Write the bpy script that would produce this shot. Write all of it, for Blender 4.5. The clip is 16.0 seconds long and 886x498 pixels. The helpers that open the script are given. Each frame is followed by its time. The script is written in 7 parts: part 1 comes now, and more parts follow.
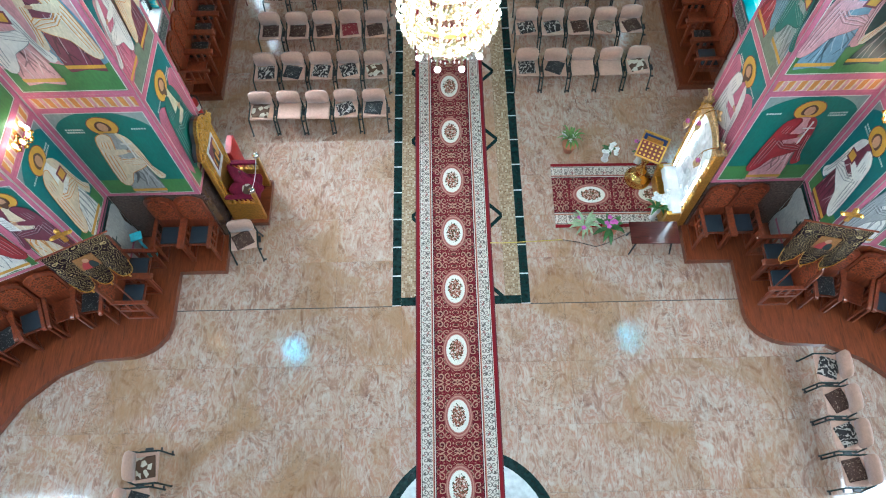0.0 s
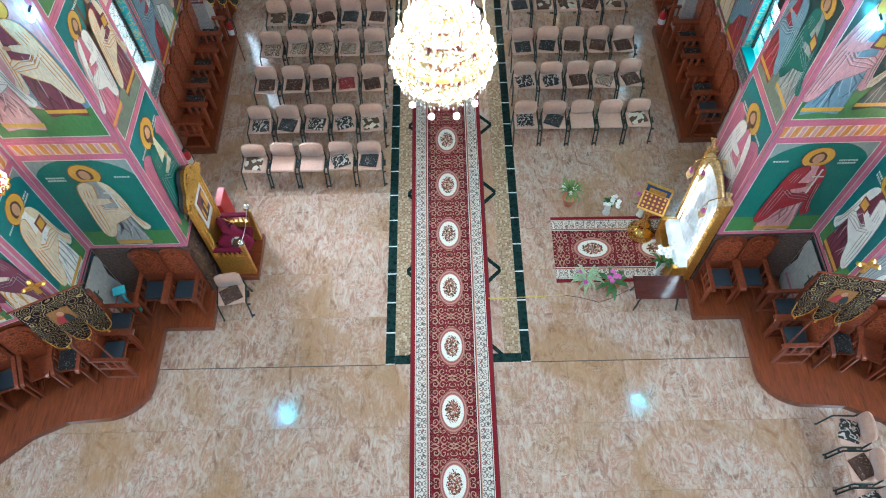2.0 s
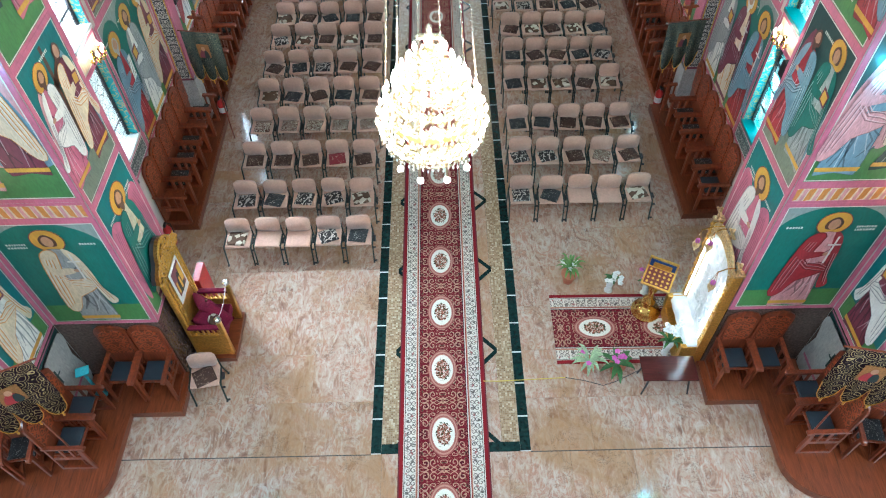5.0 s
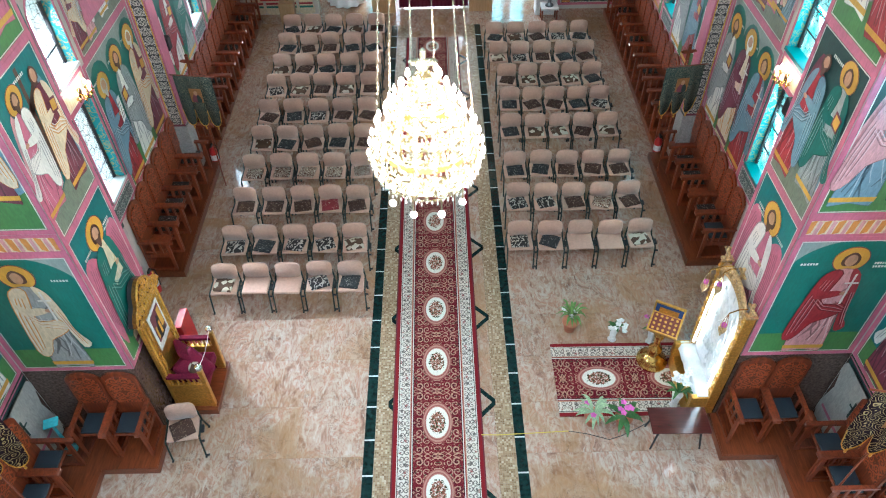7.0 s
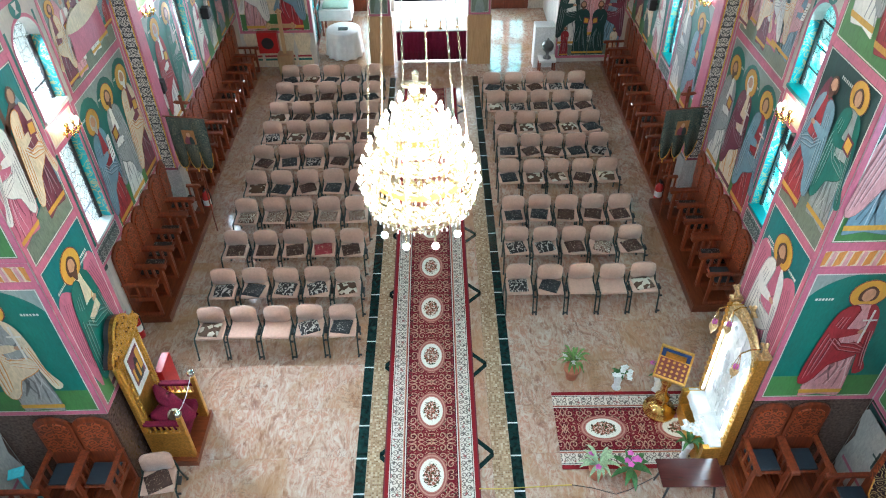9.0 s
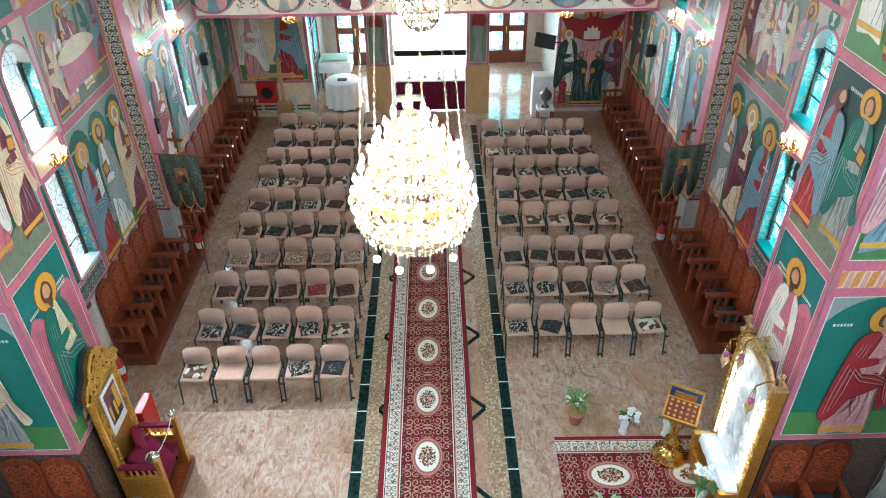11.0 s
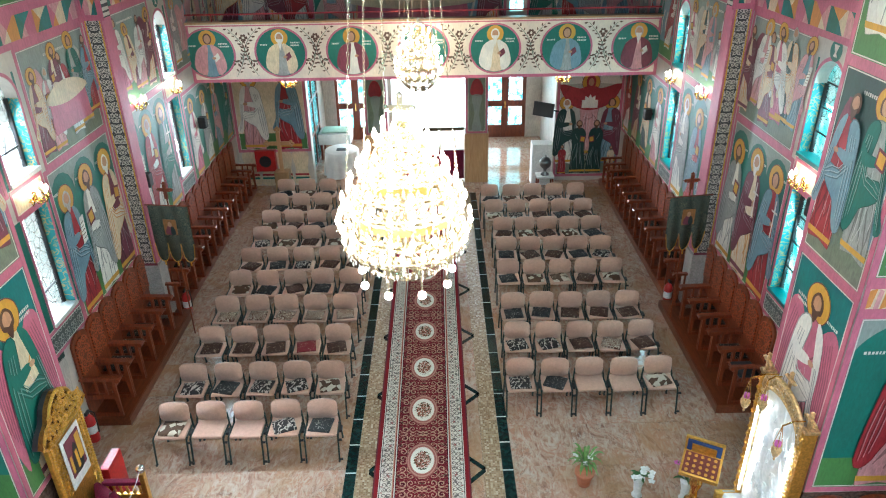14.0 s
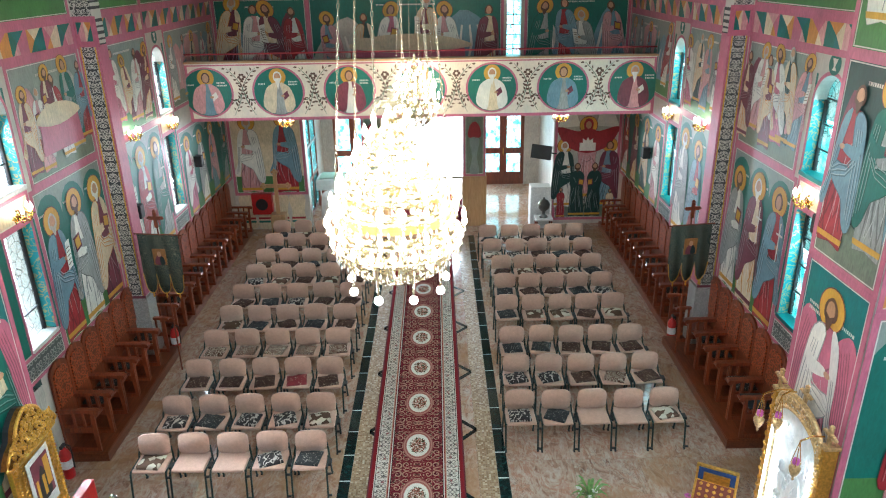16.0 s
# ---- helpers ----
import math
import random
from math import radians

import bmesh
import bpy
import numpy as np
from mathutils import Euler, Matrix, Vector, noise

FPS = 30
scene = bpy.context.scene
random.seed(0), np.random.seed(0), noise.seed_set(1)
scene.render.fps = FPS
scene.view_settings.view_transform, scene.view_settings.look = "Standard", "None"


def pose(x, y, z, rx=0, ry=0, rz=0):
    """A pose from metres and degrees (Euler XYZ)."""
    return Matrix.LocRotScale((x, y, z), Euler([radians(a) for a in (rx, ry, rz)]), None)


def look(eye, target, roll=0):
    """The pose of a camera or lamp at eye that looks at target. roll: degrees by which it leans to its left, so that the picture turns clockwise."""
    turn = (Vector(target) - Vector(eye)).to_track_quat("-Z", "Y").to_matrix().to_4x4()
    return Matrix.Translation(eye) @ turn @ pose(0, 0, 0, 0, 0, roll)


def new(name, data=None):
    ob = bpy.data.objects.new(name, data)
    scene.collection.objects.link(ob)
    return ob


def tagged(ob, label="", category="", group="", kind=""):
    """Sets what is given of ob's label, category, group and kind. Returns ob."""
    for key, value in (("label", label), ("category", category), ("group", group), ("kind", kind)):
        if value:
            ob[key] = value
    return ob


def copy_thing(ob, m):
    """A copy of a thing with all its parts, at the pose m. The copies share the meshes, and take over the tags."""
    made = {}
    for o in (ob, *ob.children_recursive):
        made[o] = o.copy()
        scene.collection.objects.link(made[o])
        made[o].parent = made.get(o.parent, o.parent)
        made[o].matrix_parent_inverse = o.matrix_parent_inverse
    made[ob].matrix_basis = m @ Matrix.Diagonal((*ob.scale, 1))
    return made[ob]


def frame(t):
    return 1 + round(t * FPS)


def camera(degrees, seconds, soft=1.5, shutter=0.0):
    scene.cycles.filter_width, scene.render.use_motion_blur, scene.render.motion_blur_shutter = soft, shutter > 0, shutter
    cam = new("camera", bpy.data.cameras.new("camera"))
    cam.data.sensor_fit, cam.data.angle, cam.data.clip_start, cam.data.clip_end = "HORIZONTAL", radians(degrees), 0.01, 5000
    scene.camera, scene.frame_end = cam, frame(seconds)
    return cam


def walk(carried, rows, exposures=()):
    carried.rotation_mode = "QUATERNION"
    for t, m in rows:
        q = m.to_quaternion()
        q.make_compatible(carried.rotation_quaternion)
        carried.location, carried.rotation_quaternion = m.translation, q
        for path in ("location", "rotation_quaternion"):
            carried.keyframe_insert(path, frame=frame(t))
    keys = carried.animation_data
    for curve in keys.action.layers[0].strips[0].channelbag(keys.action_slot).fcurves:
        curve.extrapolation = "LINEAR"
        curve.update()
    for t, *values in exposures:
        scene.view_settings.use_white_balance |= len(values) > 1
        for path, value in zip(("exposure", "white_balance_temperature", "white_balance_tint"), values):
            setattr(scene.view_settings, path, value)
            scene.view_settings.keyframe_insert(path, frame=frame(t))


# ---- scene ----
cam = camera(64.4, 16.0, 1.1)
PATH = [
    (0, (-0.165, -0.127, 11.684), (-0.172, 0.744, 9.884), -1.7),
    (0.5, (-0.12, -0.103, 11.568), (-0.13, 0.807, 9.787), -1.8),
    (1, (-0.085, -0.075, 11.433), (-0.098, 0.876, 9.674), -1.9),
    (1.5, (-0.06, -0.047, 11.311), (-0.073, 0.942, 9.572), -2.0),
    (2, (-0.042, -0.04, 11.175), (-0.055, 0.99, 9.46), -1.9),
    (2.5, (-0.042, -0.028, 11.032), (-0.052, 1.042, 9.343), -1.8),
    (3, (-0.033, -0.001, 10.91), (-0.042, 1.106, 9.244), -1.7),
    (3.5, (-0.031, 0.012, 10.775), (-0.035, 1.158, 9.136), -1.5),
    (4, (0.006, 0.054, 10.65), (0.0, 1.234, 9.035), -1.5),
    (6.5, (0.096, 0.125, 9.898), (0.098, 1.488, 8.434), -1.2),
    (7, (0.105, 0.149, 9.743), (0.11, 1.544, 8.31), -1.1),
    (7.5, (0.12, 0.172, 9.598), (0.126, 1.599, 8.197), -1.1),
    (8, (0.146, 0.179, 9.449), (0.151, 1.639, 8.082), -1.1),
    (8.5, (0.158, 0.192, 9.317), (0.165, 1.683, 7.983), -1.0),
    (9, (0.173, 0.207, 9.169), (0.181, 1.727, 7.87), -0.9),
    (9.5, (0.186, 0.212, 9.019), (0.195, 1.762, 7.755), -0.9),
    (10, (0.202, 0.215, 8.859), (0.211, 1.794, 7.633), -0.9),
    (12.5, (0.252, 0.229, 8.085), (0.262, 1.939, 7.049), -0.9),
    (13, (0.265, 0.239, 7.926), (0.275, 1.973, 6.929), -0.9),
    (13.5, (0.312, 0.26, 7.751), (0.318, 2.016, 6.794), -1.1),
    (14, (0.318, 0.266, 7.597), (0.325, 2.044, 6.68), -1.0),
    (14.5, (0.339, 0.27, 7.418), (0.345, 2.07, 6.545), -1.0),
    (15, (0.351, 0.276, 7.238), (0.358, 2.095, 6.406), -1.0),
    (15.5, (0.364, 0.286, 7.056), (0.373, 2.124, 6.267), -1.0),
    (16, (0.383, 0.294, 6.886), (0.392, 2.149, 6.14), -1.0),
]
walk(cam, [(t, look(eye, target, roll)) for t, eye, target, roll in PATH], [(0.0, 0.16, 5280, 4), (6.0, 0.28, 5330, 4), (10.0, 0.22, 5480, 4), (16.0, 0.12, 5650, 4)])

# ---- world, lights, exposure ----
world = bpy.data.worlds.new("sky")
scene.world = world
world.use_nodes = True
sky = world.node_tree.nodes.new("ShaderNodeTexSky")
sky.sky_type, sky.sun_disc = "NISHITA", False
sky.sun_elevation, sky.sun_rotation = radians(32), radians(357)
world.node_tree.links.new(sky.outputs[0], world.node_tree.nodes["Background"].inputs[0])
world.node_tree.nodes["Background"].inputs[1].default_value = 0.15


def area(name, eye, target, w, h, power, color=(1, 1, 1), spread=180):
    d = bpy.data.lights.new(name, "AREA")
    d.shape, d.size, d.size_y, d.energy, d.color, d.spread = "RECTANGLE", w, h, power, color, radians(spread)
    ob = new(name, d)
    ob.matrix_basis = look(eye, target)
    return ob


DAY = (0.86, 0.95, 1.0)
sun_data = bpy.data.lights.new("sun", "SUN")
sun_data.energy, sun_data.angle, sun_data.color = 3.0, radians(0.5), (1.0, 0.93, 0.82)
new("sun", sun_data).matrix_basis = look((0, 0, 0), (0.06, -1.0, -0.62))
# daylight through the nave windows and the open door, plus fill from apse and lantern
for y in (9.28, 15.12):
    area("window_daylight", (-5.56, y, 2.8), (-1.4, y - 3.3, 0), 0.6, 1.5, 96 if y < 10 else 42, DAY, 66 if y < 10 else 180)
    area("window_daylight", (-5.56, y, 4.75), (0, y, 1.5), 0.6, 1.1, 36, DAY)
    area("window_daylight", (5.64, y, 2.8), (0, y, 1.5), 0.6, 1.5, 34, (0.7, 0.97, 1.0))
    area("window_daylight", (5.64, y, 4.75), (0, y, 2.5), 0.6, 1.1, 28, (0.7, 0.97, 1.0))
# added fill lamps at assumed apse openings out of view, brightening piers and floor
area("apse_daylight", (-8.98, 1.25, 4.2), (0, 4.2, 0), 1.2, 2.6, 230, (0.8, 0.94, 1.0))
area("apse_daylight", (9.02, 1.25, 4.2), (0, 3.2, 0), 1.2, 2.6, 310, (0.8, 0.94, 1.0))
area("door_daylight", (0.0, 23.1, 1.7), (0, 10, 0.6), 2.0, 2.9, 330, (0.97, 0.98, 1.0))
# cool general fill from above, added in the unseen lantern's four openings
for x, y in ((-4.3, 0), (4.3, 0), (0, -4.3), (0, 4.3)):
    area("lantern_daylight", (x, y, 12.6), (x * 0.3, y * 0.3 + 1.5, 4), 1.0, 1.6, 415, (0.8, 0.93, 1.0))

# narrow beams of the two floodlights on the piers
for x, z, tx, ty in ((-4.24, 6.3, -2.76, 3.68), (4.58, 5.93, 2.97, 3.76)):
    area("floodlight_beam", (x, 5.64, z - 0.02), (tx, ty, 0), 0.045, 0.045, 0.9, (0.12, 0.74, 1.0), 40)

# ---- small helpers ----
PI = math.pi
rnd = random.Random(7)


class Tree:
    """A short way to write node materials."""

    def __init__(self, name):
        self.m = bpy.data.materials.new(name)
        self.m.use_nodes = True
        self.t = self.m.node_tree
        self.b = self.t.nodes["Principled BSDF"]

    def put(self, socket, v):
        if isinstance(v, bpy.types.NodeSocket):
            self.t.links.new(v, socket)
        elif isinstance(v, tuple) and len(v) == 3 and socket.type == "RGBA":
            socket.default_value = (*v, 1)
        else:
            socket.default_value = v

    def math(self, op, a, b=0.0, c=0.0):
        n = self.t.nodes.new("ShaderNodeMath")
        n.operation = op
        for s, v in zip(n.inputs, (a, b, c)):
            self.put(s, v)
        return n.outputs[0]

    def coords(self, kind="Object"):
        return self.t.nodes.new("ShaderNodeTexCoord").outputs[kind]

    def place(self):
        return self.t.nodes.new("ShaderNodeNewGeometry").outputs["Position"]

    def split(self, v):
        n = self.t.nodes.new("ShaderNodeSeparateXYZ")
        self.put(n.inputs[0], v)
        return n.outputs

    def join(self, x, y, z=0.0):
        n = self.t.nodes.new("ShaderNodeCombineXYZ")
        for s, v in zip(n.inputs, (x, y, z)):
            self.put(s, v)
        return n.outputs[0]

    def scaled(self, v, sx, sy, sz, turn=0.0):
        n = self.t.nodes.new("ShaderNodeMapping")
        self.put(n.inputs["Vector"], v)
        n.inputs["Scale"].default_value = (sx, sy, sz)
        n.inputs["Rotation"].default_value = (0, 0, turn)
        return n.outputs[0]

    def noise(self, v, scale, detail=4.0, rough=0.55, twist=0.0):
        n = self.t.nodes.new("ShaderNodeTexNoise")
        self.put(n.inputs["Vector"], v)
        n.inputs["Scale"].default_value, n.inputs["Detail"].default_value = scale, detail
        n.inputs["Roughness"].default_value, n.inputs["Distortion"].default_value = rough, twist
        return n.outputs["Fac"]

    def cells(self, v, scale, feature="F1", out="Distance"):
        n = self.t.nodes.new("ShaderNodeTexVoronoi")
        n.feature = feature
        self.put(n.inputs["Vector"], v)
        n.inputs["Scale"].default_value = scale
        return n.outputs[out]

    def ramp(self, f, *stops, hard=False):
        n = self.t.nodes.new("ShaderNodeValToRGB")
        self.put(n.inputs[0], f)
        n.color_ramp.interpolation = "CONSTANT" if hard else "LINEAR"
        e = n.color_ramp.elements
        while len(e) < len(stops):
            e.new(0.5)
        for el, (p, c) in zip(e, stops):
            el.position, el.color = p, (*c, 1)
        return n.outputs[0]

    def mix(self, f, a, b, kind="MIX"):
        n = self.t.nodes.new("ShaderNodeMix")
        n.data_type, n.blend_type = "RGBA", kind
        self.put(n.inputs[0], f)
        self.put(n.inputs[6], a)
        self.put(n.inputs[7], b)
        return n.outputs[2]

    def spiral(self, u, v, cu, cv, turns, width):
        """Curling scroll lines: one spiral in each mirrored cell of cu by cv; 1 on the line."""
        a = self.math("SUBTRACT", self.math("PINGPONG", u, cu), cu / 2)
        b = self.math("SUBTRACT", self.math("PINGPONG", v, cv), cv / 2)
        r = self.math("SQRT", self.math("ADD", self.math("MULTIPLY", a, a), self.math("MULTIPLY", b, b)))
        th = self.math("DIVIDE", self.math("ARCTAN2", b, a), 2 * math.pi)
        size = min(cu, cv) / 2
        ph = self.math("FRACT", self.math("SUBTRACT", self.math("MULTIPLY", r, turns / size), th))
        line = self.math("LESS_THAN", self.math("ABSOLUTE", self.math("SUBTRACT", ph, 0.5)), width)
        return self.math("MULTIPLY", line, self.math("LESS_THAN", r, size * 1.12))

    def random(self):
        return self.t.nodes.new("ShaderNodeObjectInfo").outputs["Random"]

    def bump(self, h, strength=0.3, depth=0.01):
        n = self.t.nodes.new("ShaderNodeBump")
        n.inputs["Strength"].default_value, n.inputs["Distance"].default_value = strength, depth
        self.put(n.inputs["Height"], h)
        self.t.links.new(n.outputs[0], self.b.inputs["Normal"])

    def set(self, color=None, rough=None, metal=None, **more):
        if color is not None:
            self.put(self.b.inputs["Base Color"], color)
        if rough is not None:
            self.put(self.b.inputs["Roughness"], rough)
        if metal is not None:
            self.put(self.b.inputs["Metallic"], metal)
        for k, v in more.items():
            self.put(self.b.inputs[k.replace("_", " ")], v)
        return self.m


def shade(c, k):
    return tuple(min(1.0, v * k) for v in c)


def plain(name, c, rough=0.5, metal=0.0, grain=30.0, vary=0.16, relief=0.12, **more):
    """Paint, metal or plastic with fine grain and broad uneven wear."""
    t = Tree(name)
    p = t.place()
    a = t.ramp(t.noise(p, grain, 5), (0.3, shade(c, 1 - vary)), (0.7, shade(c, 1 + vary)))
    b = t.ramp(t.noise(p, grain * 0.09, 3), (0.3, (0.84, 0.84, 0.84)), (0.7, (1, 1, 1)))
    if relief:
        t.bump(t.noise(p, grain * 3, 3), relief, 0.004)
    return t.set(t.mix(1.0, a, b, "MULTIPLY"), rough, metal, **more)


def glow(name, c, strength):
    t = Tree(name)
    return t.set(c, 0.4, 0.0, Emission_Color=c, Emission_Strength=strength)


def wood_mat(name, dark, light, rough=0.32, along="z"):
    t = Tree(name)
    p = t.coords()
    s = {"z": (9, 9, 0.8), "x": (0.8, 9, 9), "y": (9, 0.8, 9)}[along]
    g = t.noise(t.scaled(p, *s), 3.0, 6, 0.6, 1.2)
    fine = t.noise(t.scaled(p, *(v * 6 for v in s)), 4.0, 3)
    c = t.ramp(g, (0.28, dark), (0.72, light))
    c = t.mix(t.math("MULTIPLY", fine, 0.35), c, dark)
    c = t.mix(1.0, c, t.ramp(t.random(), (0.0, (0.8, 0.78, 0.76)), (1.0, (1.08, 1.04, 1.0))), "MULTIPLY")
    t.bump(fine, 0.15, 0.003)
    return t.set(c, rough, 0.0, Coat_Weight=0.25, Coat_Roughness=0.2)


# ---- mural paint ----
def fresco(name, c, vary=0.2):
    """Matt wall paint, brushed unevenly."""
    t = Tree(name)
    p = t.place()
    broad = t.noise(p, 2.6, 4, 0.6)
    brush = t.noise(t.scaled(p, 4, 4, 1.2), 9.0, 5, 0.6, 0.8)
    a = t.ramp(brush, (0.25, shade(c, 1 - vary)), (0.75, shade(c, 1 + vary)))
    b = t.ramp(broad, (0.3, (0.82, 0.82, 0.84)), (0.7, (1.05, 1.03, 1.0)))
    t.bump(t.noise(p, 60, 3), 0.1, 0.004)
    return t.set(t.mix(1.0, a, b, "MULTIPLY"), 0.42)


PAINT_COLOURS = {
    "green": ("paint_deep_green", (0.014, 0.15, 0.115), 0.2),
    "teal": ("paint_teal", (0.012, 0.16, 0.158), 0.2),
    "grass": ("paint_grass_green", (0.075, 0.21, 0.06), 0.2),
    "grey": ("paint_grey_green", (0.25, 0.3, 0.27), 0.2),
    "pink": ("paint_pink", (0.52, 0.14, 0.215), 0.2),
    "rose": ("paint_pale_rose", (0.6, 0.3, 0.31), 0.28),
    "red": ("paint_red", (0.34, 0.025, 0.035), 0.3),
    "maroon": ("paint_maroon", (0.17, 0.035, 0.06), 0.3),
    "white": ("paint_white", (0.76, 0.74, 0.68), 0.14),
    "cream": ("paint_cream", (0.68, 0.56, 0.38), 0.24),
    "gold": ("paint_ochre_gold", (0.62, 0.33, 0.04), 0.14),
    "skin": ("paint_umber", (0.5, 0.27, 0.16), 0.2),
    "hair": ("paint_dark_umber", (0.11, 0.05, 0.03), 0.2),
    "grey_robe": ("paint_grey", (0.32, 0.33, 0.32), 0.3),
    "dark": ("paint_dark_green", (0.014, 0.05, 0.045), 0.3),
    "blue": ("paint_grey_blue", (0.17, 0.29, 0.36), 0.25),
    "line": ("paint_pale_line", (0.7, 0.66, 0.6), 0.1),
    "stone": ("paint_stone", (0.46, 0.44, 0.39), 0.25),
    "orange": ("paint_orange", (0.6, 0.25, 0.05), 0.2),
    "olive": ("paint_olive_grey", (0.17, 0.21, 0.15), 0.3),
    "plaster": ("paint_plaster", (0.55, 0.5, 0.44), 0.1),
}
PAINT_COLOURS["parapet"] = ("paint_parapet_cream", (0.76, 0.66, 0.54), 0.1)
PAINT = {key: fresco(*spec) for key, spec in PAINT_COLOURS.items()}


def tint(key, light):
    """The lighter or darker brush tone of one of the wall paints."""
    name = key + ("_light" if light else "_dark")
    if name not in PAINT:
        label, c, vary = PAINT_COLOURS[key]
        c = tuple(v + (0.92 - v) * 0.26 for v in c) if light else tuple(v * 0.5 for v in c)
        PAINT[name] = fresco(label + ("_light" if light else "_dark"), c, vary)
    return name

# ---- stone and floor ----
def granite(name, tone=1.0):
    t = Tree(name)
    p = t.place()
    r = t.random()
    seed = t.math("MULTIPLY", r, 40.0)
    xyz = t.split(p)
    q = t.join(xyz[0], xyz[1], seed)
    flow = t.noise(t.scaled(q, 1.0, 0.6, 1, 0.8), 2.3, 9, 0.62, 2.8)
    streak = t.noise(t.scaled(q, 1.0, 0.42, 1, -0.7), 7.5, 7, 0.66, 2.0)
    cloud = t.noise(t.join(xyz[0], xyz[1], t.math("MULTIPLY", r, 0.5)), 0.7, 4, 0.6, 0.8)
    speck = t.noise(p, 80, 4, 0.7)
    c = t.ramp(flow, (0.3, shade((0.24, 0.14, 0.105), tone)), (0.41, shade((0.43, 0.26, 0.195), tone)),
               (0.5, shade((0.54, 0.41, 0.33), tone)), (0.58, shade((0.46, 0.25, 0.18), tone)), (0.7, shade((0.58, 0.49, 0.42), tone)))
    c = t.mix(t.ramp(streak, (0.5, (0, 0, 0)), (0.6, (0.72, 0.72, 0.72))), c, shade((0.62, 0.545, 0.47), tone))
    c = t.mix(t.ramp(streak, (0.32, (0.65, 0.65, 0.65)), (0.43, (0, 0, 0))), c, shade((0.29, 0.175, 0.13), tone))
    fine = t.noise(t.scaled(q, 1.0, 0.4, 1, 0.5), 34.0, 5, 0.7, 1.2)
    c = t.mix(t.ramp(fine, (0.34, (0.4, 0.4, 0.4)), (0.45, (0, 0, 0))), c, shade((0.3, 0.185, 0.145), tone))
    c = t.mix(t.ramp(cloud, (0.46, (0, 0, 0)), (0.64, (0.75, 0.75, 0.75))), c, t.mix(flow, shade((0.22, 0.1, 0.04), tone), shade((0.56, 0.35, 0.18), tone)))
    vein = t.math("ABSOLUTE", t.math("SUBTRACT", t.noise(t.scaled(q, 1, 1.7, 1, 0.9), 1.1, 7, 0.75, 2.4), 0.5))
    mask = t.ramp(t.noise(q, 1.7, 2), (0.5, (0, 0, 0)), (0.6, (1, 1, 1)))
    c = t.mix(t.mix(1.0, t.ramp(vein, (0.0, (0.8, 0.8, 0.8)), (0.012, (0, 0, 0))), mask, "MULTIPLY"), c, (0.09, 0.06, 0.05))
    c = t.mix(t.ramp(speck, (0.6, (0, 0, 0)), (0.78, (0.4, 0.4, 0.4))), c, (0.14, 0.09, 0.07))
    c = t.mix(1.0, c, t.ramp(r, (0.0, (0.96, 0.91, 0.85)), (0.3, (1.0, 0.965, 0.91)), (0.6, (1.03, 0.98, 0.91)), (1.0, (1.06, 1.01, 0.95))), "MULTIPLY")
    t.bump(t.noise(p, 3, 3), 0.02, 0.01)
    return t.set(c, t.ramp(speck, (0.3, (0.06, 0.06, 0.06)), (0.7, (0.17, 0.17, 0.17))), 0.0, Specular_IOR_Level=0.55)


GRANITE = granite("pink_granite", 0.8)
JOINT = plain("floor_joint", (0.2, 0.15, 0.125), 0.7)
GREEN_STONE = plain("dark_green_marble", (0.01, 0.026, 0.023), 0.12, 0, 14, 0.5, 0)
PALE_STONE = plain("pale_marble", (0.6, 0.62, 0.6), 0.15, 0, 9, 0.2, 0)


def mosaic():
    t = Tree("beige_mosaic")
    p = t.place()
    e = t.math("MAXIMUM", *(t.math("GREATER_THAN", t.math("FRACT", t.math("MULTIPLY", a, 31.0)), 0.88) for a in list(t.split(p))[:2]))
    snap = t.join(*(t.math("FLOOR", t.math("MULTIPLY", a, 31.0)) for a in list(t.split(p))[:2]))
    w = t.t.nodes.new("ShaderNodeTexWhiteNoise")
    t.put(w.inputs["Vector"], snap)
    tile = t.ramp(w.outputs["Value"], (0.0, (0.2, 0.12, 0.06)), (0.45, (0.3, 0.195, 0.11)), (0.8, (0.39, 0.28, 0.17)), (1.0, (0.5, 0.4, 0.28)))
    t.bump(t.math("SUBTRACT", 1.0, e), 0.3, 0.002)
    return t.set(t.mix(e, tile, (0.32, 0.25, 0.17)), 0.25)


MOSAIC = mosaic()


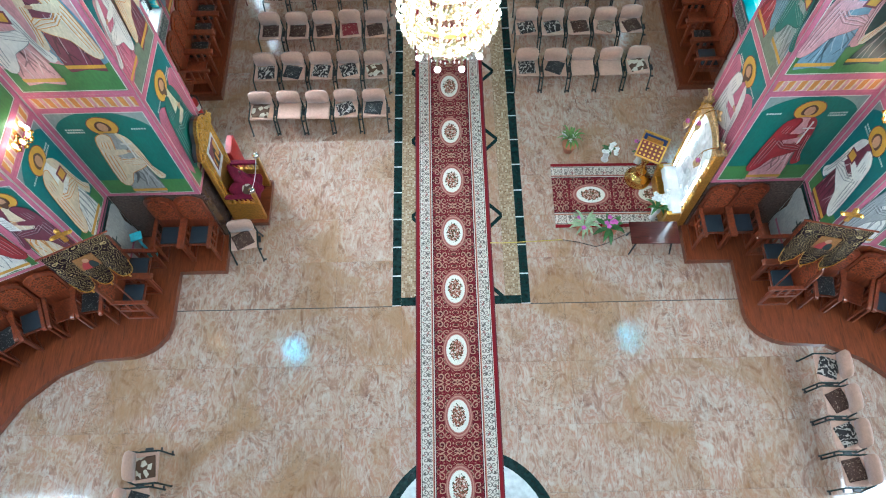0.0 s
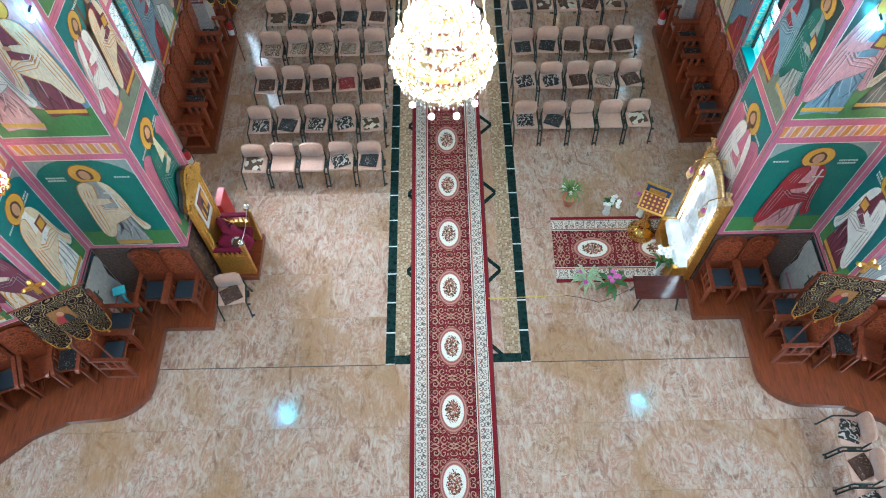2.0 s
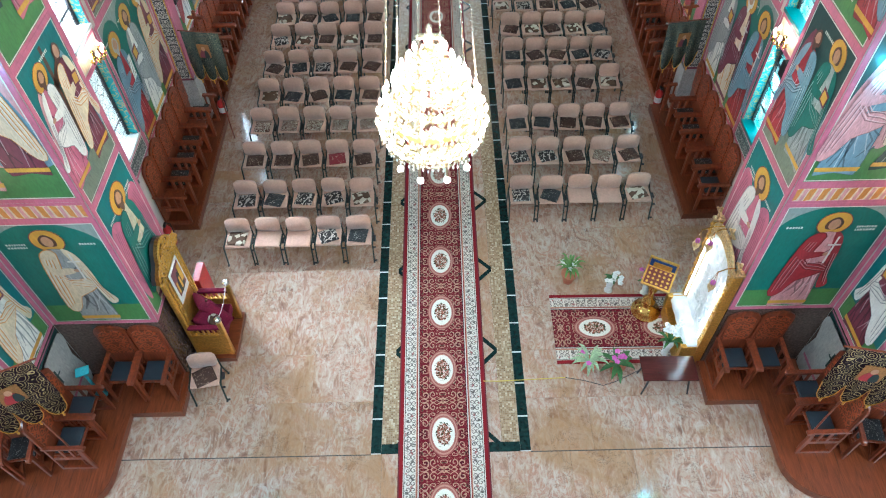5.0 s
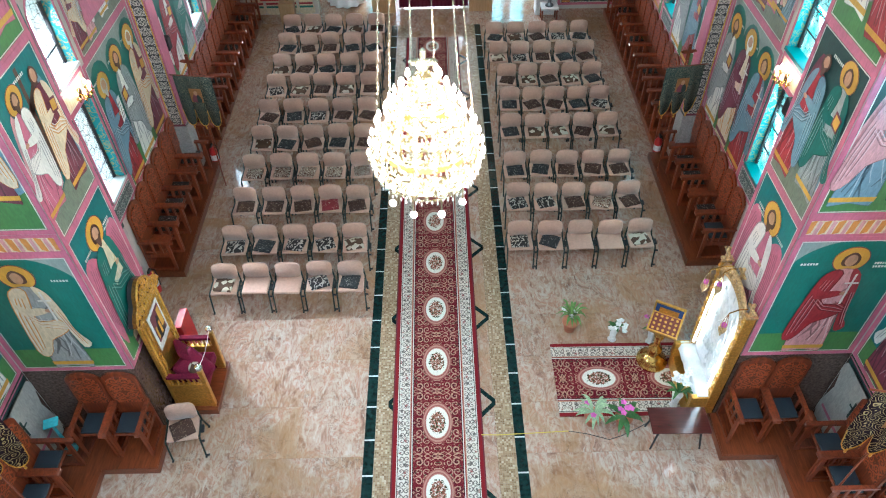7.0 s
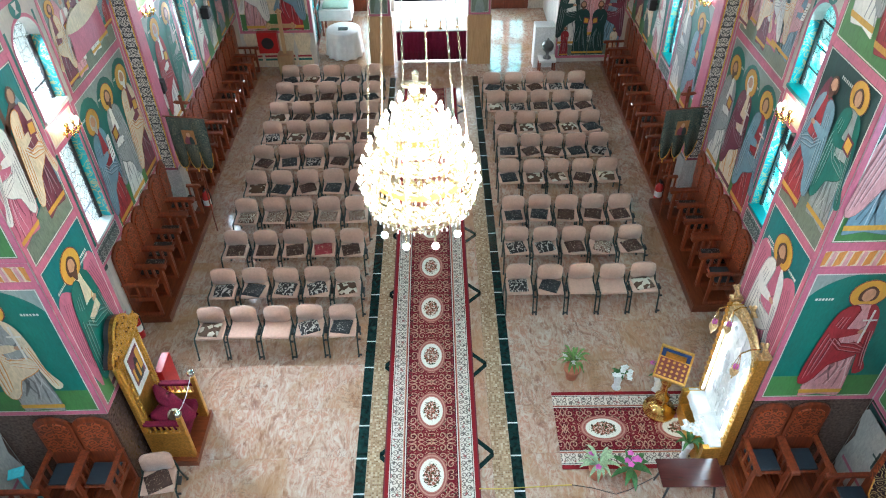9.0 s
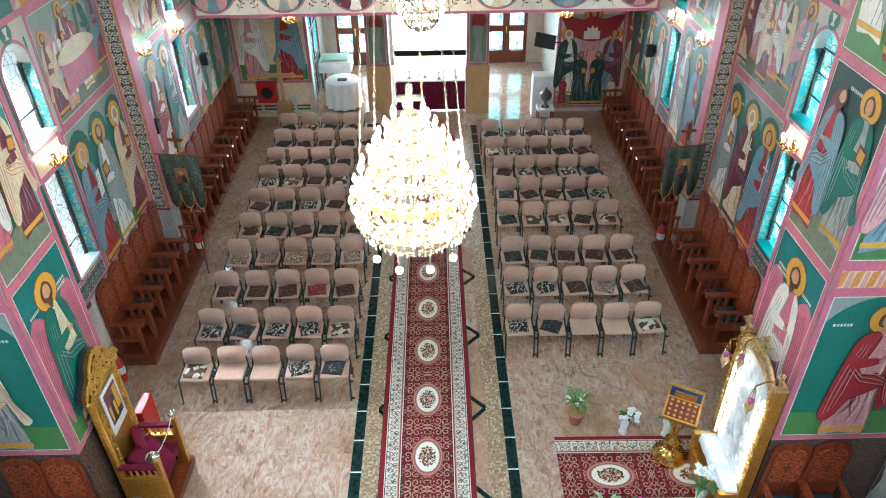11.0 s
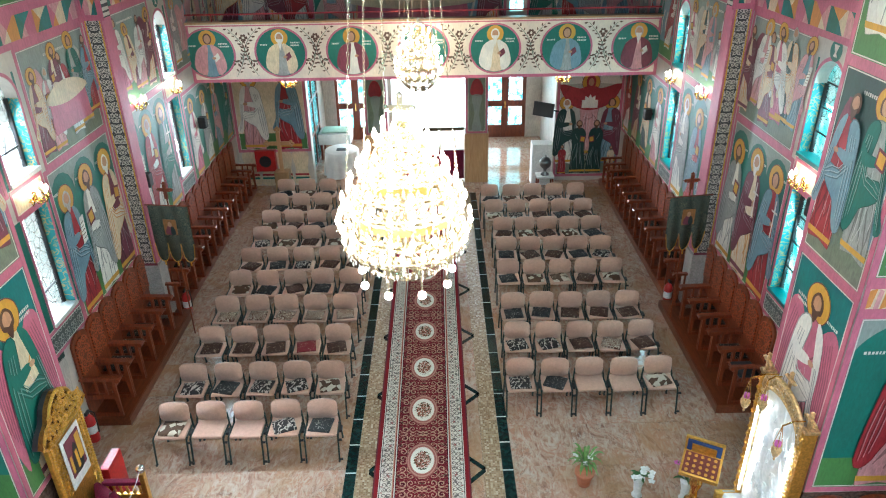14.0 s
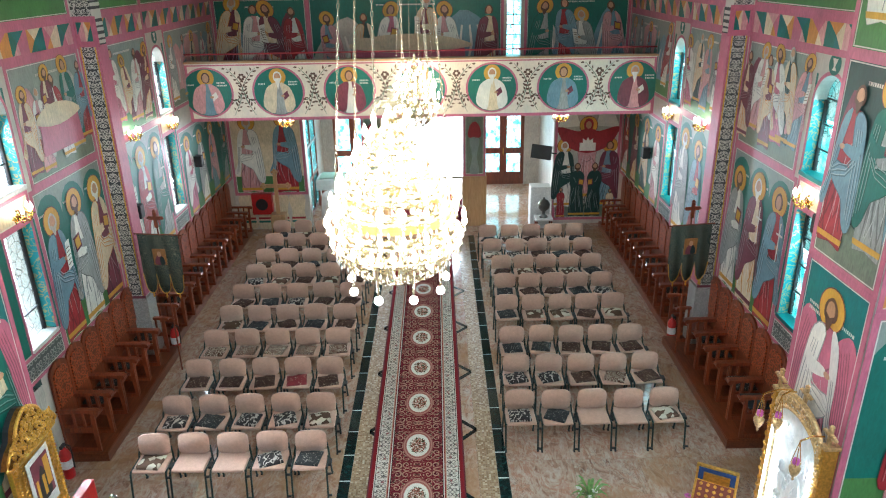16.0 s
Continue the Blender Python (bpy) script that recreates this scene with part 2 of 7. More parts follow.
def carpet_mat(name, long_axis, half, period, start, ro_u=0.235, ro_v=0.36):
    """Runner in wine red: cream border with scrolls, red field with gold scrolls, and oval medallions at even steps."""
    t = Tree(name)
    xyz = t.split(t.coords())
    u, v = (xyz[0], xyz[1]) if long_axis == "y" else (xyz[1], xyz[0])
    au = t.math("ABSOLUTE", u)
    red, wine, cream, gold, ink = (0.13, 0.005, 0.014), (0.04, 0.004, 0.009), (0.62, 0.55, 0.46), (0.42, 0.22, 0.14), (0.02, 0.012, 0.014)
    # mirrored coordinates make the scrolls symmetrical
    vv = t.math("PINGPONG", t.math("SUBTRACT", v, start), period / 2)
    q = t.join(au, vv)
    wu = t.math("ADD", au, t.math("MULTIPLY", t.noise(q, 6.0, 2), 0.07))
    wv = t.math("ADD", vv, t.math("MULTIPLY", t.noise(t.join(au, vv, 4.0), 6.0, 2), 0.07))
    big = t.spiral(wu, wv, 0.13, period / 8, 1.25, 0.15)
    small = t.spiral(t.math("ADD", wu, 0.05), t.math("ADD", wv, 0.03), 0.075, period / 13, 1.0, 0.14)
    blot = t.noise(q, 17.0, 2)
    f = t.mix(t.ramp(t.noise(q, 5.0, 2), (0.5, (0, 0, 0)), (0.62, (0.7, 0.7, 0.7))), red, wine)
    f = t.mix(t.math("MULTIPLY", small, 0.35), f, (0.34, 0.12, 0.08))
    f = t.mix(t.math("MULTIPLY", big, 0.72), f, (0.5, 0.3, 0.2))
    f = t.mix(t.ramp(blot, (0.62, (0, 0, 0)), (0.66, (0.85, 0.85, 0.85))), f, (0.05, 0.06, 0.03))
    f = t.mix(t.ramp(blot, (0.33, (0.8, 0.8, 0.8)), (0.36, (0, 0, 0))), f, (0.45, 0.27, 0.18))
    # medallion
    du, dv = t.math("DIVIDE", u, ro_u), t.math("DIVIDE", vv, ro_v)
    r = t.math("SQRT", t.math("ADD", t.math("MULTIPLY", du, du), t.math("MULTIPLY", dv, dv)))
    flower = t.noise(t.join(u, v, 1.0), 30.0, 3, 0.6, 0.8)
    bloom = t.ramp(flower, (0.36, (0.03, 0.045, 0.02)), (0.44, (0.09, 0.075, 0.03)), (0.48, (0.26, 0.05, 0.04)), (0.54, (0.42, 0.16, 0.1)), (0.58, (0.66, 0.6, 0.5)))
    ragged = t.math("ADD", r, t.math("MULTIPLY", t.math("SUBTRACT", flower, 0.5), 0.7))
    med = t.mix(t.math("LESS_THAN", ragged, 0.5), (0.7, 0.67, 0.58), bloom)
    ring = t.mix(t.math("GREATER_THAN", t.math("FRACT", t.math("MULTIPLY", r, 7.0)), 0.55), (0.42, 0.21, 0.16), (0.28, 0.09, 0.075))
    inside = t.mix(t.math("LESS_THAN", r, 0.75), ring, med)
    f = t.mix(t.math("LESS_THAN", r, 1.0), f, inside)
    # border
    curl = t.spiral(t.math("ADD", au, 0.004), v, 0.085, 0.1, 1.15, 0.2)
    bord = t.mix(t.math("MULTIPLY", curl, 0.85), cream, (0.1, 0.075, 0.07))
    bord = t.mix(t.ramp(t.noise(q, 15.0, 2), (0.58, (0, 0, 0)), (0.63, (0.8, 0.8, 0.8))), bord, (0.07, 0.055, 0.05))
    bord = t.mix(t.ramp(t.noise(q, 11.0, 2), (0.34, (0.75, 0.75, 0.75)), (0.38, (0, 0, 0))), bord, (0.26, 0.05, 0.05))
    k = half / 0.69

    def over(edge, col):
        nonlocal f
        f = t.mix(t.math("GREATER_THAN", au, edge * k), f, col)

    over(0.375, ink)
    over(0.385, cream)
    over(0.40, (0.2, 0.02, 0.02))
    over(0.415, gold)
    over(0.43, bord)
    over(0.60, ink)
    over(0.61, cream)
    over(0.622, (0.2, 0.012, 0.016))
    pile = t.noise(t.coords(), 160, 3)
    f = t.mix(1.0, f, t.ramp(pile, (0.3, (0.72, 0.72, 0.72)), (0.7, (1.1, 1.1, 1.1))), "MULTIPLY")
    t.bump(pile, 0.4, 0.004)
    return t.set(f, 0.95, 0.0, Specular_IOR_Level=0.15)


CARPET = carpet_mat("wine_red_carpet", "y", 0.69, 1.136, 9.265 - 8.2)
RUG = carpet_mat("wine_red_rug", "x", 0.70, 1.18, -0.42)

WOOD = wood_mat("red_brown_wood", (0.085, 0.016, 0.007), (0.34, 0.072, 0.022))
WOOD_X = wood_mat("red_brown_boards", (0.085, 0.018, 0.007), (0.3, 0.075, 0.024), 0.28, "y")
PINE = wood_mat("pale_pine", (0.4, 0.22, 0.1), (0.6, 0.38, 0.19), 0.4)
TABLE_WOOD = wood_mat("dark_red_veneer", (0.04, 0.008, 0.008), (0.09, 0.018, 0.016), 0.12, "x")


def carved_mat():
    t = Tree("carved_wood_shaded")
    p = t.coords()
    xyz = t.split(p)
    q = t.join(t.math("ABSOLUTE", xyz[0]), xyz[2])
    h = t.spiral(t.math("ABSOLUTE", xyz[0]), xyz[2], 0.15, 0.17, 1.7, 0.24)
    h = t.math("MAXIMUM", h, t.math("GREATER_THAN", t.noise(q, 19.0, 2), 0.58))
    # shade of the carving put into the colour: hollows darker than the scrolls
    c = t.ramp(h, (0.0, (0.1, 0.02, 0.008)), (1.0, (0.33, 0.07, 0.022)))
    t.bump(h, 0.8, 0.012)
    return t.set(c, 0.35)


CARVED = carved_mat()
FABRIC = plain("dusty_pink_fabric", (0.5, 0.3, 0.215), 0.85, 0, 240, 0.16, 0.3, Sheen_Weight=0.3)
STEEL_GREEN = plain("dark_green_steel", (0.012, 0.03, 0.026), 0.4, 0.3)
BLACK_PAD = plain("dark_blue_pad", (0.02, 0.03, 0.04), 0.7, 0, 120)
FRAME_GILT = plain("pale_gilt_frame", (0.72, 0.5, 0.24), 0.3, 0.75, 34, 0.4, 0.9)
GOLD = plain("gilt_wood", (0.74, 0.42, 0.08), 0.3, 0.85, 34, 0.25, 0.5)
BRASS = plain("polished_brass", (0.9, 0.58, 0.16), 0.18, 1.0, 30, 0.12, 0.1)
BLACK = plain("black_plastic", (0.015, 0.015, 0.016), 0.45)
VELVET = plain("burgundy_velvet", (0.15, 0.008, 0.03), 0.85, 0, 60, 0.35, 0.3, Specular_IOR_Level=0.2)
WHITE_CLOTH = plain("white_cloth", (0.78, 0.78, 0.76), 0.85, 0, 60, 0.06, 0.3)
RED_PAINT = plain("red_enamel", (0.46, 0.012, 0.012), 0.42)
TERRACOTTA = plain("terracotta", (0.42, 0.14, 0.07), 0.7)
LEAF = plain("leaf_green", (0.045, 0.13, 0.025), 0.45, 0, 40, 0.4)
LEAF_PALE = plain("striped_leaf", (0.3, 0.4, 0.22), 0.45, 0, 40, 0.4)
PETAL = plain("pink_petal", (0.55, 0.1, 0.38), 0.6)
PETAL_WHITE = plain("white_petal", (0.8, 0.8, 0.76), 0.6)
SILVER = plain("beaten_silver", (0.9, 0.93, 0.93), 0.3, 0.4, 14, 0.14, 1.0)
CHROME = plain("chrome", (0.85, 0.85, 0.85), 0.08, 1.0, 10, 0.03, 0)
DADO_STONE = plain("polished_brown_granite", (0.1, 0.062, 0.048), 0.14, 0, 26, 0.5, 0.0)
GRANITE_WALL = plain("speckled_plinth", (0.33, 0.31, 0.29), 0.5, 0, 70, 0.45, 0.2)
CABLE = plain("yellow_cable", (0.6, 0.42, 0.05), 0.5)
PIPE = plain("pale_enamel", (0.7, 0.7, 0.68), 0.4)


def cushion_mat(name, a, b, c, scale, kind):
    t = Tree(name)
    p = t.scaled(t.coords(), 1.5, 1.5, 1.5, 0.4)
    r = t.math("MULTIPLY", t.random(), 30.0)
    xyz = t.split(p)
    q = t.join(xyz[0], xyz[1], r)
    if kind == "zebra":
        h = t.math("SINE", t.math("ADD", t.math("MULTIPLY", xyz[0], scale), t.math("MULTIPLY", t.noise(q, 7, 2), 22.0)))
    elif kind == "rings":
        h = t.math("SINE", t.math("MULTIPLY", t.cells(q, scale * 0.2), 22.0))
    elif kind == "patch":
        h = t.math("SINE", t.math("MULTIPLY", t.cells(q, scale * 0.16, "F1", "Color"), 7.0))
    else:
        h = t.math("SUBTRACT", t.math("MULTIPLY", t.noise(q, scale * 0.35, 4, 0.6, 1.5), 4.0), 2.0)
    col = t.ramp(h, (0.3, a), (0.45, b), (0.62, c))
    weave = t.noise(p, 180, 2)
    t.bump(weave, 0.3, 0.003)
    return t.set(col, 0.9)


CUSHIONS = [
    cushion_mat("zebra_cloth", (0.02, 0.016, 0.015), (0.1, 0.07, 0.055), (0.4, 0.35, 0.3), 36.0, "zebra"),
    cushion_mat("brown_leaf_cloth", (0.05, 0.02, 0.012), (0.16, 0.09, 0.05), (0.36, 0.28, 0.2), 60.0, "blot"),
    cushion_mat("ring_cloth", (0.1, 0.04, 0.02), (0.35, 0.25, 0.16), (0.55, 0.48, 0.38), 60.0, "rings"),
    cushion_mat("dark_flower_cloth", (0.02, 0.02, 0.02), (0.09, 0.085, 0.08), (0.34, 0.3, 0.26), 60.0, "blot"),
    cushion_mat("patch_cloth", (0.08, 0.04, 0.02), (0.4, 0.33, 0.24), (0.5, 0.44, 0.34), 50.0, "patch"),
    cushion_mat("red_flower_cloth", (0.2, 0.02, 0.025), (0.3, 0.06, 0.05), (0.5, 0.4, 0.3), 46.0, "blot"),
]


def stained(name, c1, c2):
    t = Tree(name)
    p = t.place()
    f = t.cells(p, 7.0, "DISTANCE_TO_EDGE")
    col = t.ramp(t.noise(p, 5.0, 2), (0.35, c1), (0.65, c2))
    col = t.mix(t.math("LESS_THAN", f, 0.013), col, (0.02, 0.03, 0.03))
    return t.set(col, 0.15, 0.0, Transmission_Weight=0.85, IOR=1.1)


GLASS_TEAL = stained("teal_stained_glass", (0.12, 0.72, 0.76), (0.7, 0.95, 0.95))
GLASS_CLEAR = stained("pale_stained_glass", (0.8, 0.9, 0.92), (0.95, 0.97, 0.98))


# ---- mesh helpers ----
def bx(bm, x0, x1, y0, y1, z0, z1, bev=0.0, m=None):
    r = bmesh.ops.create_cube(bm, size=1.0)
    mat = Matrix.Translation(((x0 + x1) / 2, (y0 + y1) / 2, (z0 + z1) / 2)) @ Matrix.Diagonal((x1 - x0, y1 - y0, z1 - z0, 1))
    bmesh.ops.transform(bm, matrix=(m @ mat) if m else mat, verts=r["verts"])
    if bev:
        edges = list({e for v in r["verts"] for e in v.link_edges})
        bmesh.ops.bevel(bm, geom=edges, offset=bev, segments=2, affect="EDGES", profile=0.6)
    return bm


def lathe(bm, prof, n=20, at=(0, 0, 0)):
    rings = []
    for r, z in prof:
        rings.append([bm.verts.new((at[0] + r * math.cos(2 * PI * i / n), at[1] + r * math.sin(2 * PI * i / n), at[2] + z)) for i in range(n)])
    for a, b in zip(rings, rings[1:]):
        for i in range(n):
            bm.faces.new((a[i], a[(i + 1) % n], b[(i + 1) % n], b[i]))
    if prof[0][0] > 1e-4:
        bm.faces.new(rings[0][::-1])
    if prof[-1][0] > 1e-4:
        bm.faces.new(rings[-1])
    return bm


def tube(bm, pts, r, n=8, closed=False):
    pts = [Vector(p) for p in pts]
    rings = []
    for i, p in enumerate(pts):
        a = pts[(i - 1) % len(pts)] if (i or closed) else p
        b = pts[(i + 1) % len(pts)] if (i < len(pts) - 1 or closed) else p
        d = (b - a).normalized()
        s = d.cross(Vector((0, 0, 1)) if abs(d.z) < 0.95 else Vector((1, 0, 0))).normalized()
        q = s.cross(d)
        rr = r[i] if isinstance(r, (list, tuple)) else r
        rings.append([bm.verts.new(p + (s * math.cos(2 * PI * k / n) + q * math.sin(2 * PI * k / n)) * rr) for k in range(n)])
    for i in range(len(rings) - (0 if closed else 1)):
        a, b = rings[i], rings[(i + 1) % len(rings)]
        for k in range(n):
            bm.faces.new((a[k], a[(k + 1) % n], b[(k + 1) % n], b[k]))
    if not closed:
        bm.faces.new(rings[0][::-1])
        bm.faces.new(rings[-1])
    return bm


def prism(bm, pts, depth_vec):
    """A flat outline with thickness: pts are 3D points in one plane."""
    a = [bm.verts.new(p) for p in pts]
    b = [bm.verts.new(Vector(p) + Vector(depth_vec)) for p in pts]
    n = len(a)
    bm.faces.new(a[::-1])
    bm.faces.new(b)
    for i in range(n):
        bm.faces.new((a[i], a[(i + 1) % n], b[(i + 1) % n], b[i]))
    return bm


def curl(bm, at, size, start, turns, hand, r):
    """A carved scroll: a tapering spiral tube in the x-z plane at depth at[1]."""
    pts, radii = [], []
    n = int(10 * turns) + 4
    for k in range(n):
        f = k / (n - 1)
        a = start + hand * 2 * PI * turns * f
        q = size * (1 - 0.86 * f)
        pts.append((at[0] + q * math.cos(a), at[1] - r * 0.6 * f, at[2] + q * math.sin(a)))
        radii.append(r * (0.55 + 0.6 * math.sin(PI * min(1, f * 1.1 + 0.1))))
    tube(bm, pts, radii, 5)


def part(name, bm, material, parent=None, label="", smooth=False):
    me = bpy.data.meshes.new(name)
    bmesh.ops.recalc_face_normals(bm, faces=bm.faces)
    if smooth:
        for f in bm.faces:
            f.smooth = True
    bm.to_mesh(me)
    bm.free()
    me.materials.append(material)
    ob = new(name, me)
    if parent is not None:
        ob.parent = parent
    return tagged(ob, label)


def thing(name, label, category, group="", at=None, kind=""):
    ob = new(name)
    if at is not None:
        ob.matrix_basis = at if isinstance(at, Matrix) else Matrix.Translation(at)
    return tagged(ob, label, category, group, kind)


def B():
    return bmesh.new()


def setting(name, bm, material, label="", category=""):
    return tagged(part(name, bm, material, None, label), label, category, "", "structure")

PALE_GILT = plain("bright_gilt", (0.95, 0.82, 0.6), 0.26, 0.75, 30, 0.12, 0.1)
CRYSTAL = plain("cut_crystal", (0.95, 0.95, 0.93), 0.08, 0.0, 30, 0.04, 0.0)

# ---- setting: floor, walls, piers, gallery ----
XL, XR = -5.33, 5.41  # inner faces of the nave walls
PL, PR = -4.2, 4.24   # inner faces of the piers
PY0, PY1 = 5.85, 7.05
BACK = 19.2
WALL = PAINT["plaster"]


def wall_x(name, xf, out, y0, y1, z0, z1, openings, material=WALL):
    """Wall across x at face xf, thick towards out, with openings (ya, yb, za, zb, arched)."""
    bm = B()
    xa, xb = sorted((xf, xf + out))
    ys = sorted({y0, y1, *(o[0] for o in openings), *(o[1] for o in openings)})
    for ya, yb in zip(ys, ys[1:]):
        holes = sorted((o[2], o[3]) for o in openings if o[0] <= ya and o[1] >= yb)
        z = z0
        for a, b in holes:
            bx(bm, xa, xb, ya, yb, z, a)
            z = b
        bx(bm, xa, xb, ya, yb, z, z1)
    for ya, yb, za, zb, arched in openings:
        if arched:
            r = (yb - ya) / 2
            for s in (-1, 1):
                c = (ya + yb) / 2
                pts = [(xa, c + s * r, zb)] + [(xa, c + s * r * math.cos(k * PI / 16), zb - r + r * math.sin(k * PI / 16)) for k in range(9)]
                prism(bm, pts if s < 0 else pts[::-1], (xb - xa, 0, 0))
    return setting(name, bm, material, "painted plaster wall of the church", "wall")


WIN = [(8.95, 9.62, 1.98, 3.66), (14.8, 15.45, 1.98, 3.66)]
WIN_UP = [(8.95, 9.68, 4.16, 5.52), (14.85, 15.5, 4.12, 5.45)]
HOLES = [(*w, False) for w in WIN] + [(*w, True) for w in WIN_UP]
wall_x("wall_south", XL, -0.42, PY1, BACK + 0.3, 0, 9.2, HOLES)
wall_x("wall_north", XR, 0.42, PY1, BACK + 0.3, 0, 9.2, HOLES)

# piers between the apses and the nave, and the short returns beside the apses
for nm, xf, s in (("pier_south", PL, -1), ("pier_north", PR, 1)):
    bm = B()
    bx(bm, *sorted((xf, xf + s * 2.2)), PY0, PY1, 0, 10.4)
    bx(bm, *sorted((xf + s * 1.56, xf + s * 2.2)), 4.72, PY0, 0, 10.4)
    setting(nm, bm, WALL, "painted plaster pier", "wall")
# curved apse walls
APSE = [(5.78, 4.72), (6.5, 4.62), (7.25, 4.3), (7.95, 3.75), (8.55, 2.95), (8.95, 1.9), (9.1, 0.6), (9.0, -0.8), (8.6, -2.2), (7.9, -3.3), (6.9, -4.1), (5.8, -4.5)]


def apse(name, s, dx):
    bm = B()
    for i, (a, b) in enumerate(zip(APSE, APSE[1:])):
        d = (Vector(b) - Vector(a)).normalized()
        n = Vector((-d.y, d.x)) * 0.35
        hole = i == 5
        for za, zb in (((0, 3.0), (5.4, 10.4)) if hole else ((0, 10.4),)):
            pts = [(a[0], a[1]), (b[0], b[1]), (b[0] + n.x, b[1] + n.y), (a[0] + n.x, a[1] + n.y)]
            prism(bm, [(s * p[0] + dx, p[1], za) for p in pts], (0, 0, zb - za))
    return setting(name, bm, WALL, "curved painted apse wall", "wall")


apse("wall_apse_south", -1, 0.02)
apse("wall_apse_north", 1, 0.02)
bm = B()
bx(bm, -6.3, 6.3, -5.2, -4.9, 0, 10.4)
bx(bm, -6.3, -5.75, -4.9, -4.4, 0, 10.4)
bx(bm, 5.8, 6.3, -4.9, -4.4, 0, 10.4)
setting("wall_east", bm, WALL, "plain plaster wall behind the altar screen", "wall")

# unseen lantern over the crossing with four windows, added to hold the fill lamps
bm = B()
for s in (-1, 1):
    for a, b in ((-4.7, -0.55), (0.55, 4.7)):
        bx(bm, a, b, *sorted((s * 4.4, s * 4.75)), 10.4, 14)
        bx(bm, *sorted((s * 4.4, s * 4.75)), a, b, 10.4, 14)
    for za, zb in ((10.4, 11.7), (13.5, 14)):
        bx(bm, -0.55, 0.55, *sorted((s * 4.4, s * 4.75)), za, zb)
        bx(bm, *sorted((s * 4.4, s * 4.75)), -0.55, 0.55, za, zb)
setting("wall_lantern", bm, WALL, "plaster walls of the lantern", "wall")
bm = B()
bx(bm, -4.75, 4.75, -4.75, 4.75, 14.0, 14.25)
for s in (-1, 1):
    bx(bm, *sorted((s * 4.4, s * 9.6)), -5.2, PY0, 10.4, 10.65)
bx(bm, -4.4, 4.4, 4.4, 7.05, 10.4, 10.65)
bx(bm, -4.4, 4.4, -5.2, -4.4, 10.4, 10.65)
bx(bm, -6.4, 6.4, 7.05, 24.0, 9.2, 9.45)
bx(bm, -6.4, 6.4, 7.0, 7.1, 9.2, 10.65)
tagged(part("ceiling", bm, PAINT["grey"], None, "painted ceiling"), "painted plaster ceiling over nave and crossing", "ceiling", "", "structure")

# wall below the gallery, with three openings to the entrance lobby, and the gallery's back wall
bm = B()
bx(bm, XL, -3.25, BACK, BACK + 0.3, 0, 3.64)
bx(bm, 3.55, XR, BACK, BACK + 0.3, 0, 3.64)
bx(bm, XL, XR, BACK, BACK + 0.3, 3.2, 3.64)
bx(bm, XL, 2.22, BACK, BACK + 0.3, 3.76, 9.2)
bx(bm, 2.58, XR, BACK, BACK + 0.3, 3.76, 9.2)
bx(bm, 2.22, 2.58, BACK, BACK + 0.3, 3.76, 4.7)
bx(bm, 2.22, 2.58, BACK, BACK + 0.3, 6.1, 9.2)
setting("wall_west", bm, WALL, "painted wall under and above the gallery", "wall")
bm = B()
bx(bm, XL, XR, 16.66, BACK + 0.3, 3.64, 3.76)
setting("gallery_floor", bm, PINE, "gallery slab with pale boarding", "floor")

# lobby
bm = B()
for a, b in ((-6.2, -3.05), (-1.75, -1.2), (1.25, 1.86), (3.24, 6.2)):
    bx(bm, a, b, 23.2, 23.5, 0, 3.6)
bx(bm, -6.2, 6.2, 23.2, 23.5, 3.1, 3.6)
bx(bm, -3.75, -3.45, BACK + 0.3, 23.2, 0, 3.6)
bx(bm, 3.75, 4.05, BACK + 0.3, 23.2, 0, 3.6)
bx(bm, -6.2, 6.2, BACK + 0.3, 23.5, 3.6, 3.75)
setting("wall_lobby", bm, PAINT["stone"], "stone-coloured plaster walls of the entrance lobby", "wall")

# raised wooden platforms under the stalls
def platform(name, outline, z=0.16):
    bm = B()
    prism(bm, [(x, y, 0.0) for x, y in outline], (0, 0, z))
    bmesh.ops.bevel(bm, geom=[e for e in bm.edges if min(v.co.z for v in e.verts) > z - 0.01], offset=0.012, segments=2, affect="EDGES")
    return setting(name, bm, WOOD_X, "red-brown wooden step under the choir stalls", "platform")


for s in (-1, 1):
    dx = 0.02
    xw = XR if s > 0 else -XL
    platform("platform", [(s * 4.68, 9.05), (s * 4.68, 12.3), (s * xw, 12.3), (s * xw, 9.05)])
    platform("platform", [(s * 4.85, 12.42), (s * 4.85, BACK - 0.3), (s * xw, BACK - 0.3), (s * xw, 12.42)])
    curve = [(4.15, 5.84), (4.15, 5.12), (4.98, 5.12), (4.98, 4.2)]
    for k in range(1, 8):
        a = PI - k * PI / 2 / 7
        curve.append((5.72 + 0.74 * math.cos(a), 4.15 - 0.62 * math.sin(a)))
    curve += [(6.25, 3.5), (6.8, 3.25), (7.3, 2.8), (7.7, 2.1), (7.95, 1.2), (8.05, 0.2), (9.05, 0.2), (8.9, 1.9), (8.5, 2.95), (7.9, 3.75), (7.2, 4.28), (6.5, 4.6), (5.76, 4.7), (5.76, 5.84)]
    platform("platform", [(s * x + dx, y) for x, y in curve], 0.16)

# ---- floor: granite slabs, mosaic strips, green marble bands ----
bm = B()
bx(bm, -9.6, 9.6, -5.2, 24.0, -0.3, -0.012)
floor = setting("floor", bm, JOINT, "polished pink granite floor with green marble bands", "floor")

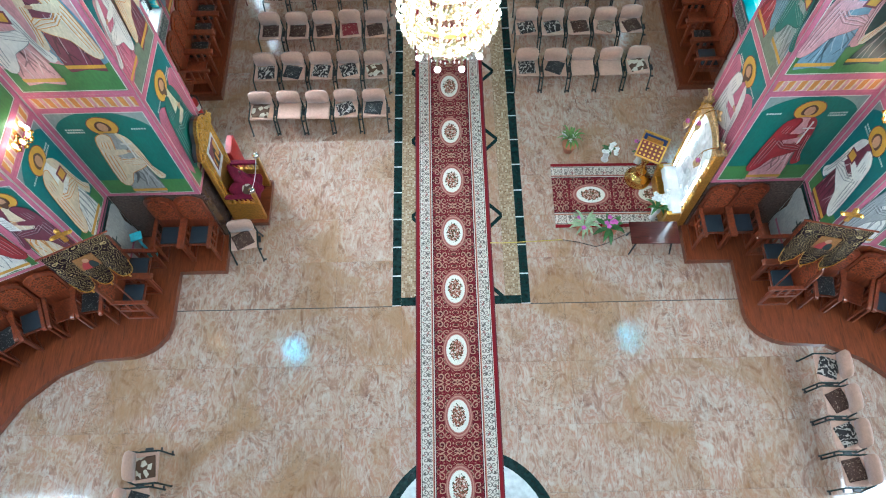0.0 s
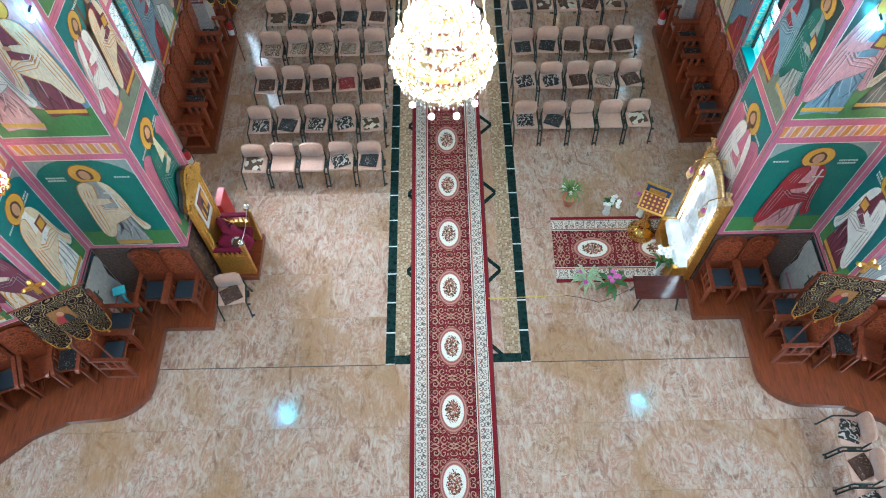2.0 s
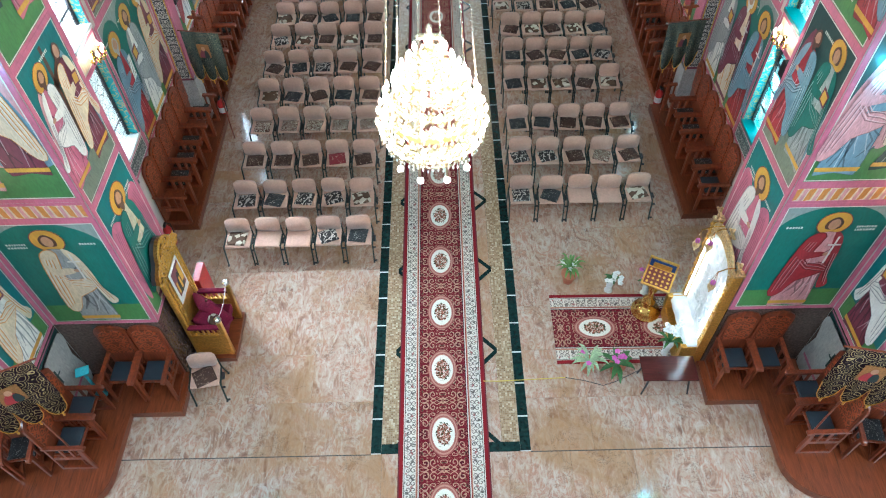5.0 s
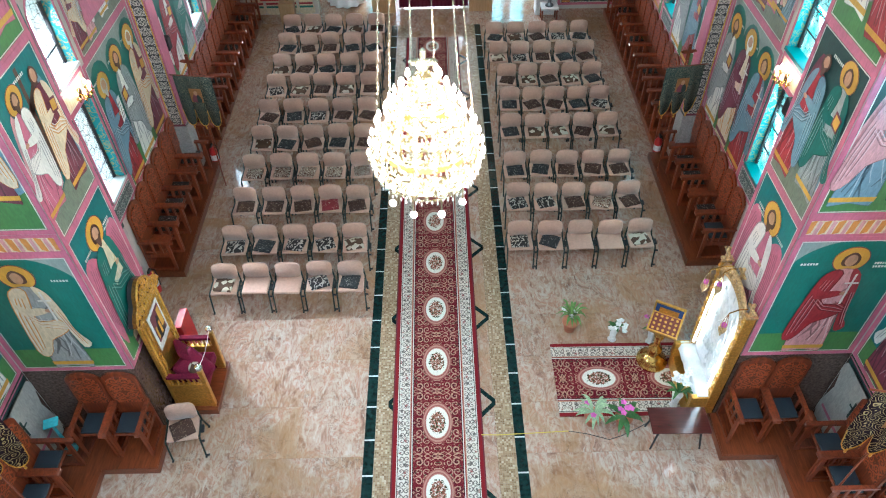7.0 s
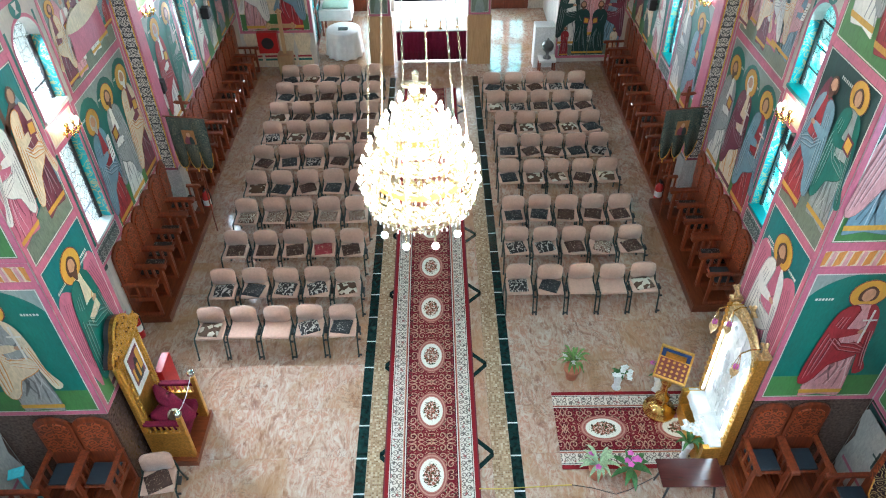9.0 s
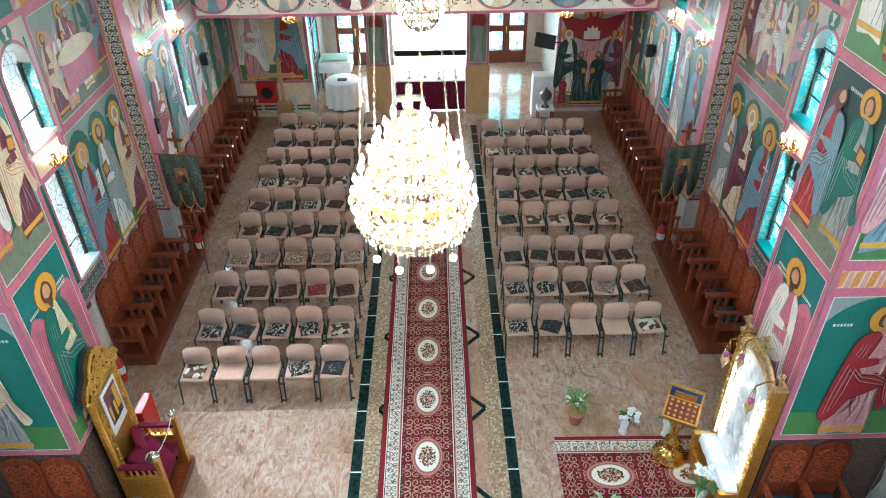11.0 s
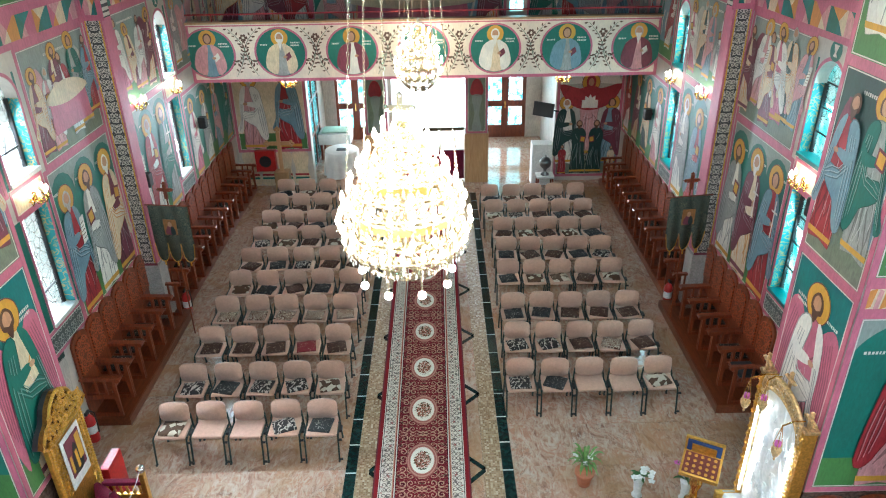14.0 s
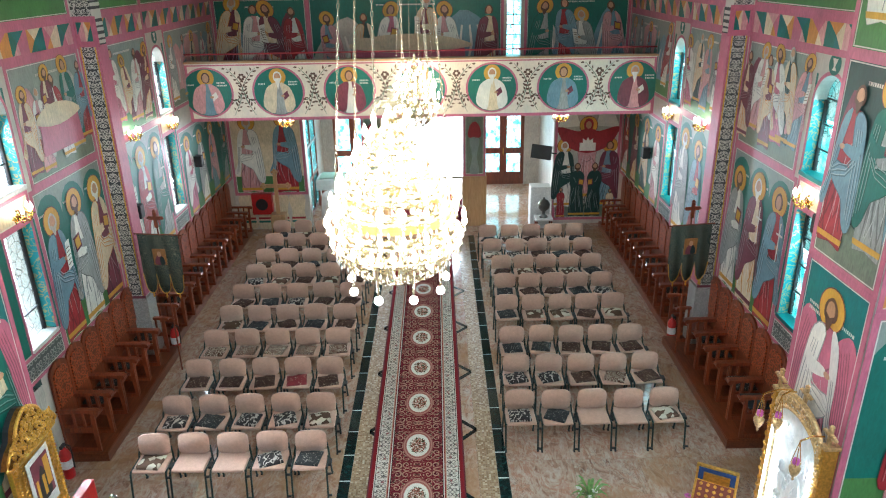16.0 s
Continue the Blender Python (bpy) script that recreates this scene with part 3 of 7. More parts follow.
# ---- runner and rug ----
bm = B()
bx(bm, -0.69, 0.69, -9.5, 9.5, 0.008, 0.018, 0.003)
ob = tagged(part("carpet_runner", bm, CARPET), "wine-red patterned carpet runner with cream borders on the granite floor", "carpet")
ob.location = (-0.012, 8.2, 0)
BINDING = plain("wine_binding", (0.11, 0.008, 0.014), 0.9, 0, 200)
for sx in (-1, 1):
    bm = B()
    bx(bm, sx * 0.69 - 0.012, sx * 0.69 + 0.012, -9.5, 9.5, 0.006, 0.021, 0.003)
    part("edge_binding", bm, BINDING, ob, "wine-red edge binding")

# ---- stacking chairs ----
def make_chair():
    e = thing("chair", "dusty pink upholstered chair with dark green steel frame", "chair", "rows of nave chairs")
    bm = B()
    bx(bm, -0.225, 0.225, -0.21, 0.2, 0.43, 0.475, 0.02)
    part("seat", bm, FABRIC, e, "dusty pink fabric seat", True)
    bm = B()
    f, b = [], []
    pts = []
    for k in range(28):
        a = 2 * PI * k / 28
        cx, cz = abs(math.cos(a)) ** 0.45 * math.copysign(1, math.cos(a)), abs(math.sin(a)) ** 0.5 * math.copysign(1, math.sin(a))
        pts.append((0.225 * cx, 0.16 * cz))
    for off, lst, k in ((-0.022, f, 0.96), (0, b, 1.0), (0.022, None, 0.96)):
        ring = [bm.verts.new((x * k, 0.165 + off - 0.35 * (x * x) + z * 0.12, 0.66 + z * k)) for x, z in pts]
        if lst is None:
            c = ring
        else:
            lst.extend(ring)
    for r0, r1 in ((f, b), (b, c)):
        for k in range(28):
            bm.faces.new((r0[k], r0[(k + 1) % 28], r1[(k + 1) % 28], r1[k]))
    bm.faces.new(f[::-1])
    bm.faces.new(c)
    part("backrest", bm, FABRIC, e, "rounded dusty pink backrest", True)
    for s in (-1, 1):
        x = s * 0.245
        bm = B()
        tube(bm, [(x, -0.26, 0.012), (x, -0.2, 0.42), (x, -0.17, 0.445), (x, 0.1, 0.445)], 0.014, 6)
        part("front_leg", bm, STEEL_GREEN, e)
        bm = B()
        tube(bm, [(x, 0.25, 0.012), (x, 0.13, 0.43), (x * 0.98, 0.14, 0.5), (x * 0.9, 0.165, 0.62)], 0.014, 6)
        part("rear_leg", bm, STEEL_GREEN, e)
        for ya, yb in ((-0.285, -0.245), (0.23, 0.27)):
            bm = B()
            bx(bm, x - 0.014, x + 0.014, ya, yb, 0.0, 0.02)
            part("foot_cap", bm, BLACK, e)
    for y in (-0.15, 0.11):
        bm = B()
        tube(bm, [(-0.245, y, 0.42), (0.245, y, 0.42)], 0.01, 6)
        part("crossbar", bm, STEEL_GREEN, e)
    bm = B()
    bx(bm, 0.25, 0.3, -0.1, 0.02, 0.41, 0.45, 0.005)
    part("link_bracket", bm, BLACK, e, "black row link")
    for y, z in ((-0.262, 0.03), (-0.212, 0.36)):
        part("link_bar", bx(B(), 0.25, 0.302, y - 0.012, y + 0.012, z, z + 0.024), BLACK, e)
    return e


def make_cushion(mat):
    bm = B()
    bmesh.ops.create_grid(bm, x_segments=9, y_segments=9, size=0.5)
    for v in bm.verts:
        x, y = v.co.x * 2, v.co.y * 2
        puff = (1 - x ** 4) * (1 - y ** 4)
        v.co = Vector((x * 0.165, y * 0.15, 0.016 + 0.034 * puff + 0.012 * (x > 0.1) + 0.006 * noise.noise(Vector((x * 2, y * 2, 3.1)))))
    g = bmesh.ops.extrude_face_region(bm, geom=list(bm.faces))
    for v in g["geom"]:
        if isinstance(v, bmesh.types.BMVert):
            v.co.z = 0.0
    ob = part("seat_cushion", bm, mat, None, "", True)
    return ob


chair0 = make_chair()
chair0.matrix_basis = pose(1.50, 8.96, 0)
CUSHION_WORDS = ["black and white zebra-patterned", "brown leaf-patterned", "brown and cream ring-patterned", "dark flowered", "brown and cream patchwork", "red and cream flowered"]
cushion0 = [tagged(make_cushion(m), w + " folded seat cushion lying on a chair", "cushion", "seat cushions") for m, w in zip(CUSHIONS, CUSHION_WORDS)]
used = [0] * len(cushion0)
first_chair = True


def place_chair(x, y, turn=0.0, cushion=None, group=None):
    global first_chair
    m = pose(x, y, 0, 0, 0, turn)
    if first_chair:
        chair0.matrix_basis, ob, first_chair = m, chair0, False
    else:
        ob = copy_thing(chair0, m)
    if cushion is not None:
        cm = m @ pose(rnd.uniform(-0.02, 0.02), -0.02 + rnd.uniform(-0.02, 0.02), 0.476, 0, 0, rnd.uniform(-24, 24))
        if used[cushion]:
            copy_thing(cushion0[cushion], cm)
        else:
            cushion0[cushion].matrix_basis = cm
        used[cushion] += 1
    return ob


ROW_L = [8.42, 9.38, 10.45, 11.49, 12.47, 13.47, 14.52, 15.43, 16.45, 17.4]
ROW_R = [(9.33, 1.57), (10.40, 1.63), (11.41, 1.66), (12.71, 1.69), (13.76, 1.75), (14.77, 1.76), (15.8, 1.64), (16.79, 1.6)]
PLAN_L = [[4, None, None, 0, 3], [0, 3, 0, 0, 4], [1, 1, 1, 5, 1], [2, 2, 2, 2, 2]]
PLAN_R = [[0, 3, None, None, 4], [0, 0, 1, 2, 1], [3, 3, 1, 1, 1]]
for i, y in enumerate(ROW_L):
    for k in range(5):
        plan = PLAN_L[i][k] if i < len(PLAN_L) else rnd.choice([0, 1, 1, 3, 3, 4, 1])
        place_chair(-3.71 + 0.553 * k + rnd.uniform(-0.012, 0.012), y + rnd.uniform(-0.015, 0.015), rnd.uniform(-1.5, 1.5), plan)
for i, (y, x0) in enumerate(ROW_R):
    for k in range(5):
        plan = PLAN_R[i][k] if i < len(PLAN_R) else rnd.choice([0, 1, 1, 3, 3, 4, 1])
        place_chair(x0 + (3.8 - x0) / 4 * k, y + rnd.uniform(-0.015, 0.015), rnd.uniform(-1.5, 1.5), plan)
for k in range(4):
    place_chair(6.03, 3.0 - 0.54 * k, -92, [0, 1, 0, 1][k])
for k in range(3):
    place_chair(-4.9 - 0.06 * k, 1.66 - 0.54 * k, 94, [4, 3, 1][k])
place_chair(-3.78, 5.6, 8, 1)

# ---- wall paintings: flat painted shapes on the plaster ----
class Face:
    """A wall face: u runs along it, v is height, d is how far a shape stands proud of it."""

    def __init__(self, origin, along, out):
        self.o, self.a, self.n = Vector(origin), Vector(along).normalized(), Vector(out).normalized()

    def at(self, u, v, d):
        return self.o + self.a * u + Vector((0, 0, v)) + self.n * d


def smooth_loop(pts, k=3):
    out = []
    n = len(pts)
    for i in range(n):
        p0, p1, p2, p3 = (Vector(pts[(i + j - 1) % n]) for j in range(4))
        for s in range(k):
            t = s / k
            out.append(0.5 * ((2 * p1) + (p2 - p0) * t + (2 * p0 - 5 * p1 + 4 * p2 - p3) * t * t + (3 * p1 - p0 - 3 * p2 + p3) * t ** 3))
    return [(p.x, p.y) for p in out]


def shape(face, name, pts, d, paint, parent, thick=0.002, label=""):
    bm = B()
    prism(bm, [face.at(u, v, d) for u, v in pts], face.n * thick)
    return part(name, bm, PAINT[paint] if isinstance(paint, str) else paint, parent, label)


def strokes(face, name, lines, w, d, paint, parent):
    """Brush lines, joined, each a thin tapered quad strip."""
    bm = B()
    for ln in lines:
        ln = [Vector(p) for p in ln]
        left, right = [], []
        for i, p in enumerate(ln):
            t = (ln[min(i + 1, len(ln) - 1)] - ln[max(i - 1, 0)]).normalized()
            q = Vector((-t.y, t.x)) * w * (0.35 + 0.65 * math.sin(PI * (i + 0.6) / (len(ln) + 0.2)))
            left.append(p + q)
            right.append(p - q)
        a = [bm.verts.new(face.at(p.x, p.y, d)) for p in left]
        b = [bm.verts.new(face.at(p.x, p.y, d)) for p in right]
        for i in range(len(a) - 1):
            bm.faces.new((a[i], b[i], b[i + 1], a[i + 1]))
    ob = part(name, bm, PAINT[paint] if isinstance(paint, str) else paint, parent)
    ob["kind"] = "stuff"
    return ob


def ell(cx, cy, rx, ry, n=28):
    return [(cx + rx * math.cos(2 * PI * i / n), cy + ry * math.sin(2 * PI * i / n)) for i in range(n)]


def rect(a, b, c, d):
    return [(a, c), (b, c), (b, d), (a, d)]


ROBE = [(-.1, 0), (-.125, .03), (-.115, .3), (-.1, .5), (-.125, .66), (-.11, .76), (-.05, .82), (.05, .82), (.11, .76), (.125, .66), (.1, .5), (.12, .3), (.14, .03), (.1, 0), (0, .02)]
MANTLE = [(-.13, .12), (-.175, .18), (-.16, .45), (-.135, .68), (-.105, .78), (-.045, .82), (0, .78), (-.03, .62), (-.04, .49), (.09, .51), (.135, .43), (.05, .35), (-.03, .3), (-.075, .18)]
CAPE = [(.045, .82), (.112, .77), (.145, .6), (.155, .4), (.21, .26), (.15, .22), (.115, .4), (.085, .6)]


def figure(face, parent, u, v, h, robe, mantle, flip=1, halo=True, lean=0.0, d=0.006, item="scroll", hair="hair", bust=False):
    def P(pts):
        return [(u + flip * x * h + lean * (y - 0.4) * h, v + y * h) for x, y in pts]

    if halo:
        shape(face, "halo", P(ell(0, .905, .108, .108)), d, "gold", parent)
        bm = B()
        ring = P(ell(0, .905, .108, .108, 40)), P(ell(0, .905, .102, .102, 40))
        a = [bm.verts.new(face.at(x, y, d + 0.0026)) for x, y in ring[0]]
        b = [bm.verts.new(face.at(x, y, d + 0.0026)) for x, y in ring[1]]
        for i in range(40):
            bm.faces.new((a[i], a[(i + 1) % 40], b[(i + 1) % 40], b[i]))
        part("halo_edge", bm, PAINT["maroon"], parent)
    shape(face, "robe", P(smooth_loop(ROBE)), d + 0.003, robe, parent)
    rr = random.Random(int(abs(u * 977 + v * 131 + h * 57)))
    if robe in ("white", "cream", "line"):
        fold, shine = {"white": "grey_robe", "cream": "orange", "line": "stone"}[robe], "line"
    else:
        fold, shine = tint(robe, False), tint(robe, True)

    def folds(n, y_low, y_high):
        lines = []
        for k in range(n):
            x = -.11 + .22 * (k + rr.uniform(.1, .9)) / n
            y0, y1 = rr.uniform(.02, y_low), rr.uniform(y_high - .2, y_high)
            bend = rr.uniform(-.06, .06)
            lines.append(P([(x * 1.2, y0), (x * 1.1 + bend * .7, y0 + (y1 - y0) * .3), (x * .85 + bend, y0 + (y1 - y0) * .65), (x * .5 + bend * .3, y1)]))
        return lines

    strokes(face, "drapery_dark", folds(7, .2, .55) + [P([(-.09, .6), (-.03, .57), (.04, .6), (.09, .66)]), P([(-.07, .5), (0, .46), (.07, .5)])], .0065 * h, d + 0.0055, fold, parent)
    strokes(face, "drapery_light", folds(5, .25, .6) + [P([(-.06, .72), (-.03, .64), (.02, .6)])], .0042 * h, d + 0.0058, shine, parent)
    outline = P(smooth_loop(ROBE, 2))
    strokes(face, "robe_outline", [outline + outline[:1]], .003 * h, d + 0.006, fold, parent)
    if mantle:
        if mantle in ("white", "cream"):
            dark, pale = {"white": "grey_robe", "cream": "orange"}[mantle], "line"
        else:
            dark, pale = tint(mantle, False), tint(mantle, True)
        edge = P(smooth_loop(MANTLE, 2))
        shape(face, "mantle", P(smooth_loop(MANTLE)), d + 0.006, mantle, parent)
        shape(face, "cape", P(smooth_loop(CAPE)), d + 0.0042, mantle, parent)
        lines = [P([(-.155 + .022 * k, .17 + .025 * k), (-.15 + .03 * k, .36 + .01 * k), (-.13 + .026 * k, .55), (-.09 + .02 * k, .72)]) for k in range(3)]
        lines += [P([(-.1, .6 - .035 * k), (-.02, .5 - .03 * k), (.06, .49 - .035 * k), (.12, .45 - .02 * k)]) for k in range(3)]
        lines += [P([(.18 - .02 * k, .25 + .03 * k), (.15 - .015 * k, .4), (.125 - .015 * k, .6)]) for k in range(2)]
        strokes(face, "mantle_shade", lines + [edge + edge[:1]], .004 * h, d + 0.0086, dark, parent)
        strokes(face, "mantle_light", [[(x + .009 * h, y + .006 * h) for x, y in ln] for ln in lines], .003 * h, d + 0.0089, pale, parent)
    shape(face, "hair", P(smooth_loop([(-.047, .862), (-.05, .925), (0, .968), (.05, .925), (.047, .862), (0, .85)])), d + 0.0062, hair, parent)
    shape(face, "head", P(ell(0, .9, .035, .049)), d + 0.009, "skin", parent)
    if hair in ("white", "stone") or rr.random() < .5:
        shape(face, "beard", P(smooth_loop([(-.035, .885), (-.026, .845), (0, .8), (.026, .845), (.035, .885), (0, .868)])), d + 0.0116, hair, parent)
    shape(face, "forearm", P(smooth_loop([(-.125, .68), (-.1, .55), (.03, .57), (.06, .6), (.03, .625), (-.07, .625)])), d + 0.0092, robe if mantle is None else mantle, parent)
    shape(face, "hand_shape", P(ell(.07, .6, .026, .017, 14)), d + 0.0095, "skin", parent)
    if item == "scroll":
        shape(face, "scroll", P([(.07, .5), (.14, .52), (.15, .72), (.09, .71)]), d + 0.012, "white", parent)
        strokes(face, "lettering", [P([(.085, .54 + .03 * k), (.105, .545 + .03 * k), (.135, .55 + .03 * k)]) for k in range(5)], .0035 * h, d + 0.0146, "hair", parent)
    elif item == "cross":
        bm = B()
        for pts in (rect(.075, .088, .5, .78), rect(.04, .124, .69, .703)):
            prism(bm, [face.at(x, y, d + 0.012) for x, y in P(pts)], face.n * 0.002)
        part("cross_shape", bm, PAINT["line"], parent)
    elif item == "book":
        shape(face, "book", P([(.02, .58), (.11, .56), (.12, .67), (.03, .69)]), d + 0.012, "maroon", parent)
        shape(face, "book_cover", P([(.035, .595), (.1, .58), (.107, .655), (.043, .67)]), d + 0.0145, "gold", parent)
    if robe != mantle and not bust:
        shape(face, "hem", P([(-.125, .03), (.14, .03), (.145, .065), (-.13, .065)]), d + 0.0062, "gold" if robe != "cream" else "maroon", parent)


def wings(face, parent, u, v, h, paint="pink", d=0.004):
    for s in (-1, 1):
        pts = [(s * .06, .74), (s * .16, .86), (s * .24, .8), (s * .27, .55), (s * .24, .28), (s * .19, .12), (s * .16, .36), (s * .1, .58)]
        shape(face, "wing", [(u + x * h, v + y * h) for x, y in smooth_loop(pts)], d, paint, parent)
        lines = [[(u + s * (x) * h, v + y * h) for x, y in ((.1 + .018 * k, .74 + .012 * k), (.135 + .018 * k, .6), (.155 + .016 * k, .42), (.17 + .012 * k, .24 + .03 * k))] for k in range(6)]
        strokes(face, "plumage", lines, .004 * h, d + 0.0026, tint(paint, False), parent)


def caption(face, parent, u, v, w, d=0.006, rows=1):
    """Small painted letters that cannot be read, as bars."""
    bm = B()
    r = random.Random(int(abs(u * 71 + v * 37) * 10))
    for j in range(rows):
        x = u
        while x < u + w:
            k = r.uniform(.012, .028)
            prism(bm, [face.at(p, q, d) for p, q in rect(x, x + k, v - j * .06, v - j * .06 + .034)], face.n * 0.002)
            x += k + .014
    ob = part("caption", bm, PAINT["line"], parent)
    ob["kind"] = "stuff"


BORDER_COUNT = [0]


def border(face, parent, u0, u1, v0, v1, w=0.06, paint="pink", d=0.004, line=True):
    """Painted band round a panel with a pale line inside it."""
    BORDER_COUNT[0] += 1
    step = 0.0017 * (BORDER_COUNT[0] % 3)
    for nm, r in (("border", rect(u0, u1, v0 - w / 2, v0 + w / 2)), ("border", rect(u0, u1, v1 - w / 2, v1 + w / 2)),
                  ("border", rect(u0 - w / 2, u0 + w / 2, v0 - w / 2, v1 + w / 2)), ("border", rect(u1 - w / 2, u1 + w / 2, v0 - w / 2, v1 + w / 2))):
        shape(face, nm, r, d + step, paint, parent, 0.003)
        step += 0.0004
    if line:
        bm = B()
        k, t = w / 2 + 0.008, 0.012
        for r in (rect(u0 + k, u1 - k, v0 + k, v0 + k + t), rect(u0 + k, u1 - k, v1 - k - t, v1 - k), rect(u0 + k, u0 + k + t, v0 + k, v1 - k), rect(u1 - k - t, u1 - k, v0 + k, v1 - k)):
            prism(bm, [face.at(x, y, d) for x, y in r], face.n * 0.002)
        part("border_line", bm, PAINT["line"], parent)


def mural(face, label):
    return thing("mural", label, "mural", "wall paintings")


def saint_panel(face, u0, u1, v0, v1, robe, mantle, label, flip=1, item="cross", back="green", angel=False, hair="hair", arch=True, lean=0.0, bw=0.066):
    m = mural(face, label)
    shape(face, "background", rect(u0, u1, v0, v1), 0.001, back, m)
    if arch:
        c, r, s = (u0 + u1) / 2, (u1 - u0) / 2, v1 - (u1 - u0) * 0.42
        outer = [(u0, s)] + [(c - r * math.cos(PI * k / 20), s + (v1 - s) * 0.96 * math.sin(PI * k / 20)) for k in range(21)] + [(u1, s), (u1, v1), (u0, v1)]
        shape(face, "arch_band", outer, 0.0035, "grey", m)
    shape(face, "ground", rect(u0, u1, v0, v0 + (v1 - v0) * 0.2), 0.0035, "grass", m)
    h = (v1 - v0) * 0.9
    c = (u0 + u1) / 2
    if angel:
        wings(face, m, c, v0 + 0.04, h, "pink")
    figure(face, m, c, v0 + 0.06, h, robe, mantle, flip, True, lean, 0.008, item, hair)
    caption(face, m, u0 + 0.15, v0 + (v1 - v0) * .8, .22)
    caption(face, m, u1 - 0.42, v0 + (v1 - v0) * .8, .26, rows=2)
    border(face, m, u0, u1, v0, v1, bw, d=0.0045)
    return m


ROBES = [("white", "red"), ("maroon", "cream"), ("blue", "rose"), ("grey_robe", "green"), ("rose", "white"), ("dark", "cream"), ("red", "blue"), ("cream", "maroon"), ("pink", "white"), ("white", "grey_robe")]


def group_panel(face, u0, u1, v0, v1, n, label, seed, back="green", ground="grass", items=("scroll", "cross", "book")):
    m = mural(face, label)
    r = random.Random(seed)
    shape(face, "background", rect(u0, u1, v0, v1), 0.001, back, m)
    w = (u1 - u0) / n
    top = [(u0, v1), (u0, v1 - (v1 - v0) * 0.2)]
    for i in range(n):
        for k in range(9):
            a = PI * k / 8
            top.append((u0 + w * (i + .5) - w / 2 * math.cos(a), v1 - (v1 - v0) * 0.2 + (v1 - v0) * .15 * math.sin(a)))
    shape(face, "arcade_band", top + [(u1, v1 - (v1 - v0) * 0.2), (u1, v1)], 0.0035, "grey", m)
    shape(face, "ground", rect(u0, u1, v0, v0 + (v1 - v0) * 0.2), 0.0035, ground, m)
    for i in range(n):
        robe, mantle = ROBES[(seed * 3 + i * 2 + r.randint(0, 1)) % len(ROBES)]
        figure(face, m, u0 + w * (i + .5), v0 + .05, (v1 - v0) * r.uniform(.84, .9), robe, mantle, r.choice((-1, 1)), True, 0, 0.008 + 0.0005 * i, r.choice(items), r.choice(("hair", "hair", "stone", "white")))
        caption(face, m, u0 + w * i + .06, v0 + (v1 - v0) * .84, .14)
    border(face, m, u0, u1, v0, v1, 0.07, d=0.0045)
    return m


def story_panel(face, u0, u1, v0, v1, n, label, seed, back="grey", prop="hill"):
    """A painted scene with hills or buildings and several robed shapes."""
    m = mural(face, label)
    r = random.Random(seed)
    W, H = u1 - u0, v1 - v0
    shape(face, "background", rect(u0, u1, v0, v1), 0.001, back, m)

    def q(pts):
        return [(u0 + x * W, v0 + y * H) for x, y in pts]

    shape(face, "ground", q([(0, 0), (1, 0), (1, .2), (.6, .26), (.3, .2), (0, .28)]), 0.003, r.choice(("olive", "grass", "grass")), m)
    shape(face, "hill", q(smooth_loop([(.02, .25), (.08, .62), (.2, .8), (.3, .62), (.42, .5), (.44, .24)])), 0.0035, r.choice(("stone", "rose", "blue")), m)
    shape(face, "hill", q(smooth_loop([(.6, .22), (.66, .55), (.78, .85), (.9, .74), (.97, .5), (.98, .24)])), 0.0038, r.choice(("stone", "maroon", "grey_robe", "blue")), m)
    strokes(face, "rock_shading", [q([(.1 + .08 * k, .3), (.13 + .07 * k, .45), (.12 + .06 * k, .6)]) for k in range(4)] + [q([(.68 + .07 * k, .3), (.72 + .06 * k, .5), (.75 + .04 * k, .7)]) for k in range(4)], .014 * H, 0.0066, "line", m)
    if prop == "table":
        shape(face, "tablecloth", q([(.22, .2), (.82, .2), (.8, .5), (.24, .5)]), 0.031, "pink", m)
        shape(face, "tabletop", q(smooth_loop([(.2, .48), (.3, .58), (.5, .62), (.72, .58), (.84, .48), (.5, .42)])), 0.0335, "cream", m)
    elif prop == "house":
        shape(face, "painted_tower", q([(.36, .3), (.64, .3), (.64, .82), (.5, .93), (.36, .82)]), 0.0042, "rose", m)
        shape(face, "painted_doorway", q([(.45, .32), (.55, .32), (.55, .58), (.5, .64), (.45, .58)]), 0.007, "dark", m)
    elif prop == "cross":
        bm = B()
        for p in ([(.2, .62), (.24, .57), (.8, .78), (.78, .84)], [(.47, .3), (.52, .3), (.58, .95), (.53, .95)]):
            prism(bm, [face.at(x, y, 0.0042) for x, y in q(p)], face.n * 0.002)
        part("beam_cross", bm, PAINT["hair"], m)
    for i in range(n):
        robe, mantle = ROBES[(seed + i * 3) % len(ROBES)]
        x = u0 + W * (i + .6) / (n + .2) + r.uniform(-.03, .03) * W
        figure(face, m, x, v0 + H * r.uniform(.06, .2), min(H * r.uniform(.74, .86), W * 1.45), robe, mantle, r.choice((-1, 1)), i % 2 == 0, r.uniform(-.22, .22), 0.009 + .0006 * i, r.choice(("none", "none", "scroll", "book")), r.choice(("hair", "hair", "stone")))
    caption(face, m, u0 + W * .35, v1 - .22, W * .3)
    border(face, m, u0, u1, v0, v1, 0.066, d=0.0045)
    return m


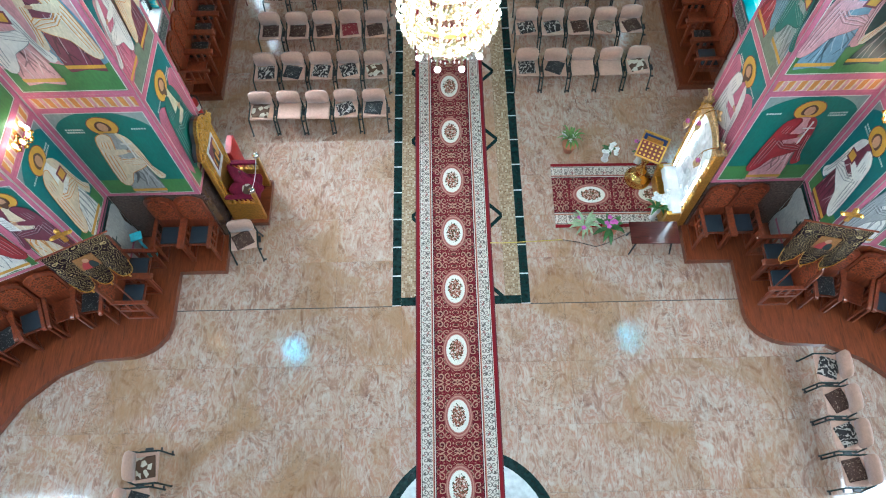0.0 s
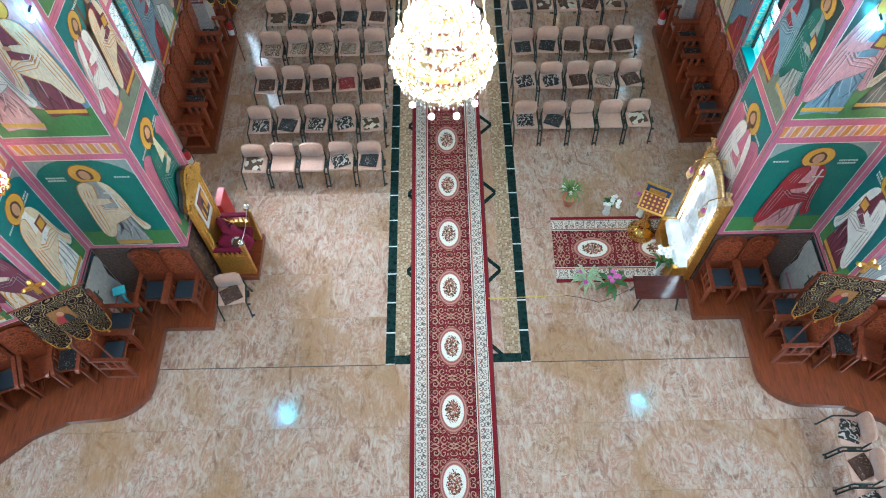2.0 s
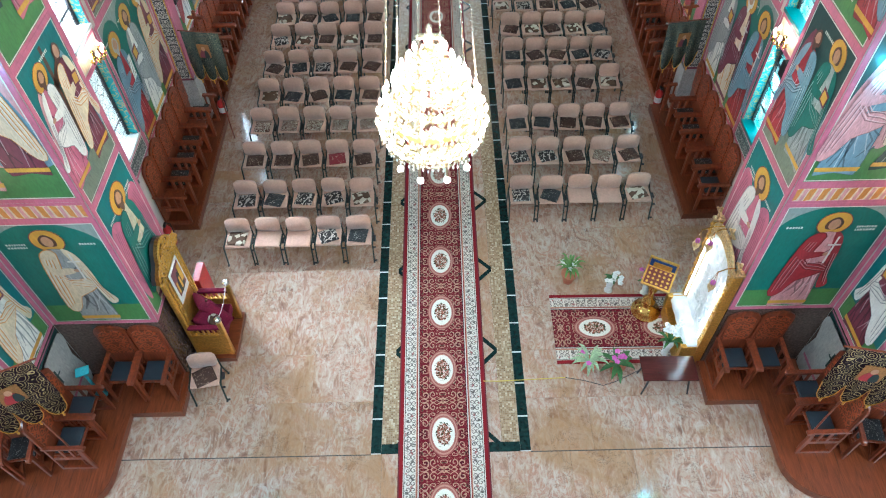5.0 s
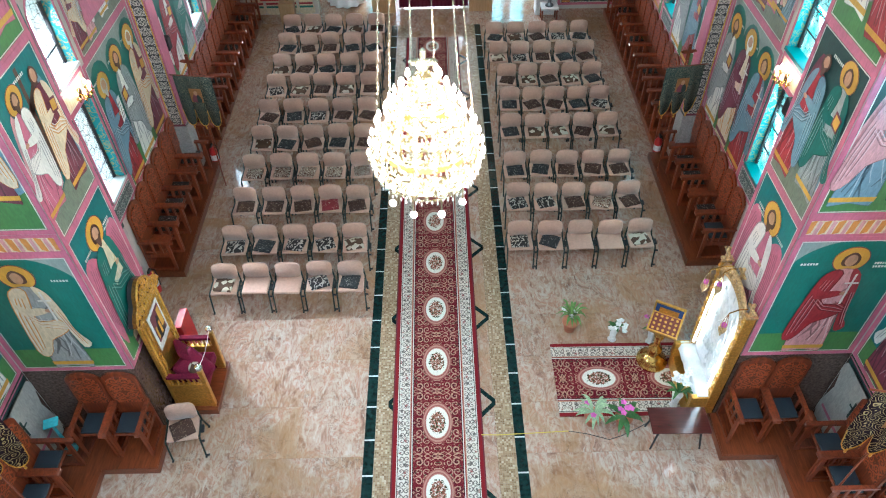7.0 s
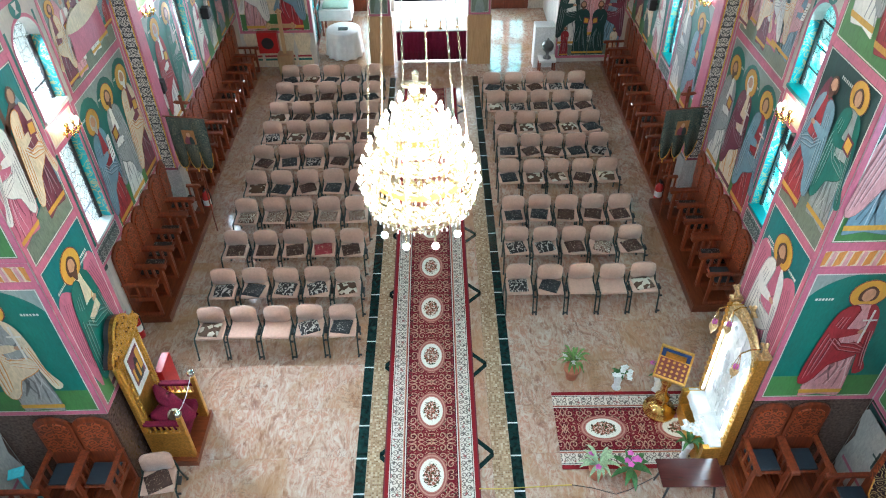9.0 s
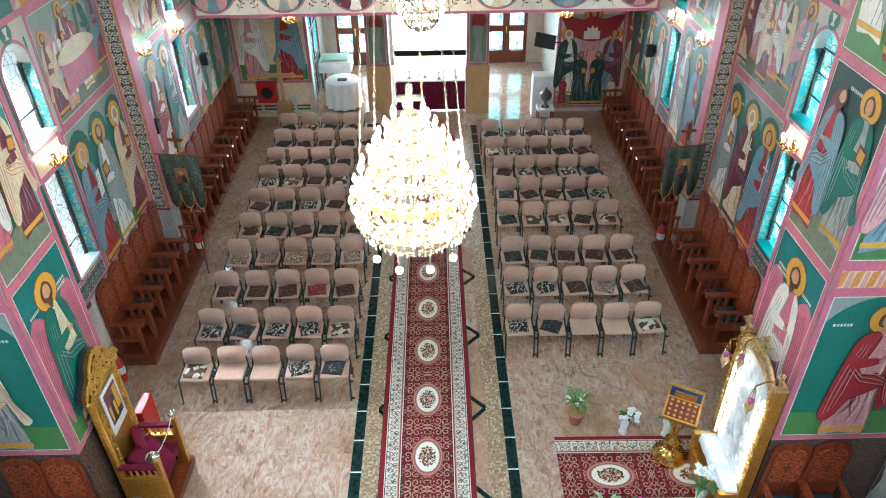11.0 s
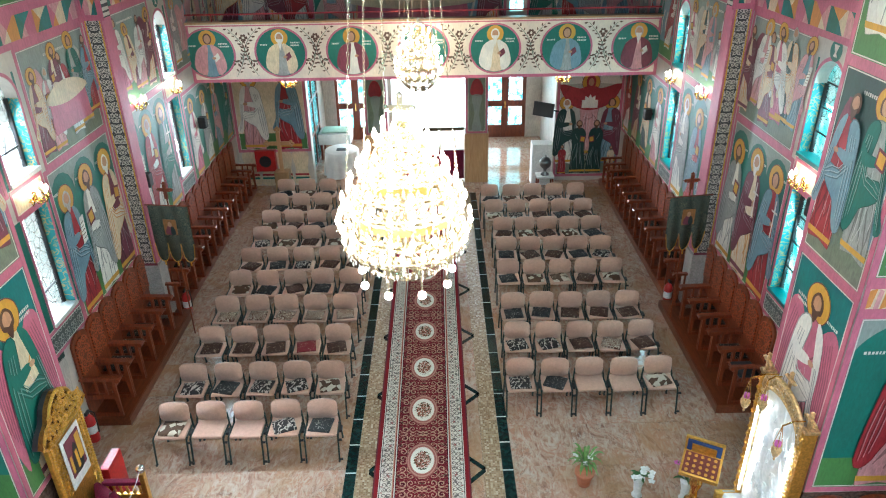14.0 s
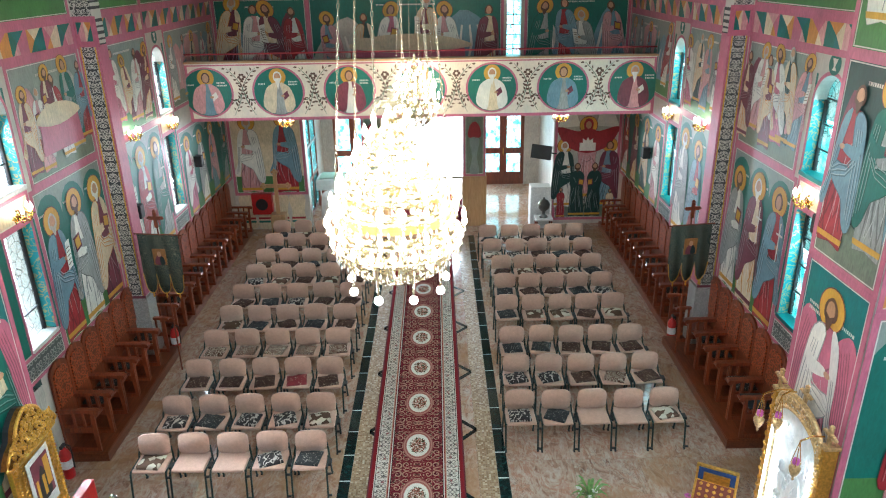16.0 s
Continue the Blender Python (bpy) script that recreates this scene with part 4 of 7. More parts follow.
def pattern_band(face, u0, u1, v0, v1, label):
    """Ochre and rose dentil band."""
    m = mural(face, label)
    shape(face, "background", rect(u0, u1, v0, v1), 0.001, "cream", m)
    n = max(2, round((u1 - u0) / 0.16))
    w = (u1 - u0) / n
    bm, bm2 = B(), B()
    for i in range(n):
        x = u0 + w * i
        prism(bm, [face.at(p, q, 0.004) for p, q in ((x, v0 + .02), (x + w * .45, v0 + .05), (x + w * .6, v1 - .02), (x + w * .12, v1 - .05))], face.n * 0.002)
        prism(bm2, [face.at(p, q, 0.004) for p, q in ((x + w * .62, v0 + .03), (x + w * .9, v0 + .02), (x + w * 1.0, v1 - .05), (x + w * .74, v1 - .03))], face.n * 0.002)
    part("dentil", bm, PAINT["orange"], m)["kind"] = "stuff"
    part("dentil_shade", bm2, PAINT["rose"], m)["kind"] = "stuff"
    border(face, m, u0, u1, v0, v1, 0.05, d=0.0045, line=False)


def ribbon_band(face, u0, u1, v0, v1):
    """Folded ribbon in pink, teal, ochre and white."""
    m = mural(face, "painted folded ribbon band in pink, teal and ochre")
    n = max(2, round((u1 - u0) / 0.42))
    w = (u1 - u0) / n
    cols = ["pink", "teal", "cream", "rose", "green", "orange"]
    shape(face, "background", rect(u0, u1, v0, v1), 0.001, "grey", m)
    for i in range(n):
        x = u0 + w * i
        mid = x + w / 2
        for j, (p, q) in enumerate((([(x, v0), (mid, v0), (mid - w * .1, (v0 + v1) / 2)], cols[i % 6]), ([(x, v0), (mid - w * .1, (v0 + v1) / 2), (x, v1)], cols[(i + 1) % 6]),
                                    ([(mid, v0), (x + w, v0), (x + w, v1), (mid - w * .1, (v0 + v1) / 2)], cols[(i + 3) % 6]), ([(x, v1), (mid - w * .1, (v0 + v1) / 2), (x + w, v1)], cols[(i + 4) % 6]))):
            shape(face, "ribbon_fold", p, 0.004, q, m)
    border(face, m, u0, u1, v0, v1, 0.088, d=0.007, line=False)


def scroll_ornament():
    t = Tree("black_scroll_on_cream")
    xyz = t.split(t.place())
    # scrolls mirrored about the middle of the narrow face
    u = t.math("ABSOLUTE", t.math("SUBTRACT", t.math("ABSOLUTE", t.math("SUBTRACT", xyz[0], 0.04)), 5.21))
    v = xyz[2]
    h = t.spiral(u, v, 0.075, 0.095, 1.2, 0.24)
    bud = t.math("GREATER_THAN", t.noise(t.join(u, t.math("PINGPONG", v, 0.3)), 17.0, 2), 0.56)
    h = t.math("MAXIMUM", h, bud)
    c = t.mix(h, (0.05, 0.05, 0.052), (0.56, 0.53, 0.47))
    return t.set(c, 0.6)


ORNAMENT = scroll_ornament()


def soft_ornament():
    t = Tree("grey_scroll_on_dark")
    xyz = t.split(t.place())
    h = t.spiral(xyz[1], xyz[2], 0.1, 0.12, 1.2, 0.2)
    return t.set(t.mix(h, (0.06, 0.075, 0.07), (0.3, 0.31, 0.28)), 0.5)


ORNAMENT_SOFT = soft_ornament()

for s, xw, xp, nm in ((-1, XL, PL, "south"), (1, XR, PR, "north")):
    right = s > 0
    # faces; u runs along +y on side walls, away from the middle on cross walls
    W = Face((xw, 0, 0), (0, 1, 0), (-s, 0, 0))
    Pi = Face((xp, 0, 0), (0, 1, 0), (-s, 0, 0))
    Pf = Face((xp, PY0, 0), (s, 0, 0), (0, -1, 0))
    Re = Face((xp + s * 1.56, 0, 0), (0, 1, 0), (-s, 0, 0))
    # pier, inner face
    if right:
        saint_panel(Pi, PY0 + .034, PY1 - .034, 1.68, 4.06, "pink", "white", "painted winged robed shape in rose and white on green ground", -1, "none", "teal", True, arch=False)
        story_panel(Pi, PY0 + .034, PY1 - .034, 4.1, 6.06, 2, "painted scene of two robed shapes, red and pale, on dark green", 3, "dark", "hill")
    else:
        saint_panel(Pi, PY0 + .034, PY1 - .034, 1.68, 4.06, "cream", "green", "painted winged robed shape in cream and green on green ground", 1, "none", "teal", True, arch=False)
        story_panel(Pi, PY0 + .034, PY1 - .034, 4.1, 6.06, 2, "painted scene with a dark beam cross and robed shapes", 8, "teal", "cross")
    story_panel(Pi, PY0 + .034, PY1 - .034, 6.1, 8.6, 2, "painted scene with robed shapes and teal drapery", 5 + right, "rose", "house")
    # pier, front face
    if right:
        saint_panel(Pf, .034, 1.5, 1.68, 3.92, "rose", "red", "painted standing crowned shape in rose robe with red cape", 1, "cross", "green")
    else:
        saint_panel(Pf, .034, 1.5, 1.68, 3.92, "grey_robe", "cream", "painted standing shape in cream mantle over grey robe", -1, "cross", "green")
    pattern_band(Pf, .034, 1.5, 3.97, 4.24, "painted ochre dentil band on the pier")
    story_panel(Pf, .034, 1.5, 4.3, 6.7, 2, "painted scene of two bent robed shapes before pale hills", 11 + right, "rose" if not right else "dark", "hill")
    story_panel(Pf, .034, 1.5, 6.76, 9.0, 2, "painted scene with robed shapes on pale blue", 14 + right, "blue", "house")
    # return beside the apse
    saint_panel(Re, 4.78, PY0 - .05, 1.68, 3.92, "white" if not right else "maroon", "cream" if not right else "white", "painted standing robed shape in embroidered vestment", 1, "book", "teal")
    pattern_band(Re, 4.78, PY0 - .05, 3.97, 4.24, "painted ochre dentil band beside the apse")
    story_panel(Re, 4.78, PY0 - .05, 4.3, 6.7, 2, "painted scene with robed shapes on grey", 17 + right, "grey", "hill")
    # apse wall
    for i, (a, b) in enumerate(zip(APSE[:5], APSE[1:6])):
        A, Bp = Vector((s * a[0] + .02, a[1], 0)), Vector((s * b[0] + .02, b[1], 0))
        dvec = Bp - A
        out = Vector((-dvec.y, dvec.x, 0)) if s < 0 else Vector((dvec.y, -dvec.x, 0))
        F = Face(A, dvec, out)
        L = dvec.length
        robe, mantle = ROBES[(i * 3 + right * 2 + 7) % len(ROBES)]
        saint_panel(F, .02, L - .02, 1.7, 3.92, robe, mantle, "painted standing robed shape on the apse wall", 1, ("scroll", "book", "cross")[i % 3], "green")
        bm = B()
        prism(bm, [F.at(u_, 0, .001) for u_ in (0, L)] + [F.at(u_, 1.64, .001) for u_ in (L, 0)], F.n * .003)
        setting("dado", bm, WOOD, "dark wooden dado behind the apse stalls", "dado")
        pattern_band(F, .02, L - .02, 3.97, 4.24, "painted ochre dentil band round the apse")
        story_panel(F, .02, L - .02, 4.3, 6.7, 2, "painted scene with robed shapes above the apse stalls", 21 + i + right, "grey", "hill")
    # nave wall, lower register
    saint_panel(W, PY1 + .05, 8.62, 1.6, 4.02, "rose", "white", "painted standing robed shape beside the window", 1, "scroll", "green")
    group_panel(W, 9.76, 11.88, 1.55, 4.02, 3, "painted row of three standing robed shapes with gold discs" if not right else "painted family of crowned robed shapes with gold discs", 2 + 3 * right)
    group_panel(W, 12.36, 14.66, 1.55, 4.02, 3, "painted row of standing robed shapes beyond the pilaster", 6 + 2 * right)
    group_panel(W, 15.62, BACK - .06, 1.55, 3.6, 4, "painted row of standing robed shapes under the gallery", 9 + 2 * right)
    # upper register
    story_panel(W, 9.86, 11.88, 4.08, 5.74, 6, "painted feast scene with a pink-clothed table" if not right else "painted scene of robed shapes meeting soldiers", 31 + right, "grey", "table" if not right else "hill")
    story_panel(W, 12.36, 14.68, 4.08, 5.74, 5, "painted scene with robed shapes and a tree", 35 + right, "grey", "hill")
    story_panel(W, 15.66, BACK - .06, 4.08, 5.74, 5, "painted scene with robed shapes above the gallery", 39 + right, "grey", "house")
    saint_panel(W, PY1 + .05, 8.8, 4.08, 5.74, "white", "rose", "painted standing robed shape beside the upper window", 1, "scroll", "green")
    # medallions over the upper windows
    for yc in (9.32, 15.18):
        m = mural(W, "round green painted medallion with a chalice shape")
        shape(W, "disc", ell(yc, 5.66, .14, .14), 0.006, "green", m)
        shape(W, "chalice_shape", [(yc - .05, 5.58), (yc + .05, 5.58), (yc + .015, 5.63), (yc + .06, 5.73), (yc - .06, 5.73), (yc - .015, 5.63)], 0.0085, "line", m)
    for a, b in ((PY1 + .05, 8.8), (8.8, 11.9), (12.34, 14.7), (14.7, BACK - .05)):
        ribbon_band(W, a, b, 5.8, 6.2)
        story_panel(W, a + .03, b - .03, 6.26, 8.9, 3, "painted scene high on the nave wall", 44 + int(a) + right, "green", "hill")
    # plain painted ground of the window bays
    for yc, lo in ((9.3, 8.68), (15.14, 14.72)):
        m = mural(W, "pale patterned panel between the windows")
        shape(W, "background", rect(lo + (0.2 if yc < 10 else 0.04), lo + 1.0 if yc < 10 else lo + .84, 3.72, 4.08), 0.001, "cream", m)
        border(W, m, lo + (0.2 if yc < 10 else 0.04), lo + 1.0 if yc < 10 else lo + .84, 3.72, 4.08, 0.05, d=0.003)
        m = mural(W, "dark patterned panel under the window with green side strips")
        a, b = (8.66, 9.72) if yc < 10 else (14.7, 15.58)
        shape(W, "background", rect(a, b, 1.56, 1.92), 0.001, ORNAMENT_SOFT, m)
        border(W, m, a, b, 1.56, 1.92, 0.05, d=0.003)
        wa, wb = (8.95, 9.62) if yc < 10 else (14.8, 15.45)
        for lo_, hi_ in ((a, wa - .055), (wb + .055, b)):
            if hi_ - lo_ > .03:
                shape(W, "side_strip", rect(lo_, hi_, 1.96, 3.68), 0.001, "green", m)
                shape(W, "side_strip", rect(lo_, hi_, 4.12, 5.5), 0.001, "green", m)
    # pilaster
    bm = B()
    x0, x1 = sorted((xw, xw - s * .32))
    bx(bm, x0, x1, 11.97, 12.3, 1.36, 9.2)
    setting("pilaster", bm, ORNAMENT, "pilaster painted with black scrolls on cream", "pilaster")
    bm = B()
    bx(bm, *sorted((xw, xw - s * .34)), 11.95, 12.32, 0.0, 1.33)
    setting("pilaster_base", bm, GRANITE_WALL, "speckled stone pilaster base", "pilaster")
    Pp = Face((xw - s * .32, 0, 0), (0, 1, 0), (-s, 0, 0))
    Pe = Face((xw, 11.97, 0), (-s, 0, 0), (0, -1, 0))
    m = mural(Pp, "gold and pink edge lines of the pilaster")
    shape(Pp, "inner_face", rect(11.97, 12.3, 1.38, 5.8), 0.001, "pink", m)
    for a, b, c in ((.0, .03, "pink"), (.034, .055, "gold"), (.265, .286, "gold"), (.29, .32, "pink")):
        shape(Pe, "edge_line", rect(a, b, 1.38, 5.8), 0.001, c, m)
    shape(Pe, "foot_line", rect(0, .32, 1.33, 1.38), 0.004, "maroon", m)
    ribbon_band(Pe, 0, .32, 5.82, 6.2)

# painted hangings below the panels: pale cloth, dark band, small dark cross
def hanging(face, u0, u1, top, n):
    m = mural(face, "painted pale hanging with dark bands and small crosses")
    shape(face, "band", rect(u0, u1, top - .14, top), .002, "dark", m)
    shape(face, "band_line", rect(u0, u1, top - .035, top - .015), .0045, "pink", m)
    w = (u1 - u0) / n
    for i in range(n):
        a = u0 + w * i
        shape(face, "hanging_cloth", smooth_loop([(a + .02, top - .15), (a + w - .02, top - .15), (a + w - .05, top - .7), (a + w - .02, .14), (a + .02, .14), (a + .05, top - .7)]), .002, "stone", m)
        shape(face, "hanging_stripe", rect(a + .05, a + w - .05, .42, .48), .006, "pink", m)
        c = a + w / 2
        bm = B()
        for r in (rect(c - .018, c + .018, top - .75, top - .4), rect(c - .09, c + .09, top - .56, top - .525)):
            prism(bm, [face.at(x, y, .006) for x, y in r], face.n * .002)
        part("small_cross", bm, PAINT["dark"], m)
    shape(face, "hem_band", rect(u0, u1, .0, .13), .002, "dark", m)


for s, xw, xp in ((-1, XL, PL), (1, XR, PR)):
    hanging(Face((xw, 0, 0), (0, 1, 0), (-s, 0, 0)), PY1 + .02, 8.95, 1.58, 3)
    hanging(Face((xp + s * 1.556, 0, 0), (0, 1, 0), (-s, 0, 0)), 4.76, PY0 - .03, 1.62, 1)
stand = thing("plastic_stand", "small turquoise plastic stand beside the pier stalls", "stand", "", pose(-5.5, 5.45, .16, 0, 0, 20))
TURQUOISE = plain("turquoise_plastic", (.1, .5, .55), .4)
part("column", lathe(B(), [(.1, 0), (.1, .03), (.025, .06), (.022, .72), (.04, .75)], 16), TURQUOISE, stand, "", True)
part("tray", bx(B(), -.1, .1, -.08, .08, .75, .78, .01), TURQUOISE, stand)

# polished dado at the foot of the piers
for s, xp in ((-1, PL), (1, PR)):
    bm = B()
    bx(bm, *sorted((xp - s * .004, xp)), PY0 - .004, PY1, 0.0, 1.63)
    bx(bm, *sorted((xp, xp + s * 1.555)), PY0 - .004, PY0, 0.0, 1.63)
    bx(bm, *sorted((xp + s * 1.556, xp + s * 1.56)), 4.72, PY0 - .01, 0.0, 1.63)
    setting("dado", bm, DADO_STONE, "polished brown granite dado round the pier", "dado")

# back wall of the gallery and below it
Bk = Face((0, BACK, 0), (1, 0, 0), (0, -1, 0))
for a, b, k in ((XL + .06, -2.9, 51), (-2.85, 2.1, 52), (2.7, XR - .06, 53)):
    story_panel(Bk, a, b, 3.8, 6.2, 4 if k != 52 else 6, "painted scene on the gallery's back wall", k, "green", "table" if k == 52 else "hill")
    story_panel(Bk, a, b, 6.3, 9.0, 4, "painted scene high on the gallery's back wall", k + 5, "green", "house")
m = group_panel(Bk, XL + .06, -3.3, 1.05, 3.6, 2, "painted pair of tall robed shapes in cream and green", 61, "cream", "grass", ("none",))
m = mural(Bk, "painted robed shape spreading a red cloak over small robed shapes")
a, b = 3.62, XR - .06
c = (a + b) / 2
shape(Bk, "background", rect(a, b, .15, 3.6), .001, "stone", m)
for pts in ([(-.85, 2.75), (-.6, 3.3), (-.35, 3.15), (-.2, 2.8)], [(.2, 2.8), (.3, 3.2), (.6, 3.35), (.85, 2.75)], [(-.86, 1.0), (-.86, 2.3), (-.5, 2.2), (-.45, .9)], [(.86, 1.0), (.86, 2.3), (.5, 2.2), (.45, .9)]):
    shape(Bk, "pale_rock", [(c + x, y) for x, y in pts], .003, "white", m)
shape(Bk, "ground", rect(a, b, .15, .6), .0035, "olive", m)
figure(Bk, m, c, .74, 2.3, "rose", None, 1, True, 0, .006, "none")
shape(Bk, "red_cloak", smooth_loop([(c - .84, 2.78), (c - .3, 2.66), (c - .12, 2.72), (c + .12, 2.72), (c + .3, 2.66), (c + .84, 2.78), (c + .62, 2.3), (c + .2, 2.08), (c - .2, 2.08), (c - .62, 2.3)]), .018, "red", m)
shape(Bk, "veil", ell(c, 2.84, .13, .17), .0155, "red", m)
shape(Bk, "veiled_head", ell(c, 2.83, .075, .105), .021, "skin", m)
shape(Bk, "painted_church", [(c - .22, 2.12), (c + .22, 2.12), (c + .22, 2.34), (c + .14, 2.34), (c + .14, 2.46), (c + .05, 2.4), (c, 2.5), (c - .05, 2.4), (c - .14, 2.46), (c - .14, 2.34), (c - .22, 2.34)], .021, "white", m)
figure(Bk, m, c - .62, .5, 1.95, "white", "dark", 1, True, 0, .012, "none", "white")
figure(Bk, m, c + .62, .5, 1.95, "blue", "maroon", -1, True, 0, .012, "none")
figure(Bk, m, c - .24, .22, 1.62, "dark", None, 1, False, 0, .024, "book")
figure(Bk, m, c + .24, .22, 1.62, "dark", None, -1, False, 0, .024, "book")
figure(Bk, m, c - .68, .2, .9, "red", None, 1, False, 0, .03, "none")
figure(Bk, m, c + .7, .2, .85, "cream", None, -1, False, 0, .03, "none")
border(Bk, m, a, b, .15, 3.6, .07)
# painted drapery under the left panel
m = mural(Bk, "painted pale drapery with red and green stripes")
for k in range(4):
    u = XL + .1 + k * .47
    shape(Bk, "drape", smooth_loop([(u, .98), (u + .44, .98), (u + .4, .5), (u + .46, .05), (u + .02, .05), (u + .06, .5)]), .002, "cream", m)
    shape(Bk, "drape_stripe", rect(u + .03, u + .42, .3, .36), .005, "red", m)
    shape(Bk, "drape_stripe", rect(u + .03, u + .42, .2, .26), .005, "green", m)

# ---- gallery parapet with seven medallions ----
par = thing("gallery_parapet", "cream gallery parapet with seven green medallions and dark vine scrolls", "parapet")
bm = B()
bx(bm, XL, XR, 16.64, 16.8, 3.62, 4.93)
part("panel", bm, PAINT["parapet"], par, "cream painted parapet board")
bm = B()
bx(bm, XL, XR, 16.58, 16.84, 4.93, 4.97)
part("cap", bm, PINE, par, "narrow wooden cap")
Pa = Face((0, 16.64, 0), (1, 0, 0), (0, -1, 0))
shape(Pa, "lower_border", rect(XL, XR, 3.62, 3.69), .002, "pink", par)
shape(Pa, "upper_border", rect(XL, XR, 4.87, 4.9), .002, "pink", par)
shape(Pa, "end_border", rect(XL, XL + .07, 3.69, 4.87), .002, "pink", par)
shape(Pa, "end_border", rect(XR - .07, XR, 3.69, 4.87), .002, "pink", par)
BUST = [("blue", "rose"), ("grey_robe", "cream"), ("white", "maroon"), ("rose", "grey_robe"), ("cream", "white"), ("grey_robe", "blue"), ("rose", "maroon")]
for i in range(7):
    uc = -4.87 + 1.63 * i
    vc = 4.28
    shape(Pa, "medallion_ring", ell(uc, vc, .6, .57, 48), .003, "pink", par)
    shape(Pa, "medallion", ell(uc, vc, .555, .53, 48), .0055, "green", par)
    robe, mantle = BUST[i]
    P = [(-.36, -.33), (-.3, .02), (-.17, .16), (0, .2), (.17, .16), (.3, .02), (.36, -.33), (.2, -.47), (0, -.52), (-.2, -.47)]
    shape(Pa, "halo", ell(uc, vc + .33, .19, .19), .008, "gold", par)
    shape(Pa, "robe", [(uc + x, vc + y) for x, y in smooth_loop(P)], .011, robe, par)
    shape(Pa, "mantle", [(uc + x, vc + y) for x, y in smooth_loop([(-.36, -.33), (-.3, .02), (-.17, .16), (-.02, .19), (-.05, -.1), (-.12, -.49)])], .0135, mantle, par)
    shape(Pa, "mantle", [(uc + x, vc + y) for x, y in smooth_loop([(.36, -.33), (.3, .02), (.17, .16), (.05, .19), (.1, -.1), (.16, -.48)])], .0135, mantle, par)
    shape(Pa, "hair", ell(uc, vc + .33, .098, .122), .0135, ("hair", "white", "hair", "stone", "white", "hair", "stone")[i], par)
    shape(Pa, "head", ell(uc, vc + .325, .07, .095), .016, "skin", par)
    if i in (1, 4, 6):
        shape(Pa, "beard", [(uc - .07, vc + .3), (uc, vc + .05), (uc + .07, vc + .3)], .0186, "white", par)
    shape(Pa, "hand_shape", ell(uc + .1, vc - .1, .045, .03, 14), .0165, "skin", par)
    shape(Pa, "scroll", [(uc + .12, vc - .2), (uc + .24, vc - .1), (uc + .2, vc + .02), (uc + .1, vc - .06)], .0165, "white" if i in (0, 6) else "maroon", par)
    caption(Pa, par, uc - .45, vc + .16, .16, .008)
    caption(Pa, par, uc + .24, vc + .2, .2, .008, 2)
    if i < 6:
        ux = uc + .815
        lines, leaves = [], B()
        for sgn in (-1, 1):
            st = [(ux + sgn * (-.25 + .56 * (k / 12) ** 1.25 + .05 * math.sin(k * .55)), 3.75 + 1.07 * k / 12) for k in range(13)]
            side = [(ux + sgn * (.02 + .05 * k), 4.28 - .09 * math.sin(k * .6) - .035 * k) for k in range(6)]
            lines += [st, side]
            for chain, steps_ in ((st, range(1, 13)), (side, range(2, 6))):
                for k in steps_:
                    px, py = chain[k]
                    qx, qy = chain[k - 1]
                    way = math.atan2(py - qy, px - qx)
                    for q in (-1, 1):
                        ang = way + q * rnd.uniform(.6, 1.0)
                        L = rnd.uniform(.07, .1)
                        ox, oy = px + .025 * math.cos(ang), py + .025 * math.sin(ang)
                        pts = [(f * L, wd * L) for f, wd in ((0, 0), (.3, .2), (.65, .2), (1, 0), (.65, -.2), (.3, -.2))]
                        pts = [(ox + x * math.cos(ang) - y * math.sin(ang), oy + x * math.sin(ang) + y * math.cos(ang)) for x, y in pts]
                        if all(3.7 < y < 4.86 for _, y in pts):
                            prism(leaves, [Pa.at(*p, .003) for p in pts], Pa.n * .002)
        for k in range(6):
            a = PI * k / 3
            prism(leaves, [Pa.at(x, y, .0055) for x, y in ell(ux + .055 * math.cos(a), 4.62 + .055 * math.sin(a), .03, .03, 8)], Pa.n * .002)
        strokes(Pa, "vine_stem", lines, .011, .004, "olive", par)
        part("vine_foliage", leaves, PAINT["hair"], par)["kind"] = "stuff"
rail = thing("gallery_rail", "thin red metal handrail on short posts above the parapet", "railing")
bm = B()
tube(bm, [(XL + .02, 16.72, 5.12), (XR - .02, 16.72, 5.12)], .018, 8)
part("handrail", bm, PAINT["red"], rail)
for k in range(7):
    bm = B()
    x = XL + .6 + k * 1.6
    tube(bm, [(x, 16.72, 4.965), (x, 16.72, 5.12)], .013, 8)
    part("post", bm, PAINT["red"], rail)

# ---- windows ----
def teal_scroll():
    t = Tree("teal_gold_scroll")
    q = t.scaled(t.place(), 1, 1, 1)
    xyz = t.split(q)
    h = t.math("ABSOLUTE", t.math("SUBTRACT", t.noise(t.join(t.math("ADD", xyz[0], xyz[1]), xyz[2]), 6.0, 2, 0.5, 2.0), 0.5))
    return t.set(t.mix(t.ramp(h, (0.02, (1, 1, 1)), (0.045, (0, 0, 0))), (0.02, 0.23, 0.25), (0.4, 0.3, 0.12)), 0.5)


